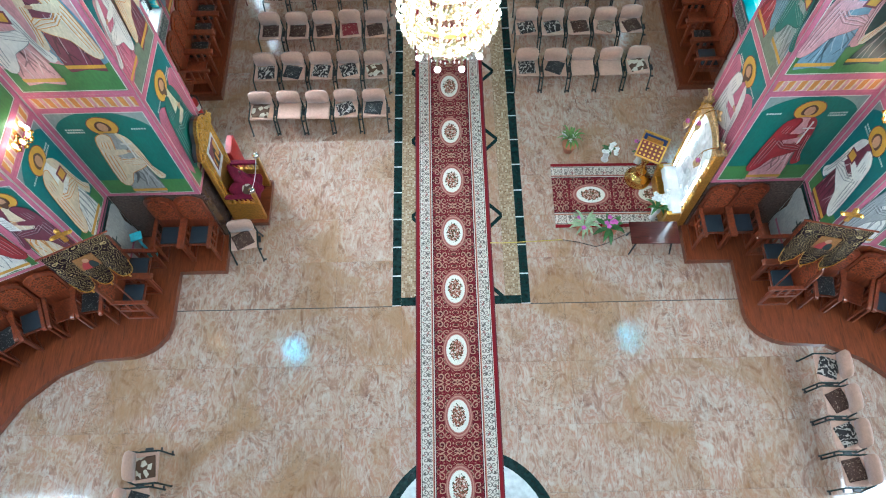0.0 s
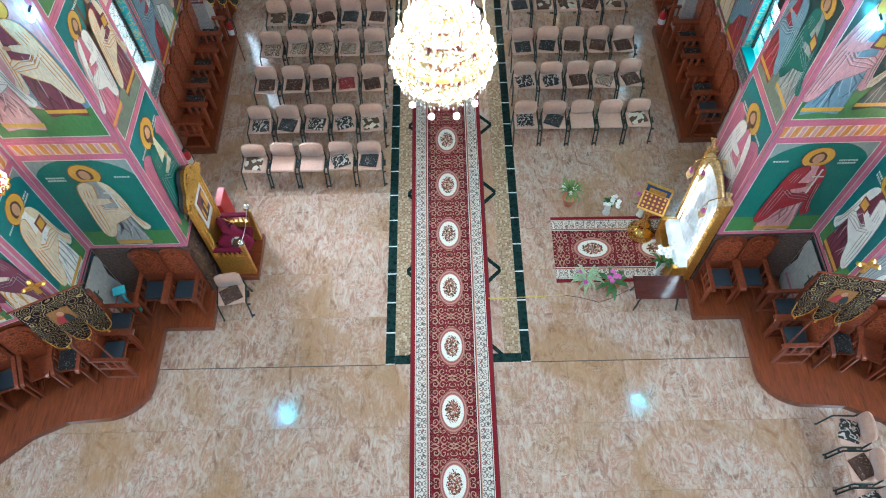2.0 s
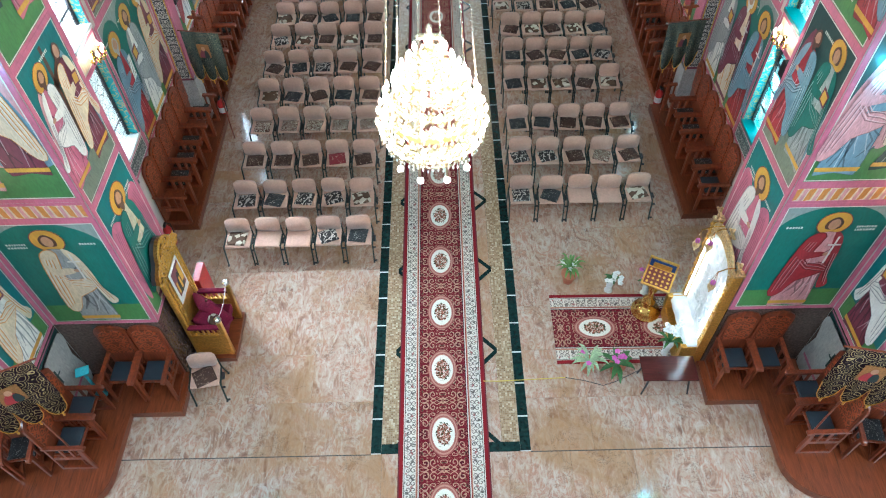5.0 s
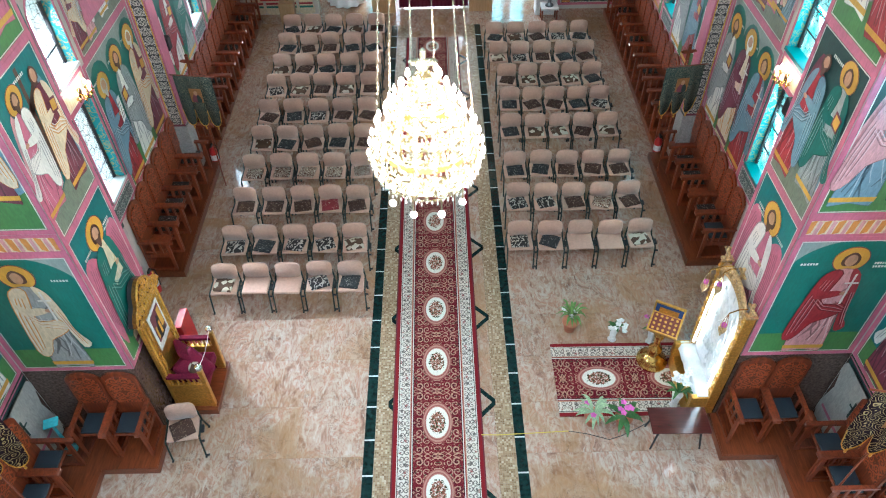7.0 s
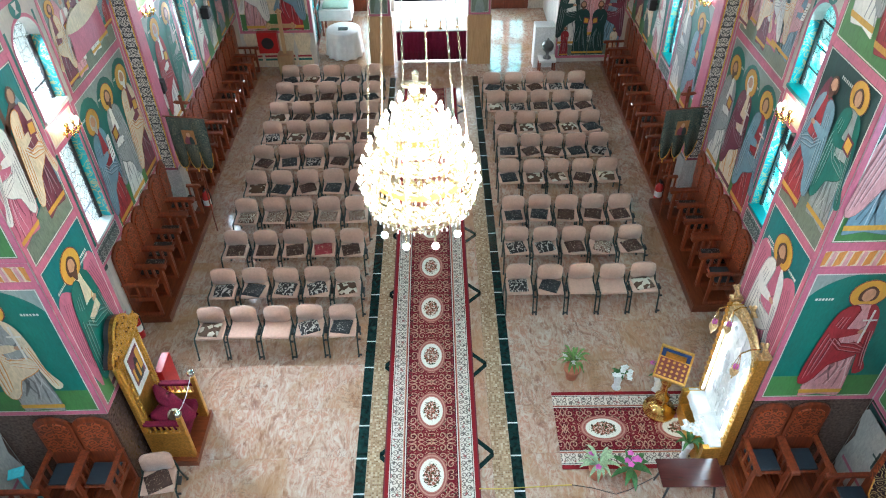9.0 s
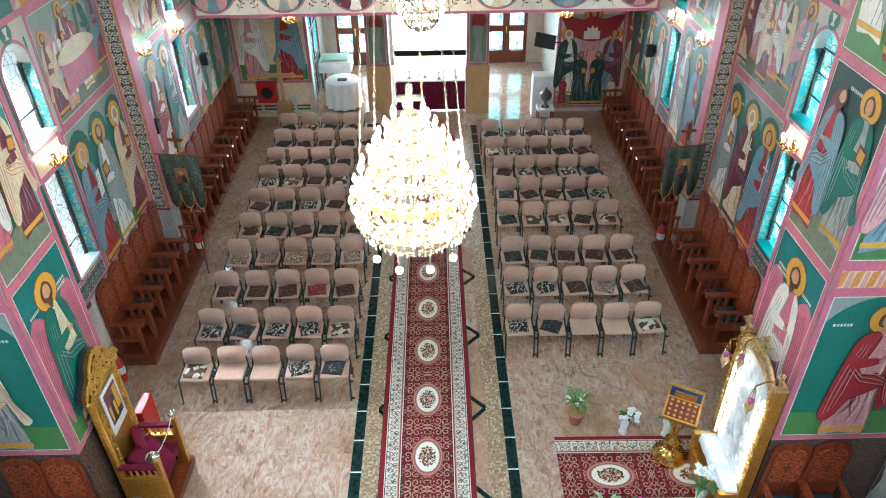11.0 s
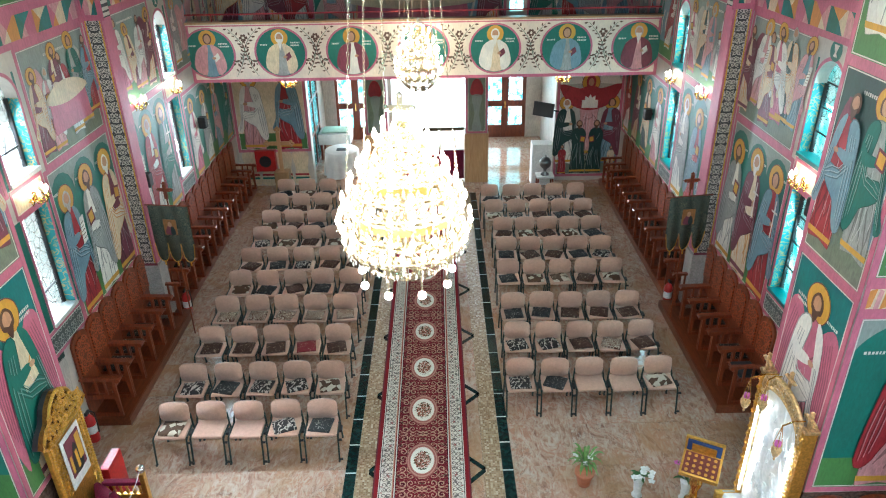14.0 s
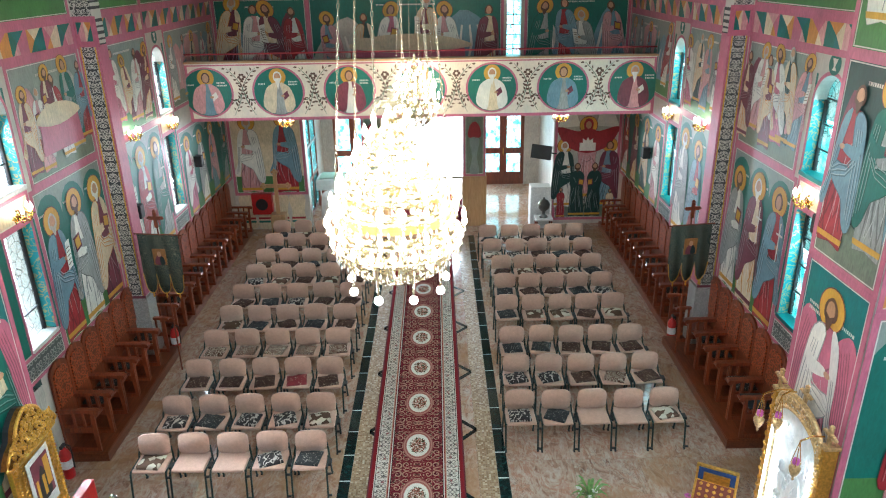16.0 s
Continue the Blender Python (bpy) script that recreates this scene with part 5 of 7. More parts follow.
TEAL_SCROLL = teal_scroll()
LEAD = plain("dark_window_metal", (0.03, 0.025, 0.025), 0.4, 0.4)
number = 0
for s, xw, glass in ((-1, XL, GLASS_CLEAR), (1, XR, GLASS_TEAL)):
    for (ya, yb, za, zb), arched in [(w, False) for w in WIN] + [(w, True) for w in WIN_UP]:
        number += 1
        w = thing(f"window_{number}", "tall narrow stained-glass window with a painted reveal" + (" and round arch" if arched else ""), "window", "", None, "structure")
        xo = xw + s * .17
        c, r = (ya + yb) / 2, (yb - ya) / 2
        top = [(c + r * math.cos(PI * k / 16), zb - r + r * math.sin(PI * k / 16)) for k in range(17)] if arched else [(yb, zb), (ya, zb)]
        out = [(ya, za), (yb, za)] + top
        bm = B()
        prism(bm, [(xo, y, z) for y, z in out], (s * .008, 0, 0))
        pane = part("pane", bm, glass, w)
        pane.visible_shadow = False
        # frame and bars
        bm = B()
        for yy in (ya + .025, yb - .025):
            bx(bm, *sorted((xo - s * .03, xo + s * .02)), yy - .025, yy + .025, za, zb - (r if arched else 0))
        part("window_frame", bm, LEAD, w)
        for k in range(1, 4 if s > 0 else 2):
            z = za + (zb - za) * k / 4
            bm = B()
            bx(bm, *sorted((xo - s * .02, xo - s * .002)), ya + .05, yb - .05, z - .01, z + .01)
            part("glazing_bar", bm, LEAD, w)
        # reveal linings and sill
        zt = zb - (r if arched else 0)
        for yy, d in ((yb, -1), (ya, 1)):
            bm = B()
            bx(bm, *sorted((xw - s * .001, xo - s * .03)), *sorted((yy, yy + d * .006)), za + .03, zt)
            part("reveal_panel", bm, TEAL_SCROLL, w, "teal reveal with gold scrolls")
        bm = B()
        bx(bm, *sorted((xw - s * .03, xo)), ya - .02, yb + .02, za - .03, za + .03, .006)
        part("window_sill", bm, PIPE if s < 0 else PAINT["teal"], w, "painted window sill")
        F = Face((xw, 0, 0), (0, 1, 0), (-s, 0, 0))
        e = .05
        for rr_ in (rect(ya - e, ya, za - .04, zt), rect(yb, yb + e, za - .04, zt)) + (() if arched else (rect(ya - e, yb + e, zb, zb + e),)):
            shape(F, "surround", rr_, .002, "pink", w, .004)
        if arched:
            bm = B()
            a = [bm.verts.new(F.at(c + (r + e) * math.cos(PI * k / 16), zt + (r + e) * math.sin(PI * k / 16), .006)) for k in range(17)]
            b = [bm.verts.new(F.at(c + r * math.cos(PI * k / 16), zt + r * math.sin(PI * k / 16), .006)) for k in range(17)]
            for k in range(16):
                bm.faces.new((a[k], a[k + 1], b[k + 1], b[k]))
            part("surround_arch", bm, PAINT["pink"], w)
number += 1
w = thing(f"window_{number}", "narrow leaded window in the gallery's back wall", "window", "", None, "structure")
bm = B()
bx(bm, 2.22, 2.58, BACK + .2, BACK + .21, 4.7, 6.1)
part("pane", bm, GLASS_TEAL, w).visible_shadow = False
for z in (4.95, 5.2, 5.45, 5.7):
    bm = B()
    bx(bm, 2.22, 2.58, BACK + .18, BACK + .2, z - .012, z + .012)
    part("glazing_bar", bm, LEAD, w)
bm = B()
bx(bm, 2.39, 2.41, BACK + .18, BACK + .2, 4.7, 6.1)
part("glazing_bar", bm, LEAD, w)

# ---- wall lamps ----
BULB = glow("lit_bulb", (1.0, 0.83, 0.6), 84.0)
BULB_WALL = glow("lit_wall_bulb", (1.0, 0.83, 0.6), 42.0)
BULB_HOT = glow("lit_globe", (1.0, 0.95, 0.86), 60.0)


def make_sconce():
    e = thing("wall_lamp", "gilt wall lamp with five lit candle bulbs", "wall lamp", "wall lamps")
    bm = B()
    lathe(bm, [(.0, 0), (.07, .005), (.08, .02), (.03, .03), (.0, .035)], 16)
    for v in bm.verts:
        v.co = Vector((v.co.x, -v.co.z, v.co.y))
    part("wall_plate", bm, BRASS, e, "", True)
    for k in range(5):
        a = PI * (k / 4) * .9 + PI * .05
        dx, dy = .17 * math.cos(a), -.05 - .15 * math.sin(a)
        bm = B()
        tube(bm, [(0, -.02, 0), (dx * .4, dy * .5, -.08), (dx * .85, dy * .9, -.07), (dx, dy, -.01)], .008, 6)
        lathe(bm, [(.008, -.015), (.035, .0), (.038, .008), (.014, .012), (.014, .06)], 10, (dx, dy, 0))
        arm = part("arm", bm, BRASS, e, "", True)
        bm = B()
        lathe(bm, [(.006, .06), (.02, .08), (.024, .1), (.012, .135), (.001, .16)], 10, (dx, dy, 0))
        part("bulb", bm, BULB_WALL, arm, "lit candle bulb", True)
    return e


sconce0 = make_sconce()
SCONCES = [(-5.31, 9.31, 3.86, 90), (5.39, 9.3, 3.86, -90), (-5.31, 13.2, 4.06, 90), (5.39, 13.32, 4.02, -90), (-5.31, 15.13, 3.86, 90), (5.39, 15.2, 3.86, -90), (-5.74, 5.27, 4.1, 90), (5.78, 5.27, 4.1, -90), (-3.19, 16.95, 3.5, 0), (3.3, 16.95, 3.5, 0)]
for i, (x, y, z, a) in enumerate(SCONCES):
    if i == 0:
        sconce0.matrix_basis = pose(x, y, z, 0, 0, a)
    elif i < 8:
        copy_thing(sconce0, pose(x, y, z, 0, 0, a))
    else:
        ob = copy_thing(sconce0, pose(x, y, z, 0, 0, a))
        bm = B()
        bx(bm, -.04, .04, -.01, .02, -.05, .12)
        part("bracket", bm, BRASS, ob)

# ---- choir stalls ----
def make_stall(pad):
    e = thing("choir_stall", "carved red-brown wooden choir stall" + (" with dark seat pad" if pad else ""), "choir stall", "choir stalls")
    w = .245
    # back with scalloped top
    bm = B()
    pts = [(-w, .0), (w, .0), (w, 1.26)] + [(w * math.cos(PI * k / 14), 1.28 + .16 * math.sin(PI * k / 14)) for k in range(15)] + [(-w, 1.26)]
    prism(bm, [(x, .27, z) for x, z in pts], (0, .035, 0))
    part("backrest", bm, WOOD, e)
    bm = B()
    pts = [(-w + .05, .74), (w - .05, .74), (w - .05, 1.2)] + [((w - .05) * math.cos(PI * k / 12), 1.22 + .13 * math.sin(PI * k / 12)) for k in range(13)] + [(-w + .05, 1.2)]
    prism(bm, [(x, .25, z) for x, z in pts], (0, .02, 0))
    part("carved_panel", bm, CARVED, e, "carved openwork back panel, shade painted in its hollows")
    bm = B()
    bx(bm, -w + .03, w - .03, -.12, .26, .43, .47, .008)
    part("seat", bm, WOOD, e)
    if pad:
        bm = B()
        bx(bm, -w + .05, w - .05, -.1, .23, .472, .51, .015)
        part("seat_pad", bm, BLACK_PAD if pad == 1 else CUSHIONS[3], e, "dark blue pad" if pad == 1 else "dark patterned pad", True)
    for s in (-1, 1):
        x = s * (w - .018)
        bm = B()
        prism(bm, [(x - .016, y, z) for y, z in ((.27, .0), (-.22, 0), (-.22, .06), (.27, .06))], (.032, 0, 0))
        prism(bm, [(x - .016, y, z) for y, z in ((-.22, .06), (-.17, .06), (-.15, .4), (-.17, .68), (-.22, .68))], (.032, 0, 0))
        prism(bm, [(x - .016, y, z) for y, z in ((.27, .34), (-.16, .34), (-.16, .42), (.27, .42))], (.032, 0, 0))
        for k in range(2):
            y = -.05 + .14 * k
            bx(bm, x - .012, x + .012, y - .018, y + .018, .42, .7)
        side = part("side_frame", bm, WOOD, e)
        bm = B()
        pts = smooth_loop([(.28, .69), (-.1, .69), (-.26, .66), (-.3, .69), (-.26, .735), (-.1, .735), (.28, .74)], 3)
        prism(bm, [(x - .03, y, z) for y, z in pts], (.06, 0, 0))
        part("armrest", bm, WOOD, e, "rounded armrest")
    return e


stall0 = [make_stall(0), make_stall(1), make_stall(2)]
stall_used = [False] * 3


def place_stall(x, y, turn, pad, z=.161):
    m = pose(x, y, z, 0, 0, turn)
    if stall_used[pad]:
        return copy_thing(stall0[pad], m)
    stall_used[pad] = True
    stall0[pad].matrix_basis = m
    return stall0[pad]


for s, xw in ((-1, XL), (1, XR)):
    turn = 90 if s < 0 else -90
    for k in range(6):
        place_stall(xw - s * .325, 9.33 + .5 * k, turn, [1, 2, 0, 2, 2, 0][k] if s > 0 else [0, 2, 2, 2, 0, 2][k])
    for k in range(12):
        place_stall(xw - s * .325, 12.85 + .5 * k, turn, [0, 2, 0, 0, 2, 0][k % 6])
    # on the pier and beside it
    for k in range(2):
        place_stall(s * (4.5 + .51 * k) + .03, 5.53, 0, 1)
    for k in range(2):
        place_stall(s * 5.44 + .02, 4.97 - .5 * k, turn, 1)
    # round the apse
    gone, nxt = 0.0, 0.42
    for a, b in zip(APSE[:6], APSE[1:7]):
        A, Bp = Vector((s * a[0] + .02, a[1])), Vector((s * b[0] + .02, b[1]))
        dv = Bp - A
        out = Vector((-dv.y, dv.x)) if s < 0 else Vector((dv.y, -dv.x))
        out.normalize()
        while nxt < gone + dv.length:
            p = A + dv * ((nxt - gone) / dv.length) + out * .36
            place_stall(p.x, p.y, math.degrees(math.atan2(out.x, -out.y)), int(nxt * 7) % 3)
            nxt += .54
        gone += dv.length

# ---- runner companions: rug, low table, plants ----
bm = B()
bx(bm, -1.14, 1.14, -.7, .7, .004, .014, .003)
ob = tagged(part("rug", bm, RUG), "wine-red patterned rug with two pale medallions on the granite floor", "rug")
ob.matrix_basis = pose(3.05, 6.6, .0, 0, 0, -.6)
table = thing("low_table", "low dark red veneered table with slanted legs", "table", "", pose(3.56, 5.52, 0, 0, 0, -1))
bm = B()
bx(bm, -.43, .43, -.22, .22, .48, .5, .006)
part("tabletop", bm, TABLE_WOOD, table)
for sx in (-1, 1):
    for sy in (-1, 1):
        bm = B()
        tube(bm, [(sx * .3, sy * .14, .48), (sx * .37, sy * .19, .0)], [.02, .014], 8)
        part("leg", bm, BLACK, table)


def leaf_blade(bm, root, ang, length, rise, width, droop):
    pts = []
    for k in range(6):
        t = k / 5
        r = length * t
        z = rise * math.sin(t * PI * .6) - droop * t * t
        pts.append(Vector(root) + Vector((math.cos(ang) * r, math.sin(ang) * r, z)))
    side = Vector((-math.sin(ang), math.cos(ang), 0))
    a, b = [], []
    for k, p in enumerate(pts):
        w = width * math.sin(PI * (k + .35) / 5.6)
        a.append(bm.verts.new(p + side * w + Vector((0, 0, .15 * w))))
        b.append(bm.verts.new(p - side * w + Vector((0, 0, .15 * w))))
    mid = [bm.verts.new(p - Vector((0, 0, .1 * width))) for p in pts]
    for k in range(5):
        bm.faces.new((a[k], mid[k], mid[k + 1], a[k + 1]))
        bm.faces.new((mid[k], b[k], b[k + 1], mid[k + 1]))


def potted(name, label, at, pot, potm, leafm, n, length, width, rise, droop, flowers=None, base=.0):
    e = thing(name, label, "potted plant", "plants by the icon", at)
    bm = B()
    lathe(bm, pot, 20)
    part("pot", bm, potm, e, "", True)
    h = pot[-1][1]
    bm = B()
    lathe(bm, [(pot[-1][0] * .9, h - .03), (.0005, h - .02)], 16)
    part("soil", bm, plain("potting_soil", (.03, .02, .015), .9), e)
    r = random.Random(int(at[0] * 100))
    for k in range(n):
        bm = B()
        leaf_blade(bm, (0, 0, h + base), 2.4 * k + r.uniform(-.3, .3), length * r.uniform(.7, 1.1), rise * r.uniform(.5, 1.3), width, droop * r.uniform(.5, 1.4))
        part("leaf", bm, leafm, e, "", True)
    if flowers:
        for k in range(flowers[1]):
            bm = B()
            q = Vector((r.uniform(-.14, .14), r.uniform(-.14, .14), h + flowers[2] + r.uniform(-.06, .06)))
            for j in range(5):
                leaf_blade(bm, q, j * 1.256, .05, .02, .022, .0)
            part("blossom", bm, flowers[0], e)
    return e


LEAF_FRESH = plain("fresh_leaf", (.13, .24, .05), .5, 0, 30, .4)
POT = [(.085, 0), (.1, .08), (.125, .2), (.14, .205), (.14, .24), (.125, .24)]
VASE = [(.075, 0), (.055, .03), (.05, .06), (.06, .2), (.085, .32), (.08, .33)]
potted("potted_palm", "green spiky plant with pale bloom in a terracotta pot", (2.29, 7.62, 0), POT, TERRACOTTA, LEAF_FRESH, 26, .24, .02, .26, .12, (PETAL_WHITE, 5, .2), .1)
potted("flower_vase", "white vase with small white flowers", (2.99, 7.4, 0), VASE, PIPE, LEAF, 11, .14, .025, .1, .04, (PETAL_WHITE, 9, .09))
potted("flower_vase", "white vase with pink and purple orchids", (3.62, 7.32, 0), VASE, PIPE, LEAF, 9, .22, .025, .2, .06, (PETAL, 9, .22))
potted("striped_plant", "plant with white-striped leaves in a terracotta pot", (2.38, 5.8, 0), POT, TERRACOTTA, LEAF_PALE, 18, .3, .03, .2, .12, (PETAL, 3, .1), .03)
potted("orchid_plant", "orchid with broad dark leaves and pink blossoms", (2.84, 5.76, 0), POT, TERRACOTTA, LEAF, 9, .32, .045, .16, .12, (PETAL, 6, .2))
potted("lily_plant", "white lilies in a white vase before the icon", (3.72, 6.08, 0), VASE, PIPE, LEAF, 8, .25, .03, .22, .1, (PETAL_WHITE, 16, .42))
cab = thing("extension_cable", "yellow and dark extension cable lying on the floor", "cable")
bm = B()
tube(bm, [(.66, 5.62, .024), (.9, 5.62, .008), (1.5, 5.64, .008), (2.0, 5.66, .008)], .008, 6)
part("yellow_lead", bm, CABLE, cab)
bm = B()
tube(bm, [(2.0, 5.66, .008), (2.3, 5.6, .008), (2.6, 5.5, .008), (2.8, 5.56, .008), (3.1, 5.7, .008), (3.5, 5.9, .008), (4.0, 6.1, .01)], .006, 6)
part("dark_lead", bm, BLACK, cab)

# ---- icon stand on the pier (silver-covered icon in a gilt frame) ----
icon = thing("icon_shrine", "large silver-covered icon in a carved gilt frame before the pier", "icon", "", pose(4.16, 6.35, 0, 0, 0, -90))
# local: x along the wall, -y towards the nave
bm = B()
bx(bm, -.5, .5, -.04, .03, .25, 2.3)
part("back_board", bm, GOLD, icon)
ARCH = [(.43 * math.cos(PI * k / 20), 2.2 + .3 * math.sin(PI * k / 20) ** .8) for k in range(21)]
bm = B()
prism(bm, [(x, -.06, z) for x, z in [(-.43, .62), (.43, .62)] + ARCH], (0, .025, 0))
part("silver_cover", bm, SILVER, icon, "beaten silver cover")
# raised silver robes, discs and folds
for dx, dz, rx, rz in ((.06, 1.98, .13, .14), (.08, 1.5, .21, .34), (-.17, 1.52, .1, .16), (-.2, 1.74, .075, .08), (.1, 1.02, .24, .26), (-.22, 1.12, .1, .2)):
    bm = B()
    bmesh.ops.create_uvsphere(bm, u_segments=20, v_segments=12, radius=1)
    for v in bm.verts:
        v.co = Vector((v.co.x * rx + dx, v.co.y * .04 - .055, v.co.z * rz + dz))
    part("relief", bm, SILVER, icon, "", True)
bm = B()
rs = random.Random(12)
for k in range(46):
    x, z = rs.uniform(-.36, .36), rs.uniform(.72, 2.3)
    if rs.random() < .5:
        curl(bm, (x, -.09, z), rs.uniform(.03, .065), rs.uniform(0, 6), rs.uniform(.8, 1.4), rs.choice((-1, 1)), .009)
    else:
        a = rs.uniform(1.1, 2.0)
        L = rs.uniform(.12, .26)
        tube(bm, [(x, -.085, z), (x + .4 * L * math.cos(a) + .02, -.1, z + .4 * L * math.sin(a)), (x + L * math.cos(a), -.085, z + L * math.sin(a))], [.004, .011, .004], 5)
part("embossed_folds", bm, SILVER, icon, "embossed silver folds and scrolls", True)["kind"] = "stuff"
for s in (-1, 1):
    bm = B()
    for k in range(28):
        z = .7 + 1.5 * k / 27
        lathe(bm, [(.001, -.03), (.03, -.018), (.038, 0), (.03, .018), (.001, .03)], 8, (s * .455, -.085, z))
    part("bead_column", bm, FRAME_GILT, icon, "", True)["kind"] = "stuff"
    bm = B()
    bx(bm, s * .515 - .035, s * .515 + .035, -.11, .03, .2, 2.5, .01)
    for k in range(16):
        curl(bm, (s * .515, -.118, .6 + .12 * k), .032, k * 1.3, 1.1, 1 if k % 2 else -1, .009)
    part("frame_post", bm, GOLD, icon, "gilt post with carved scrolls")
    bm = B()
    bx(bm, s * .515 - .05, s * .515 + .05, -.125, .04, 2.5, 2.54, .008)
    part("post_cap", bm, FRAME_GILT, icon)
bm = B()
for grow, r in ((.0, .022), (.17, .026)):
    tube(bm, [(x * (1 + grow * .12 / .43), -.09, z + grow * (1 if k not in (0, 20) else .9)) for k, (x, z) in enumerate(ARCH)], r, 8)
for k in range(19):
    f = (k + .5) / 19
    a = PI * f
    x, z = .45 * math.cos(a), 2.2 + .3 * math.sin(a) ** .8 + .085
    curl(bm, (x, -.09, z), .066, a + PI, 1.35, 1 if k % 2 else -1, .015)
part("arched_frame", bm, FRAME_GILT, icon, "openwork gilt arch of carved scrolls", True)


def small_cross(bm, x, y, z, k=1.0):
    bx(bm, x - .022 * k, x + .022 * k, y - .015, y + .015, z, z + .2 * k, .005)
    bx(bm, x - .075 * k, x + .075 * k, y - .016, y + .016, z + .1 * k, z + .145 * k, .005)
    for dx, dz in ((0, .21), (-.085, .122), (.085, .122)):
        lathe(bm, [(.001, -.026 * k), (.028 * k, 0), (.001, .026 * k)], 8, (x + dx * k, y, z + dz * k))


for x, z, k in ((0, 2.66, 1.0), (.515, 2.53, 1.05), (-.515, 2.53, 1.05)):
    bm = B()
    small_cross(bm, x, -.07, z, k)
    part("finial_cross", bm, FRAME_GILT, icon, "small gilt cross", True)
bm = B()
bx(bm, -.54, .54, -.34, -.02, .0, .3, .015)
part("plinth", bm, GOLD, icon, "gilt plinth")
bm = B()
bmesh.ops.create_grid(bm, x_segments=24, y_segments=10, size=.5)
for v in bm.verts:
    x, y = v.co.x, v.co.y
    v.co = Vector((x * 1.04, -.17 + y * .24, .62 - (.12 if y < -.42 else 0) + .012 * math.sin(x * 30)))
g = bmesh.ops.extrude_face_region(bm, geom=list(bm.faces))
for v in g["geom"]:
    if isinstance(v, bmesh.types.BMVert):
        v.co.z -= .012
part("lace_cloth", bm, WHITE_CLOTH, icon, "white lace cloth", True)
for s in (-1, 1):
    bm = B()
    bx(bm, s * .5 - .04, s * .5 + .04, -.36, -.03, .3, .61, .01)
    part("shelf_side", bm, GOLD, icon)
# icon lamp strips
STRIP = glow("icon_lamp_strip", (.9, .98, 1.0), 26.0)
for s in (-1, 1):
    bm = B()
    bx(bm, s * .41 - .01, s * .41 + .01, -.13, -.115, .75, 2.15)
    part("light_strip", bm, STRIP, icon, "lit strip lamp inside the frame")
# hanging lamp on a bracket
for x, y, z, reach in ((3.74, 6.52, 2.34, .34), (3.9, 6.45, 2.36, .18), (3.8, 5.82, 2.27, .26)):
    hang = thing("hanging_lamp", "small silver votive lamp hanging by chains from a thin bracket", "votive lamp", "votive lamps")
    bm = B()
    tube(bm, [(x + reach, y + .06, z + .34), (x + reach * .5, y + .03, z + .37), (x, y, z + .34)], .009, 8)
    part("bracket", bm, BRASS, hang)
    for a in (0, 2.1, 4.2):
        bm = B()
        tube(bm, [(x, y, z + .34), (x + .05 * math.cos(a), y + .05 * math.sin(a), z + .06)], .004, 5)
        part("chain", bm, BRASS, hang)
    bm = B()
    lathe(bm, [(.002, -.13), (.014, -.11), (.008, -.09), (.03, -.06), (.05, -.01), (.056, .03), (.036, .05), (.044, .075)], 14, (x, y, z))
    part("bowl", bm, FRAME_GILT, hang, "", True)
    bm = B()
    lathe(bm, [(.03, .055), (.034, .1), (.03, .13)], 12, (x, y, z))
    part("glass_cup", bm, PETAL, hang, "pink glass cup", True)

# reliquary on a turned brass stand
rel = thing("relic_stand", "turned brass stand carrying an open casket with rows of red medallions", "stand", "", pose(3.56, 6.93, 0.014, 0, 0, -28))
bm = B()
lathe(bm, [(.25, 0), (.25, .04), (.2, .07), (.21, .11), (.12, .17), (.08, .22), (.11, .3), (.11, .36), (.05, .42), (.045, .56), (.08, .66), (.08, .72), (.045, .8), (.1, .9)], 24)
part("turned_foot", bm, BRASS, rel, "", True)
mm = pose(.02, .0, .96, 24, 0, 0)
bm = B()
bx(bm, -.24, .24, -.17, .17, -.06, .04, .01, mm)
case = part("casket", bm, GOLD, rel, "gilt casket")
bm = B()
bx(bm, -.21, .21, -.145, .145, .036, .0435, 0, mm)
part("red_lining", bm, plain("red_casket_lining", (.16, .025, .012), .6), case, "dark red velvet lining")
for i in range(5):
    for j in range(4):
        bm = B()
        lathe(bm, [(.022, 0), (.022, .006), (.001, .009)], 8)
        bmesh.ops.transform(bm, matrix=mm @ Matrix.Translation((-.16 + .08 * i, -.11 + .073 * j, .041)), verts=bm.verts)
        part("medallion", bm, GOLD, case)
bm = B()
bx(bm, -.24, .24, .16, .2, .02, .3, .008, mm @ pose(0, 0, 0, -18, 0, 0))
lid = part("lid", bm, GOLD, rel, "raised gilt lid")
bm = B()
bx(bm, -.21, .21, .145, .162, .05, .27, 0, mm @ pose(0, 0, 0, -18, 0, 0))
part("lining", bm, plain("blue_velvet", (.01, .04, .14), .8), lid, "blue velvet lining")
bm = B()
bx(bm, -.15, .15, .135, .146, .09, .22, 0, mm @ pose(0, 0, 0, -18, 0, 0))
part("gilt_plate", bm, GOLD, lid)

# ---- gilt throne by the other pier ----
thr = thing("bishop_throne", "carved gilt throne with burgundy velvet seat and a framed picture", "throne", "", pose(-3.77, 6.56, 0, 0, 0, 90) @ Matrix.Diagonal((.84, .75, 1, 1)))
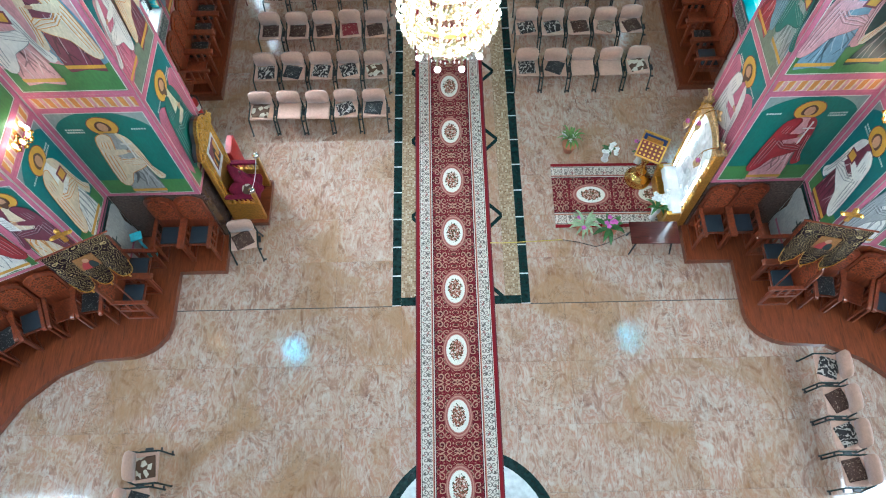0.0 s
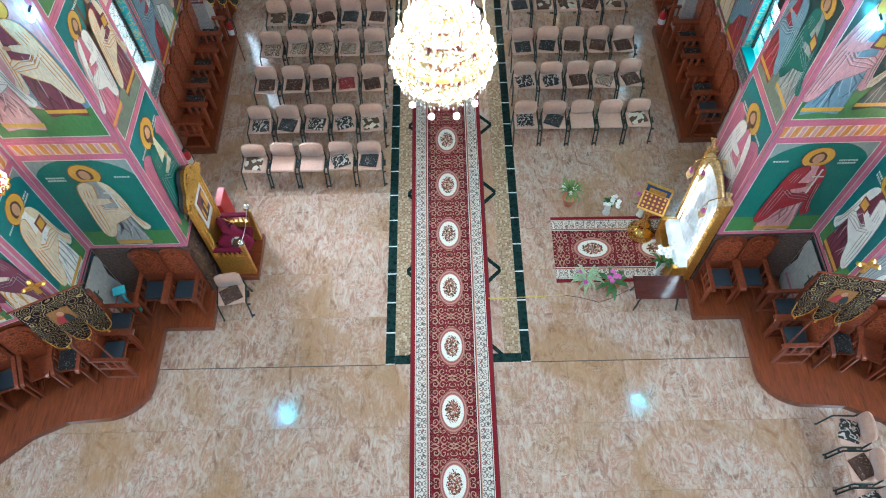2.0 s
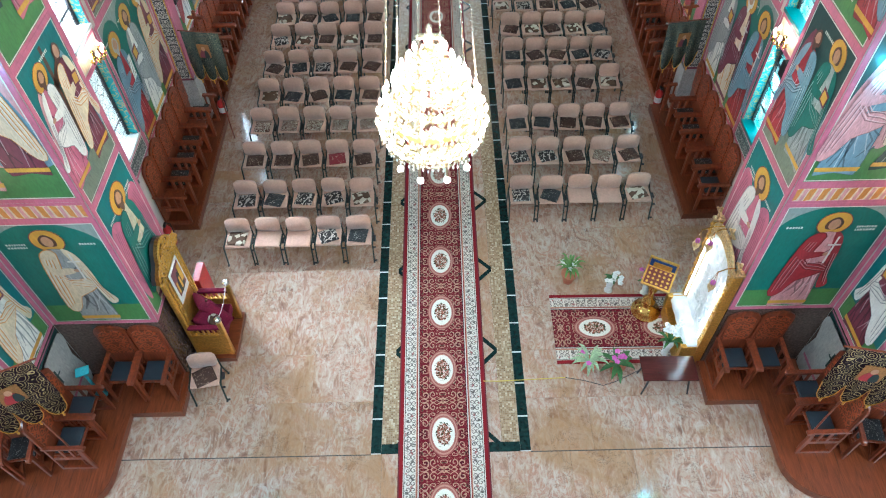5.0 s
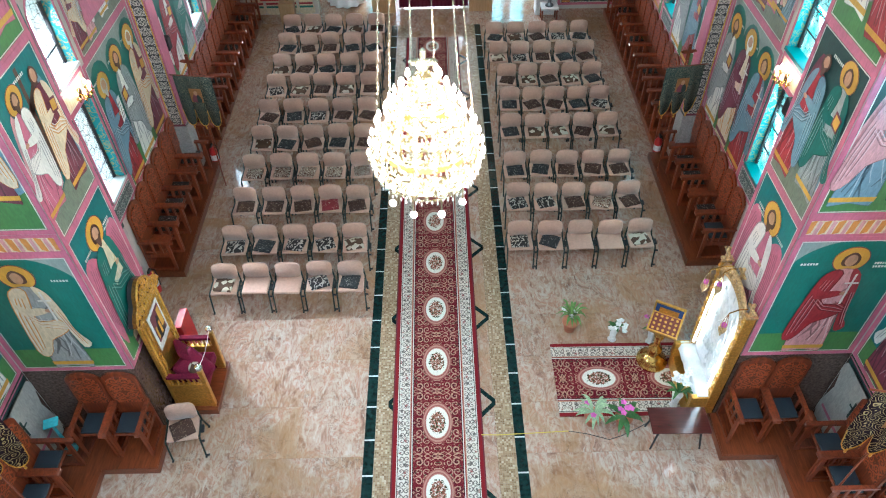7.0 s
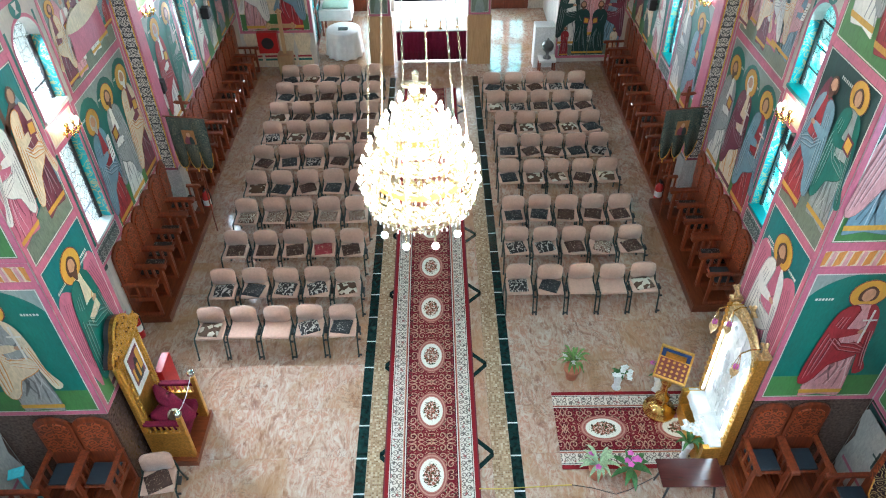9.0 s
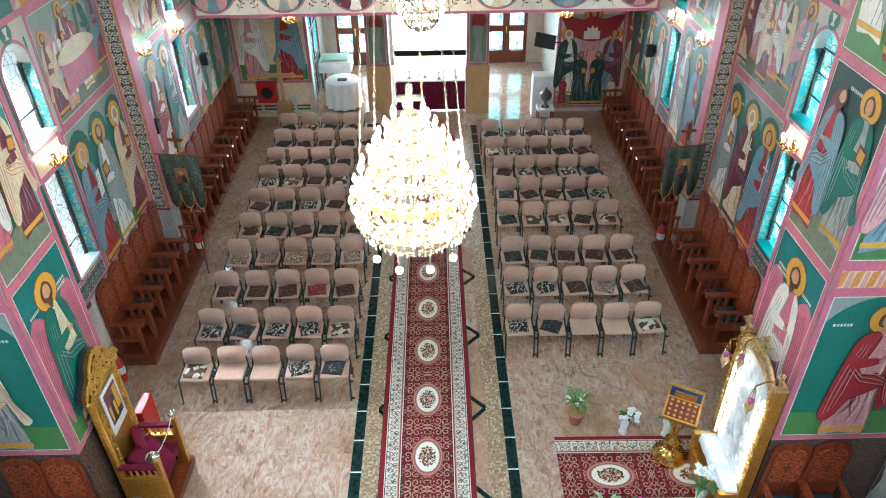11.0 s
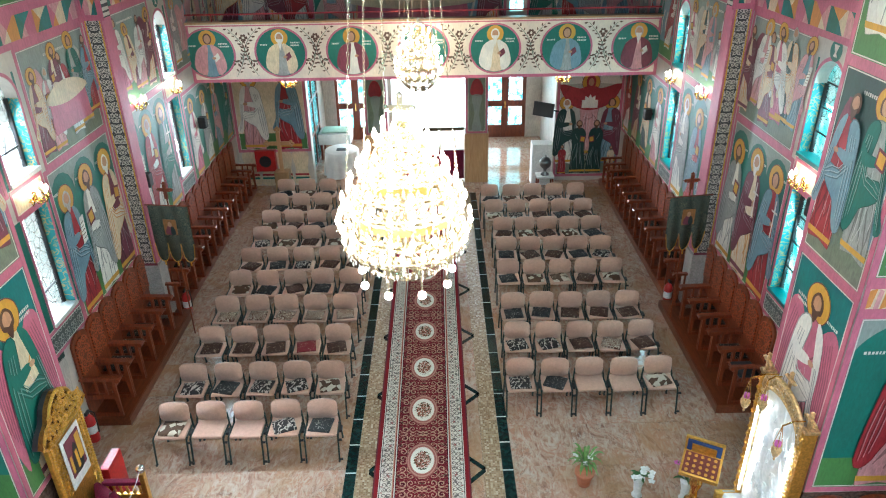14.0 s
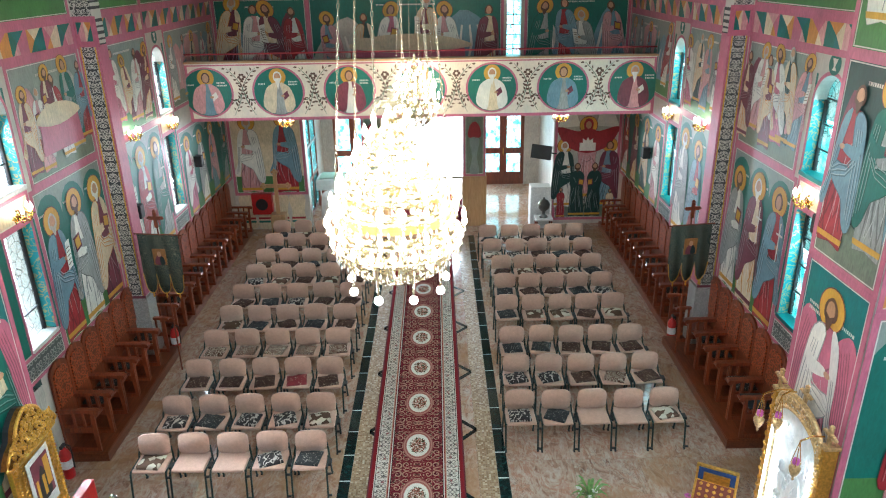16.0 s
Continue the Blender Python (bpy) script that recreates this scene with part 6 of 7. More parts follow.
# local: -y faces the nave
bm = B()
bx(bm, -.55, .55, -.42, .5, 0, .13, .01)
part("step", bm, WOOD_X, thr, "red-brown wooden step")
bm = B()
bx(bm, -.47, .47, .36, .44, .13, 2.2, .012)
part("back_board", bm, GOLD, thr)
bm = B()
pts = smooth_loop([(-.5, 2.18), (.5, 2.18), (.47, 2.34), (.32, 2.42), (.22, 2.56), (0, 2.66), (-.22, 2.56), (-.32, 2.42), (-.47, 2.34)], 3)
prism(bm, [(x, .335, z) for x, z in pts], (0, .085, 0))
part("crest_board", bm, plain("dark_gilt", (.22, .1, .015), .4, .7, 34, .4, .6), thr, "dark gilt ground of the crest")
bm = B()
r = random.Random(4)
for i in range(9):
    for j in range(6):
        x, z = -.43 + .1075 * i + .03 * (j % 2), 2.22 + .082 * j
        if z < 2.66 - abs(x) * .62:
            curl(bm, (x, .315, z), r.uniform(.04, .055), r.uniform(0, 6), r.uniform(1.0, 1.5), r.choice((-1, 1)), .02)
tube(bm, [(x, .325, z) for x, z in pts], .024, 6, True)
part("carved_crest", bm, GOLD, thr, "deeply carved gilt crest")
bm = B()
prism(bm, [(x, .42, z) for x, z in pts], (0, .08, 0))
part("crest_back", bm, BLACK, thr, "dark rear of the crest")
for s in (-1, 1):
    bm = B()
    for k in range(34):
        lathe(bm, [(.001, -.026), (.03, 0), (.001, .026)], 6, (s * .42, .35, .75 + 1.4 * k / 33))
    part("bead_moulding", bm, GOLD, thr, "", True)["kind"] = "stuff"
    bm = B()
    for k in range(15):
        curl(bm, (s * .315, .345, .78 + .098 * k), .05, k * 1.7, 1.2, 1 if k % 2 else -1, .013)
    part("carved_strip", bm, GOLD, thr, "carved gilt scroll strip", True)["kind"] = "stuff"
    bm = B()
    bx(bm, s * .43 - .035, s * .43 + .035, -.3, .38, .13, .72, .01)
    part("side_panel", bm, GOLD, thr, "gilt side panel")
    bm = B()
    bx(bm, s * .43 - .045, s * .43 + .045, -.32, .38, .88, .94, .012)
    part("arm_rail", bm, VELVET, thr, "velvet-covered arm")
    for k in range(6):
        bm = B()
        lathe(bm, [(.02, .72), (.03, .76), (.014, .8), (.03, .84), (.02, .89)], 10, (s * .43, -.24 + .11 * k, 0))
        part("baluster", bm, GOLD, thr, "", True)
    bm = B()
    bx(bm, s * .43 - .045, s * .43 + .045, -.38, -.29, .13, 1.06, .01)
    part("front_post", bm, GOLD, thr)
    bm = B()
    bmesh.ops.create_uvsphere(bm, u_segments=20, v_segments=12, radius=.075)
    bmesh.ops.scale(bm, verts=bm.verts, vec=(.95, 1.06, .8))
    bmesh.ops.translate(bm, verts=bm.verts, vec=(s * .43, -.335, 1.13))
    part("silver_ball", bm, CHROME, thr, "polished silver ball", True)
bm = B()
bx(bm, -.4, .4, -.28, .36, .4, .58, .03)
part("seat", bm, VELVET, thr, "burgundy velvet seat", True)
bm = B()
bx(bm, -.25, .25, .325, .345, 1.36, 2.08, .006)
fr = part("picture_frame", bm, PIPE, thr, "pale picture frame")
bm = B()
bx(bm, -.19, .19, .315, .326, 1.5, 2.02)
part("picture", bm, PAINT["maroon"], fr, "dark picture in brown and ochre")
bm = B()
prism(bm, [(x, .312, z) for x, z in smooth_loop([(-.12, 1.52), (-.09, 1.74), (0, 1.92), (.09, 1.74), (.12, 1.52)])], (0, .003, 0))
part("dark_robe_shape", bm, BLACK, fr)
bm = B()
for x0, x1, z0, z1 in ((.06, .17, 1.62, 1.98), (-.17, -.12, 1.56, 1.8), (-.03, .03, 1.55, 1.8)):
    bx(bm, x0, x1, .3095, .3115, z0, z1)
part("ochre_shape", bm, PAINT["gold"], fr)
bm = B()
tube(bm, [(-.43, -.335, 1.13), (-.2, -.34, 1.07), (0, -.34, 1.05), (.2, -.34, 1.07), (.43, -.335, 1.13)], .007, 6)
part("cord", bm, WHITE_CLOTH, thr, "pale cord between the balls")
for i, (x, y, z, a, b, c) in enumerate(((.12, .1, .84, 62, 8, 24), (-.14, -.06, .78, 44, -10, -30))):
    bm = B()
    bmesh.ops.create_grid(bm, x_segments=10, y_segments=10, size=1)
    for v in list(bm.verts):
        p = (1 - v.co.x ** 4) * (1 - v.co.y ** 4)
        v.co.z = .32 * p ** .5
    g = bmesh.ops.duplicate(bm, geom=list(bm.verts) + list(bm.edges) + list(bm.faces))
    for v in g["geom"]:
        if isinstance(v, bmesh.types.BMVert):
            v.co.z *= -1
    bmesh.ops.remove_doubles(bm, verts=bm.verts, dist=.001)
    bmesh.ops.scale(bm, vec=(.27, .3, .23), verts=bm.verts)
    cu = tagged(part("throne_cushion", bm, VELVET, None, "", True), "burgundy velvet cushion with pale embroidered centre on the throne", "cushion", "throne cushions")
    cu.matrix_basis = thr.matrix_basis @ pose(x, y, z, a, b, c)
    bm = B()
    lathe(bm, [(.12, .072), (.08, .079), (.0005, .082)], 20)
    part("embroidery", bm, CUSHIONS[4], cu, "pale embroidered centre", True)
box_ = tagged(part("red_box", bx(B(), -.06, .06, -.2, .2, 0, .95, .01), RED_PAINT), "tall red box standing behind the throne", "box")
box_.matrix_basis = pose(-4.1, 7.3, 0)


# ---- fire extinguishers ----
def extinguisher(at):
    e = thing("fire_extinguisher", "red fire extinguisher with black hose standing on the floor", "extinguisher", "fire extinguishers", at)
    bm = B()
    lathe(bm, [(.07, 0), (.08, .02), (.08, .4), (.06, .46), (.03, .49), (.025, .52)], 20)
    part("cylinder", bm, RED_PAINT, e, "", True)
    bm = B()
    lathe(bm, [(.081, .18), (.0815, .2), (.0815, .3), (.081, .32)], 20)
    part("label_band", bm, PIPE, e, "pale label", True)
    bm = B()
    bx(bm, -.02, .02, -.06, .05, .52, .57, .006)
    part("valve", bm, BLACK, e)
    bm = B()
    tube(bm, [(0, .04, .55), (.07, .06, .5), (.09, .03, .35), (.085, .02, .15)], .012, 6)
    part("hose", bm, BLACK, e)


for at in ((-5.12, 8.72, 0), (-4.78, 12.36, 0), (4.86, 12.36, 0)):
    extinguisher(at)


# ---- church banners on poles ----
ICON_GOLD = plain("aged_gold_paint", (.3, .13, .035), .5, 0, 40, .3)


def banner(name, label, at, turn, w, h, z, cloth, tilt=0.0, pole_z=0.0, gold=False):
    e = thing(name, label, "banner", "church banners", pose(*at, 0, 0, turn))
    tip = z + .12
    bm = B()
    tube(bm, [(0, .03, pole_z), (0, .03, tip)], .014, 8)
    part("pole", bm, WOOD, e, "dark wooden pole")
    bm = B()
    tube(bm, [(-w / 2 - .06, 0, z), (w / 2 + .06, 0, z)], .014, 8)
    part("crossbar", bm, WOOD, e)
    bm = B()
    small_cross(bm, 0, .02, tip, 1.4)
    part("cross_finial", bm, WOOD if not gold else GOLD, e, "wooden cross on top")
    n = 24
    bm = B()
    top, bot = [], []
    for k in range(n + 1):
        x = -w / 2 + w * k / n
        ph = (k / n * 3) % 1
        low = z - h * (.66 + .34 * math.sin(PI * min(max(ph, .0), 1.0)) ** .4) if 0 < k < n else z - h * .66
        yy = -.02 - .015 * math.sin(k * .8)
        top.append((x, yy, z))
        bot.append((x, yy - .01, low))
    va = [bm.verts.new(p) for p in top]
    vb = [bm.verts.new(p) for p in bot]
    wa = [bm.verts.new(Vector(p) + Vector((0, .012, 0))) for p in top]
    wb = [bm.verts.new(Vector(p) + Vector((0, .012, 0))) for p in bot]
    for k in range(n):
        bm.faces.new((va[k], va[k + 1], vb[k + 1], vb[k]))
        bm.faces.new((wa[k], wb[k], wb[k + 1], wa[k + 1]))
        bm.faces.new((vb[k], vb[k + 1], wb[k + 1], wb[k]))
    cl = part("cloth", bm, cloth, e, "embroidered cloth with scalloped hem", True)
    iw, ih = w * .16, w * .2
    zc = z - h * .36
    bm = B()
    bx(bm, -iw, iw, -.052, -.044, zc - ih, zc + ih)
    part("icon_field", bm, ICON_GOLD, cl, "gold icon field")
    bm = B()
    prism(bm, [(x, -.056, zc + v) for x, v in smooth_loop([(-iw * .7, -ih * .9), (-iw * .6, -.02), (0, ih * .35), (iw * .6, -.02), (iw * .7, -ih * .9)])], (0, .003, 0))
    part("robe_shape", bm, PAINT["red"] if gold else PAINT["maroon"], cl)
    bm = B()
    prism(bm, [(x, -.059, zc + ih * .38 + v) for x, v in ell(0, 0, iw * .3, ih * .34, 16)], (0, .003, 0))
    part("head_shape", bm, PAINT["skin"], cl)
    bm = B()
    prism(bm, [(x, -.0585, zc + v) for x, v in smooth_loop([(iw * .05, -ih * .9), (iw * .1, -.01), (iw * .45, ih * .1), (iw * .7, -ih * .3), (iw * .72, -ih * .9)])], (0, .002, 0))
    part("cloak_shape", bm, BROCADE_DARK, cl)
    for k in (.17, .5, .83):
        bm = B()
        lathe(bm, [(.002, -.09), (.018, -.06), (.012, -.02), (.016, 0), (.004, .02)], 8, (-w / 2 + w * k, -.03, z - h - .0))
        part("tassel", bm, GOLD, cl, "", True)
    bm = B()
    tube(bm, [(p[0], p[1] - .004, p[2]) for p in bot], .008, 5)
    part("fringe", bm, GOLD, cl)
    return e


def brocade(name, a, b, c, k):
    t = Tree(name)
    p = t.coords()
    xyz = t.split(p)
    q = t.join(t.math("ABSOLUTE", xyz[0]), xyz[2])
    h = t.math("SINE", t.math("ADD", t.math("MULTIPLY", t.cells(q, k), 34.0), t.math("MULTIPLY", t.noise(q, k, 2), 12.0)))
    col = t.ramp(h, (0.5, a), (0.74, b), (0.9, c))
    t.bump(h, 0.4, 0.004)
    return t.set(col, 0.85, 0.0, Specular_IOR_Level=0.15)


BROCADE_DARK = plain("dark_cloak_paint", (.012, .03, .03), .6)
BROCADE = brocade("grey_green_brocade", (.035, .05, .045), (.09, .1, .08), (.26, .25, .17), 16.0)
BROCADE_WINE = brocade("wine_gold_brocade", (.012, .004, .009), (.035, .012, .014), (.5, .38, .18), 7.0)
banner("church_banner", "grey-green brocade church banner with an icon, on a pole", (4.72, 11.62, .0), 8, .74, 1.05, 2.69, BROCADE)
banner("church_banner", "grey-green brocade church banner with an icon, on a pole", (-4.45, 11.62, .0), -8, .74, 1.1, 2.7, BROCADE)
banner("church_banner", "dark wine church banner with gold vines and an icon", (5.3, 4.28, .16), -12, .88, 1.22, 2.86, BROCADE_WINE, 0, 0, True)
banner("church_banner", "dark wine church banner with gold vines and an icon", (-5.33, 4.24, .16), 26, .88, 1.22, 2.86, BROCADE_WINE, 0, 0, True)


# ---- loudspeakers and screen ----
def speaker(at, turn):
    e = thing("loudspeaker", "small black wall loudspeaker", "loudspeaker", "loudspeakers", pose(*at, 0, 0, turn))
    bm = B()
    bx(bm, -.09, .09, -.2, -.04, -.13, .13, .012)
    part("cabinet", bm, BLACK, e)
    bm = B()
    bx(bm, -.02, .02, -.05, .0, -.02, .02)
    part("bracket", bm, BLACK, e)
    bm = B()
    bx(bm, -.075, .075, -.208, -.199, -.115, .115)
    part("grille", bm, LEAD, e)


speaker((XL, 16.4, 2.75), 90)
speaker((XR, 16.5, 2.72), -90)
speaker((XR, 8.75, 3.72), -90)
speaker((XL, 12.75, 2.75), 90)
tv = thing("wall_screen", "black flat screen on a wall bracket by the lobby", "screen", "", pose(3.2, 19.0, 2.15, -12, 0, -35))
bm = B()
bx(bm, -.3, .3, -.03, .02, -.19, .19, .008)
part("screen", bm, BLACK, tv)
bm = B()
tube(bm, [(0, .02, 0), (.15, .1, 0), (.38, .18, 0)], .02, 8)
part("bracket", bm, LEAD, tv)

# ---- lobby and entrance ----
for x0, x1 in ((-1.72, -1.05), (1.05, 1.72)):
    bm = B()
    bx(bm, x0, x1, BACK - .05, BACK + .35, 0, 1.45)
    setting("post_base", bm, PINE, "pale wood-clad foot of the lobby post", "post")
    bm = B()
    bx(bm, x0 + .02, x1 - .02, BACK, BACK + .3, 1.45, 3.2)
    setting("post", bm, PAINT["stone"], "painted lobby post", "post")
    F = Face((0, BACK, 0), (1, 0, 0), (0, -1, 0))
    m = mural(F, "painted grey pedestal with a red half shape on the post")
    shape(F, "panel", rect(x0 + .08, x1 - .08, 1.5, 3.15), .002, "olive", m)
    shape(F, "pedestal", smooth_loop([(x0 + .2, 1.55), (x1 - .2, 1.55), (x1 - .27, 2.0), (x1 - .2, 2.5), (x0 + .2, 2.5), (x0 + .27, 2.0)]), .005, "grey", m)
    shape(F, "red_bust", smooth_loop([(x0 + .17, 2.55), (x1 - .17, 2.55), (x1 - .2, 2.85), ((x0 + x1) / 2, 2.98), (x0 + .2, 2.85)]), .005, "red", m)
    border(F, m, x0 + .06, x1 - .06, 1.48, 3.16, .05)
lt = thing("offering_table", "long table with burgundy skirt and white cloth between the lobby posts", "table", "", (0.04, 19.85, 0))
bm = B()
n = 60
top, bot = [], []
for k in range(n + 1):
    x = -1.0 + 2.0 * k / n
    top.append(bm.verts.new((x, -.42 - .012 * math.sin(k * 1.9), .9)))
    bot.append(bm.verts.new((x, -.44 - .03 * math.sin(k * 1.9), .03)))
for k in range(n):
    bm.faces.new((top[k], bot[k], bot[k + 1], top[k + 1]))
g = bmesh.ops.extrude_face_region(bm, geom=list(bm.faces))
bmesh.ops.translate(bm, verts=[v for v in g["geom"] if isinstance(v, bmesh.types.BMVert)], vec=(0, .012, 0))
part("skirt", bm, VELVET, lt, "pleated burgundy skirt", True)
bm = B()
bx(bm, -1.02, 1.02, -.47, .5, .9, .93, .008)
part("tablecloth", bm, WHITE_CLOTH, lt, "white cloth")
for sx in (-1, 1):
    for sy in (-.3, .4):
        bm = B()
        bx(bm, sx * .92 - .03, sx * .92 + .03, sy - .03, sy + .03, 0, .9)
        part("leg", bm, WOOD, lt)
for x, y in ((-.55, 19.6), (-.1, 19.65), (.3, 19.5), (.78, 19.6)):
    e = thing("candlestick", "small brass candlestick on the white cloth", "candlestick", "candlesticks", (x, y, .93))
    bm = B()
    lathe(bm, [(.06, 0), (.05, .015), (.015, .04), (.012, .16), (.03, .19), (.02, .21)], 14)
    part("stem", bm, BRASS, e, "", True)
    bm = B()
    lathe(bm, [(.012, .21), (.012, .3), (.002, .31)], 10)
    part("candle", bm, WHITE_CLOTH, e, "", True)
rt = thing("round_table", "round table with a white cloth to the floor", "table", "", (-2.52, 19.95, 0))
bm = B()
n = 72
rows = []
for z, r0, wv in ((.8, .47, 0), (.78, .49, .004), (.5, .5, .02), (.2, .52, .035), (.04, .53, .04)):
    rows.append([bm.verts.new(((r0 + wv * math.sin(k * 1.05)) * math.cos(2 * PI * k / n), (r0 + wv * math.sin(k * 1.05)) * math.sin(2 * PI * k / n), z)) for k in range(n)])
for a, b in zip(rows, rows[1:]):
    for k in range(n):
        bm.faces.new((a[k], a[(k + 1) % n], b[(k + 1) % n], b[k]))
bm.faces.new(rows[0])
part("tablecloth", bm, WHITE_CLOTH, rt, "", True)
bm = B()
lathe(bm, [(.2, 0), (.2, .03), (.05, .06), (.05, .78)], 16)
part("pedestal", bm, WOOD, rt)
ob = tagged(part("framed_tray", bx(B(), -.14, .14, -.1, .1, 0, .02, .004), LEAD), "dark framed picture lying on the round table", "frame")
ob.location = (-2.52, 19.9, .801)
bt = thing("cloth_covered_table", "table with a pale green lace-edged cloth in the lobby", "table", "", (-2.9, 21.6, 0))
bm = B()
bx(bm, -.5, .5, -.4, .4, .5, .84, .03)
part("tablecloth", bm, WHITE_CLOTH, bt, "", True)
for sx in (-1, 1):
    for sy in (-1, 1):
        bm = B()
        bx(bm, sx * .42 - .03, sx * .42 + .03, sy * .32 - .03, sy * .32 + .03, 0, .52)
        part("leg", bm, WOOD, bt)
bm = B()
bx(bm, -.4, .4, -.3, .3, .845, .9, .03)
part("folded_cloth", bm, plain("pale_green_cloth", (.45, .62, .5), .85), bt, "pale green folded cloth", True)
font = thing("font_stand", "white stand with a silver font and cloth", "stand", "", (3.2, 19.05, 0))
bm = B()
bx(bm, -.28, .28, -.2, .22, .0, 1.2, .01)
part("cabinet", bm, PIPE, font)
fb = thing("baptismal_font", "dark silver covered urn on a low white-clothed table", "urn", "", (3.25, 18.55, 0))
bm = B()
bx(bm, -.24, .24, -.2, .2, .38, .44, .01)
part("tablecloth", bm, WHITE_CLOTH, fb)
for sx in (-1, 1):
    for sy in (-1, 1):
        bm = B()
        bx(bm, sx * .2 - .02, sx * .2 + .02, sy * .16 - .02, sy * .16 + .02, 0, .38)
        part("leg", bm, WOOD, fb)
bm = B()
lathe(bm, [(.12, .44), (.11, .47), (.04, .52), (.05, .6), (.15, .7), (.17, .82), (.16, .84), (.1, .92), (.03, .95), (.03, .99), (.001, 1.02)], 24)
part("urn", bm, plain("dull_silver", (.2, .2, .2), .3, .9), fb, "", True)
wc = thing("wooden_cross", "tall pale wooden cross with trefoil ends on a box base", "cross", "", (-4.05, 18.75, 0))
bm = B()
bx(bm, -.2, .2, -.16, .16, 0, .62, .01)
part("base", bm, PINE, wc)
bm = B()
bx(bm, -.05, .05, -.03, .03, .62, 1.75, .006)
bx(bm, -.3, .3, -.029, .029, 1.36, 1.46, .006)
for x, z in ((0, 1.8), (-.33, 1.41), (.33, 1.41)):
    for dx, dz in ((0, .05), (.05, 0), (-.05, 0), (0, -.05)):
        lathe(bm, [(.001, -.05), (.045, -.02), (.045, .02), (.001, .05)], 10, (x + dx, 0, z + dz))
part("cross", bm, PINE, wc)
hb = tagged(part("hydrant_box", bx(B(), -.28, .28, -.18, 0, .62, 1.22, .01), RED_PAINT, None, ""), "red fire hose cabinet on the wall", "cabinet")
hb.location = (-4.55, BACK - .01, -.12)
bm = B()
lathe(bm, [(.12, 0), (.16, .005), (.17, .02), (.001, .022)], 20)
for v in bm.verts:
    v.co = Vector((v.co.x, -.18 - v.co.z, v.co.y + .92))
part("hose_reel", bm, BLACK, hb, "round dark hose reel window")

# entrance doors with pierced glass
dn = 0
for xc, k in ((-2.4, .65), (2.55, .69)):
    dn += 1
    d = thing(f"door_{dn}", "dark wooden lobby door with bright pierced glass panels", "door", "", None, "structure")
    bm = B()
    for a, b in ((-k, -k + .09), (-.12, .12), (k - .12, k)):
        bx(bm, xc + a, xc + b, 23.22, 23.3, 0, 3.1)
    for a, b in ((0, .42), (1.05, 1.25), (2.75, 3.1)):
        bx(bm, xc - k + .09, xc + k - .12, 23.225, 23.295, a, b)
    part("door_leaf", bm, WOOD, d)
    for sx in (-1, 1):
        for a, b in ((.42, 1.05), (1.25, 2.75)):
            bm = B()
            bx(bm, *sorted((xc + sx * .12, xc + sx * (k - .1))), 23.25, 23.26, a, b)
            part("pane", bm, GLASS_TEAL, d, "pierced pale blue glass").visible_shadow = False
    bm = B()
    bx(bm, xc - .02, xc + .02, 23.17, 23.22, 1.0, 1.25, .006)
    part("door_handle", bm, BRASS, d)
# daylight outside the open door and windows
OUT = glow("bright_outdoors", (.9, .96, 1.0), 6.0)
for nm, b in (("backdrop_door", (-6, 6, 26.0, 26.05, -.5, 5)), ("backdrop_south", (-8.6, -8.55, 7.2, 25, 0, 9)), ("backdrop_north", (8.6, 8.65, 7.2, 25, 0, 9)), ("backdrop_gallery", (-1, 6, 25.0, 25.05, 3.9, 9))):
    bm = B()
    bx(bm, *b)
    tagged(part(nm, bm, OUT), "bright overcast daylight outside", "backdrop", "", "structure")
# glass door leaf in the lobby side wall
gd = thing("door_3", "tall glazed side door with pale blue panes", "door", "", None, "structure")
bm = B()
for a, b in ((20.0, 20.08), (20.9, 20.98), (21.8, 21.88)):
    bx(bm, -3.46, -3.4, a, b, .0, 2.9)
for z in (0, 1.0, 2.0, 2.85):
    bx(bm, -3.455, -3.405, 20.08, 21.8, z, z + .07)
part("door_leaf", bm, WOOD, gd)
for a, b in ((20.08, 20.9), (20.98, 21.8)):
    bm = B()
    bx(bm, -3.44, -3.43, a, b, .07, 2.85)
    part("pane", bm, GLASS_TEAL, gd).visible_shadow = False

# ---- floodlights on the piers ----
FLOOD = glow("flood_lens", (.16, .78, 1.0), 200.0)
for x, z in ((-4.24, 6.3), (4.58, 5.93)):
    f = thing("floodlight", "small bluish floodlight on a bracket on the pier", "floodlight", "floodlights")
    bm = B()
    bmesh.ops.create_uvsphere(bm, u_segments=16, v_segments=10, radius=.036)
    bmesh.ops.translate(bm, verts=bm.verts, vec=(x, 5.74, z))
    part("lens", bm, FLOOD, f, "", True)
    bm = B()
    tube(bm, [(x, 5.76, z + .05), (x, 5.8, z + .07), (x, 5.85, z + .07)], .016, 8)
    part("bracket", bm, BLACK, f)


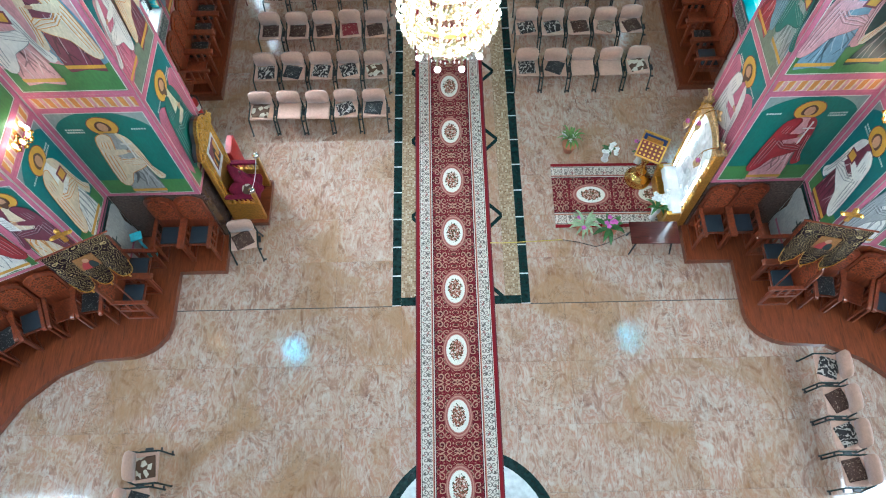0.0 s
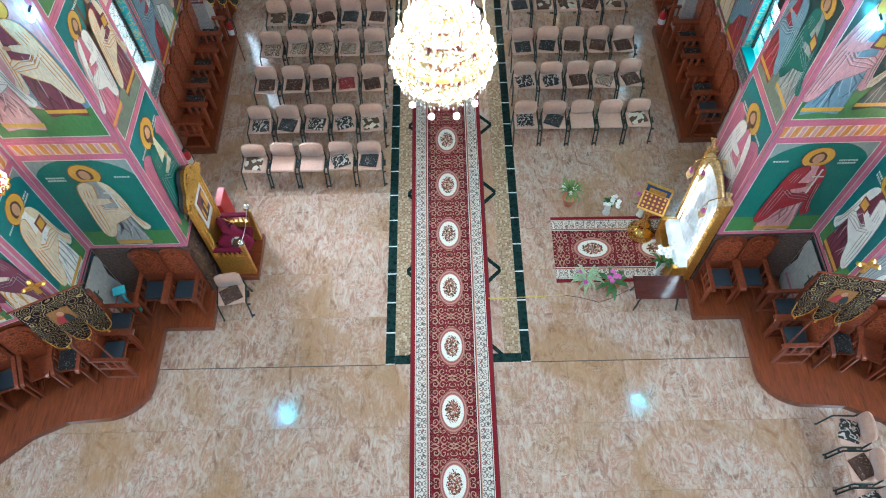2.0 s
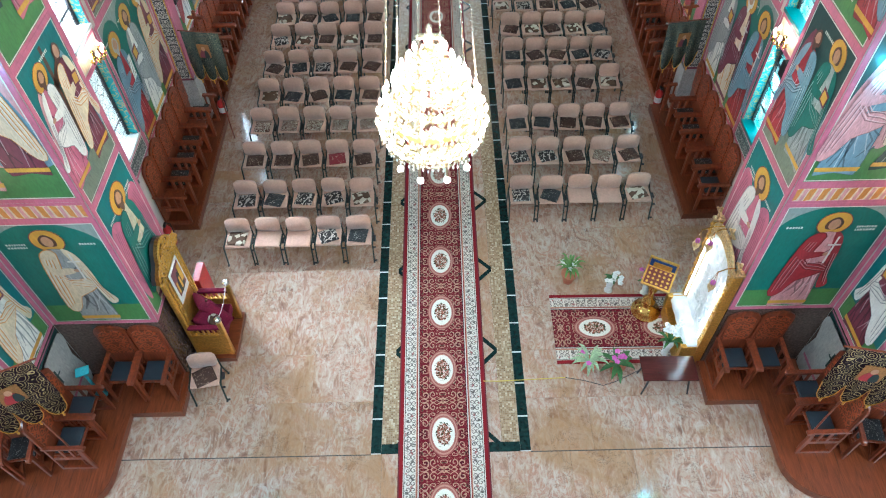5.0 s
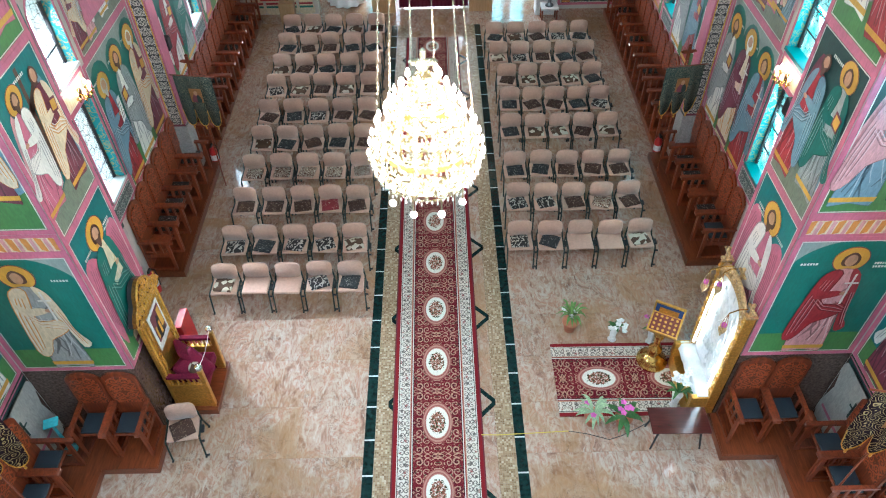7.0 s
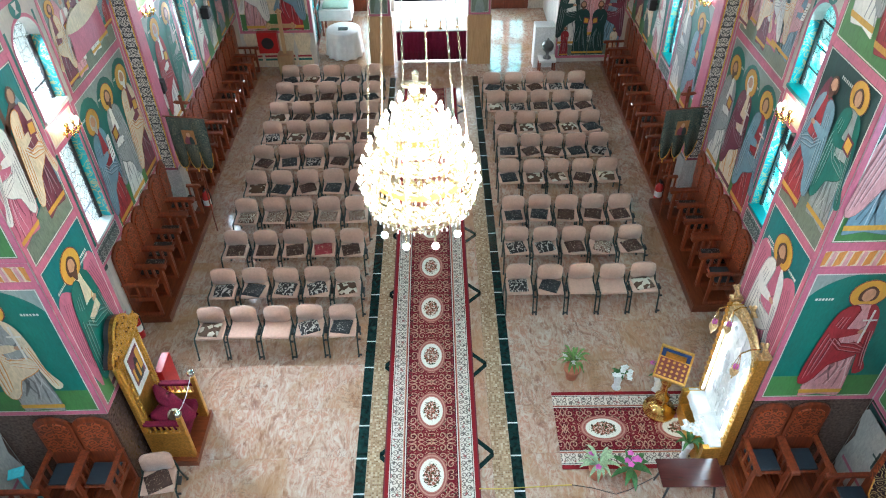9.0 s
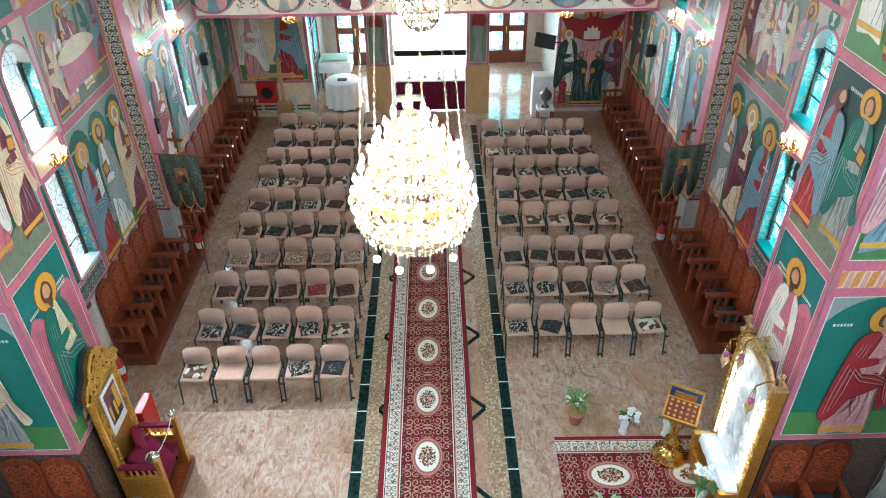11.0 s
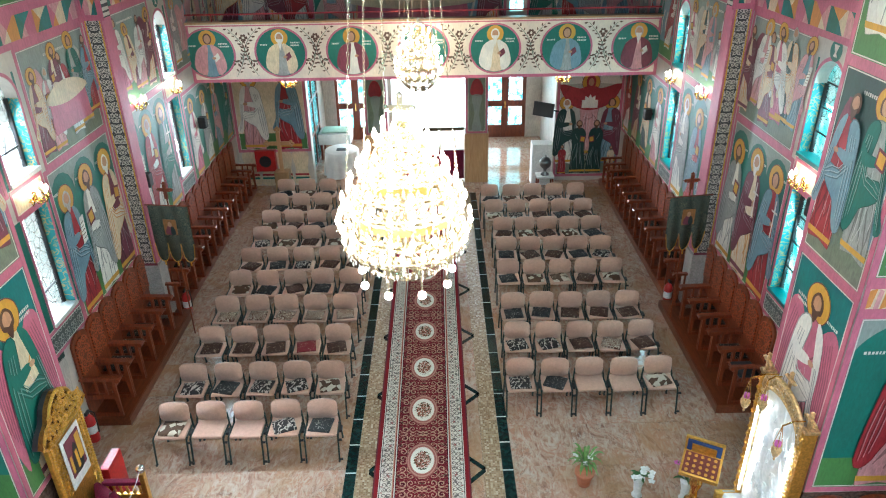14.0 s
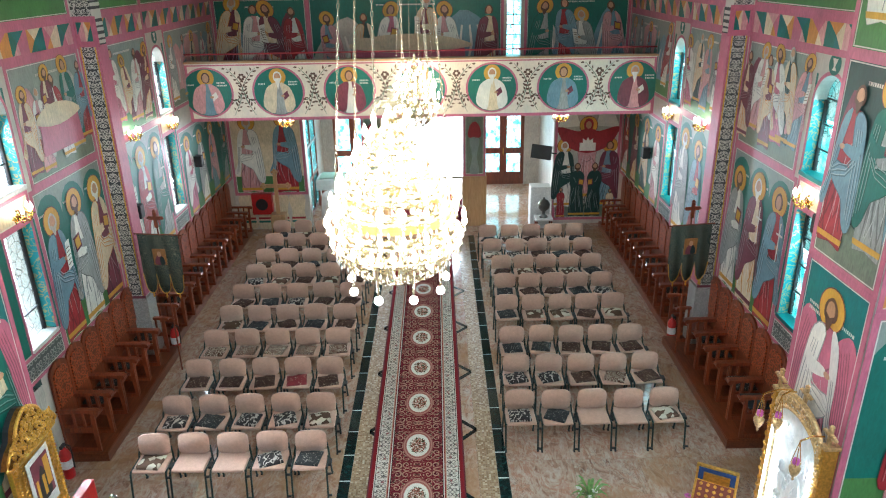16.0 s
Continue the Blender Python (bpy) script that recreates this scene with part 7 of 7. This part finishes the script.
# ---- chandeliers ----
def chandelier(at, tiers, k, label, chain_top, lower_globes):
    e = thing("chandelier", label, "chandelier", "chandeliers", at)
    r = random.Random(3)
    for ti, (z, rad, n) in enumerate(tiers):
        bm = B()
        ring = [(rad * math.cos(2 * PI * i / 40), rad * math.sin(2 * PI * i / 40), z) for i in range(40)]
        tube(bm, ring, .018 * k, 6, True)
        wall = [[bm.verts.new((p[0] * q, p[1] * q, p[2] + dz * k)) for p in ring] for q, dz in ((.985, .0), (.965, .09), (.955, .09), (.975, .0))]
        for u_, v_ in zip(wall, wall[1:] + wall[:1]):
            for i in range(40):
                if i % 2 or u_ is not wall[0]:
                    bm.faces.new((u_[i], u_[(i + 1) % 40], v_[(i + 1) % 40], v_[i]))
        part("hoop", bm, PALE_GILT, e, "pierced brass hoop", True)
        for i in range(n):
            a = 2 * PI * (i + .5 * (ti % 2)) / n
            ca, sa = math.cos(a), math.sin(a)
            bm = B()
            R = rad + .07 * k
            tube(bm, [(rad * ca, rad * sa, z), ((rad + .05 * k) * ca, (rad + .05 * k) * sa, z - .04 * k), (R * ca, R * sa, z + .0)], .007 * k, 5)
            lathe(bm, [(.01 * k, -.01 * k), (.03 * k, .0), (.012 * k, .012 * k), (.012 * k, .06 * k)], 8, (R * ca, R * sa, z))
            arm = part("arm", bm, PALE_GILT, e, "", True)
            bm = B()
            lathe(bm, [(.008 * k, .06 * k), (.024 * k, .085 * k), (.026 * k, .105 * k), (.012 * k, .15 * k), (.001, .175 * k)], 8, (R * ca, R * sa, z))
            part("bulb", bm, BULB, arm, "lit candle bulb", True)
    # lower cage, pendants
    z0, r0, _ = tiers[0]
    for i in range(12):
        a = 2 * PI * i / 12
        ca, sa = math.cos(a), math.sin(a)
        bm = B()
        prof = [(r0, z0), (r0 * .92, z0 - .12 * k), (r0 * .7, z0 - .26 * k), (r0 * .4, z0 - .35 * k), (r0 * .12, z0 - .38 * k)]
        tube(bm, [(p * ca, p * sa, z) for p, z in prof], .012 * k, 6)
        for j in range(4):
            p, z = prof[j]
            p2, z2 = prof[j + 1]
            b = 2 * PI * (i + .5) / 12
            tube(bm, [(p * ca, p * sa, z), ((p + p2) / 2 * math.cos(b), (p + p2) / 2 * math.sin(b), (z + z2) / 2), (p * math.cos(a + PI / 6), p * math.sin(a + PI / 6), z)], .008 * k, 4)
        part("cage_rib", bm, PALE_GILT, e, "brass openwork rib", True)
    for i in range(12):
        a = 2 * PI * (i + .5) / 12
        bm = B()
        R, zz = r0 * .78, z0 - .2 * k
        c = Vector((R * math.cos(a), R * math.sin(a), zz))
        n = Vector((math.cos(a), math.sin(a), -.9)).normalized()
        tng = Vector((-math.sin(a), math.cos(a), 0))
        up = n.cross(tng)
        prism(bm, [c + tng * x + up * y for x, y in ell(0, 0, .07 * k, .09 * k, 18)], n * .012)
        part("eagle_plaque", bm, PALE_GILT, e, "round brass plaque", True)
    if lower_globes:
        for i in range(9):
            a = 2 * PI * (i + .25) / 9
            R, zz = r0 * .86, z0 - .4 * k
            bm = B()
            lathe(bm, [(.012, .04), (.014, .3)], 8, (R * math.cos(a), R * math.sin(a), zz))
            st = part("globe_holder", bm, PALE_GILT, e)
            bm = B()
            bmesh.ops.create_uvsphere(bm, u_segments=14, v_segments=10, radius=.042)
            bmesh.ops.translate(bm, verts=bm.verts, vec=(R * math.cos(a), R * math.sin(a), zz))
            part("globe", bm, BULB_HOT, st, "lit round bulb", True)
    # red glass band and inner uprights
    for (za, ra, _), (zb, rb, _) in zip(tiers, tiers[1:]):
        for i in range(10):
            a = 2 * PI * i / 10 + .1
            bm = B()
            tube(bm, [(ra * .95 * math.cos(a), ra * .95 * math.sin(a), za), ((ra + rb) * .52 * math.cos(a), (ra + rb) * .52 * math.sin(a), (za + zb) / 2 + .02), (rb * .97 * math.cos(a), rb * .97 * math.sin(a), zb)], .009 * k, 5)
            part("scroll_upright", bm, PALE_GILT, e, "", True)
    bm = B()
    for (z, rad, n) in tiers:
        for i in range(n * 3):
            a = 2 * PI * i / (n * 3)
            q = Vector(((rad + .03 * k) * math.cos(a), (rad + .03 * k) * math.sin(a), z - .07 * k - .02 * (i % 3)))
            vs = [bm.verts.new(q + Vector(o) * k) for o in ((0, 0, .035), (.012, 0, 0), (0, .012, 0), (-.012, 0, 0), (0, -.012, 0), (0, 0, -.035))]
            for f in ((0, 1, 2), (0, 2, 3), (0, 3, 4), (0, 4, 1), (5, 2, 1), (5, 3, 2), (5, 4, 3), (5, 1, 4)):
                bm.faces.new([vs[x] for x in f])
    part("crystal_fringe", bm, CRYSTAL, e, "hanging cut crystal drops")["kind"] = "stuff"
    zt, rt_, _ = tiers[-1]
    bm = B()
    small_cross(bm, 0, 0, zt + .06 * k, 1.5 * k)
    tube(bm, [(0, 0, tiers[0][0]), (0, 0, zt + .1 * k)], .012 * k, 6)
    part("cross_finial", bm, PALE_GILT, e, "brass cross", True)
    # chains
    for i in range(6):
        a = 2 * PI * i / 6 + .3
        p0 = Vector((tiers[1][1] * math.cos(a), tiers[1][1] * math.sin(a), tiers[1][0]))
        p1 = Vector((.1 * math.cos(a), .1 * math.sin(a), chain_top - at[2]))
        bm = B()
        n = int((p1 - p0).length / .055)
        for j in range(n):
            c = p0.lerp(p1, (j + .5) / n)
            dr = (p1 - p0).normalized()
            sd = dr.cross(Vector((math.cos(a), math.sin(a), 0))).normalized() if j % 2 else dr.cross(Vector((-math.sin(a), math.cos(a), 0))).normalized()
            tube(bm, [c + dr * (.032 * math.cos(q)) + sd * (.011 * math.sin(q)) for q in (0, 1.05, 2.1, 3.14, 4.19, 5.24)], .0035, 3, True)
        part("chain", bm, PALE_GILT, e, "brass link chain")["kind"] = "stuff"
    return e


TIERS = [(.42, .58, 20), (.6, .62, 20), (.82, .56, 18), (1.0, .48, 16), (1.17, .38, 14), (1.33, .28, 12), (1.48, .19, 8), (1.6, .1, 5)]
ch = chandelier((-.05, 6.92, 3.86), TIERS, 1.0, "large tiered brass chandelier with many lit candle bulbs and a cross", 10.4, True)
bm = B()
n = 40
a_ = [bm.verts.new((.55 * math.cos(2 * PI * i / n), .55 * math.sin(2 * PI * i / n), .72)) for i in range(n)]
b_ = [bm.verts.new((.55 * math.cos(2 * PI * i / n), .55 * math.sin(2 * PI * i / n), .8)) for i in range(n)]
for i in range(n):
    bm.faces.new((a_[i], a_[(i + 1) % n], b_[(i + 1) % n], b_[i]))
part("red_band", bm, PAINT["orange"], ch, "orange-red enamel band", True)
TIERS2 = [(.3, .42, 14), (.52, .44, 14), (.74, .36, 12), (.94, .27, 10), (1.12, .17, 6)]
chandelier((-.07, 15.2, 3.75), TIERS2, .9, "smaller tiered brass chandelier with lit candle bulbs near the gallery", 9.2, False)

# ---- floor pieces ----
def slab_mesh(w, d):
    bm = B()
    bx(bm, -w / 2, w / 2, -d / 2, d / 2, -0.03, 0)
    me = bpy.data.meshes.new("slab")
    bm.to_mesh(me)
    bm.free()
    me.materials.append(GRANITE)
    return me


GX0, GX1 = -1.135, 1.325      # outer edges of the green bands
BAND = 0.16
slabs = {}


def slab(x0, x1, y0, y1, z=0.0, material=None, name="slab"):
    key = (round(x1 - x0, 3), round(y1 - y0, 3), material.name if material else "")
    if key not in slabs:
        me = slab_mesh(x1 - x0 - 0.003, y1 - y0 - 0.003)
        if material:
            me.materials[0] = material
        slabs[key] = me
    ob = new(name, slabs[key])
    ob.location = ((x0 + x1) / 2, (y0 + y1) / 2, z)
    ob.parent = floor
    return ob


def steps(a, b, n):
    return [(a + (b - a) * i / n, a + (b - a) * (i + 1) / n) for i in range(n)]


for i, (y0, y1) in enumerate(steps(-5.2, 4.42, 9)):
    for x0, x1 in steps(-9.6, 9.6, 20):
        slab(x0, x1, y0, y1)
for i, (y0, y1) in enumerate(steps(4.42, 24.0, 22)):
    for x0, x1 in steps(-6.2, GX0, 5) + steps(GX1, 6.2, 5):
        slab(x0, x1, y0, y1)
# central strip: granite in the middle, mosaic beside, green bands outside
for y0, y1 in steps(4.42, 18.4, 24):
    slab(GX0, GX0 + BAND, y0 + .012, y1 - .012, 0, GREEN_STONE, "band_stone")
    slab(GX1 - BAND, GX1, y0 + .012, y1 - .012, 0, GREEN_STONE, "band_stone")
slab(GX0, GX0 + BAND, 4.42, 18.4, -0.004, PALE_STONE, "band_joint")
slab(GX1 - BAND, GX1, 4.42, 18.4, -0.004, PALE_STONE, "band_joint")
for x0, x1 in ((GX0 + BAND, GX0 + BAND + 0.28), (GX1 - BAND - 0.28, GX1 - BAND)):
    slab(x0, x1, 4.58, 18.4, 0, MOSAIC, "mosaic_strip")
for y0, y1 in steps(4.58, 18.4, 10):
    slab(GX0 + BAND + 0.28, GX1 - BAND - 0.28, y0, y1)
slab(GX0 + BAND, GX1 - BAND, 4.42, 4.58, 0, GREEN_STONE, "band_stone")
slab(GX0, GX1, 18.4, 24.0)
# zigzag lines of green marble that show beside the runner
bm = B()
for k in range(8):
    yc = 4.485 + 1.722 * k
    for s, tip in ((-1, -0.79), (1, 0.915)):
        for d in (-1, 1):
            if yc + d * 0.3 < 4.5:
                continue
            a, b = Vector((tip, yc, 0.001)), Vector((tip - s * 0.34, yc + d * 0.34, 0.001))
            prism(bm, [a - Vector((0, 0.05 * d, 0)), a + Vector((0, 0.05 * d, 0)), b + Vector((0, 0.05 * d, 0)), b - Vector((0, 0.05 * d, 0))], (0, 0, 0.003))
part("zigzag_inlay", bm, GREEN_STONE, floor, "dark green marble zigzag inlay")
# round inlay near the altar
bm = B()
pts = [(0.11 + 1.43 * math.cos(a * PI / 32), 0.51 + 1.43 * math.sin(a * PI / 32), 0.001) for a in range(64)]
prism(bm, pts, (0, 0, 0.003))
part("round_inlay", bm, GREEN_STONE, floor, "round dark green marble inlay")
bm = B()
prism(bm, [(0.11 + 1.27 * math.cos(a * PI / 32), 0.51 + 1.27 * math.sin(a * PI / 32), 0.004) for a in range(64)], (0, 0, 0.003))
part("round_inlay_centre", bm, PALE_STONE, floor, "pale marble disc")
# dark joint across the crossing
bm = B()
for x0, x1 in ((-5.0, GX0), (GX1, 5.0)):
    bx(bm, x0, x1, 4.405, 4.419, -.01, .0015)
part("long_joint", bm, plain("dark_joint", (.04, .035, .03), .7), floor, "dark joint line across the floor")
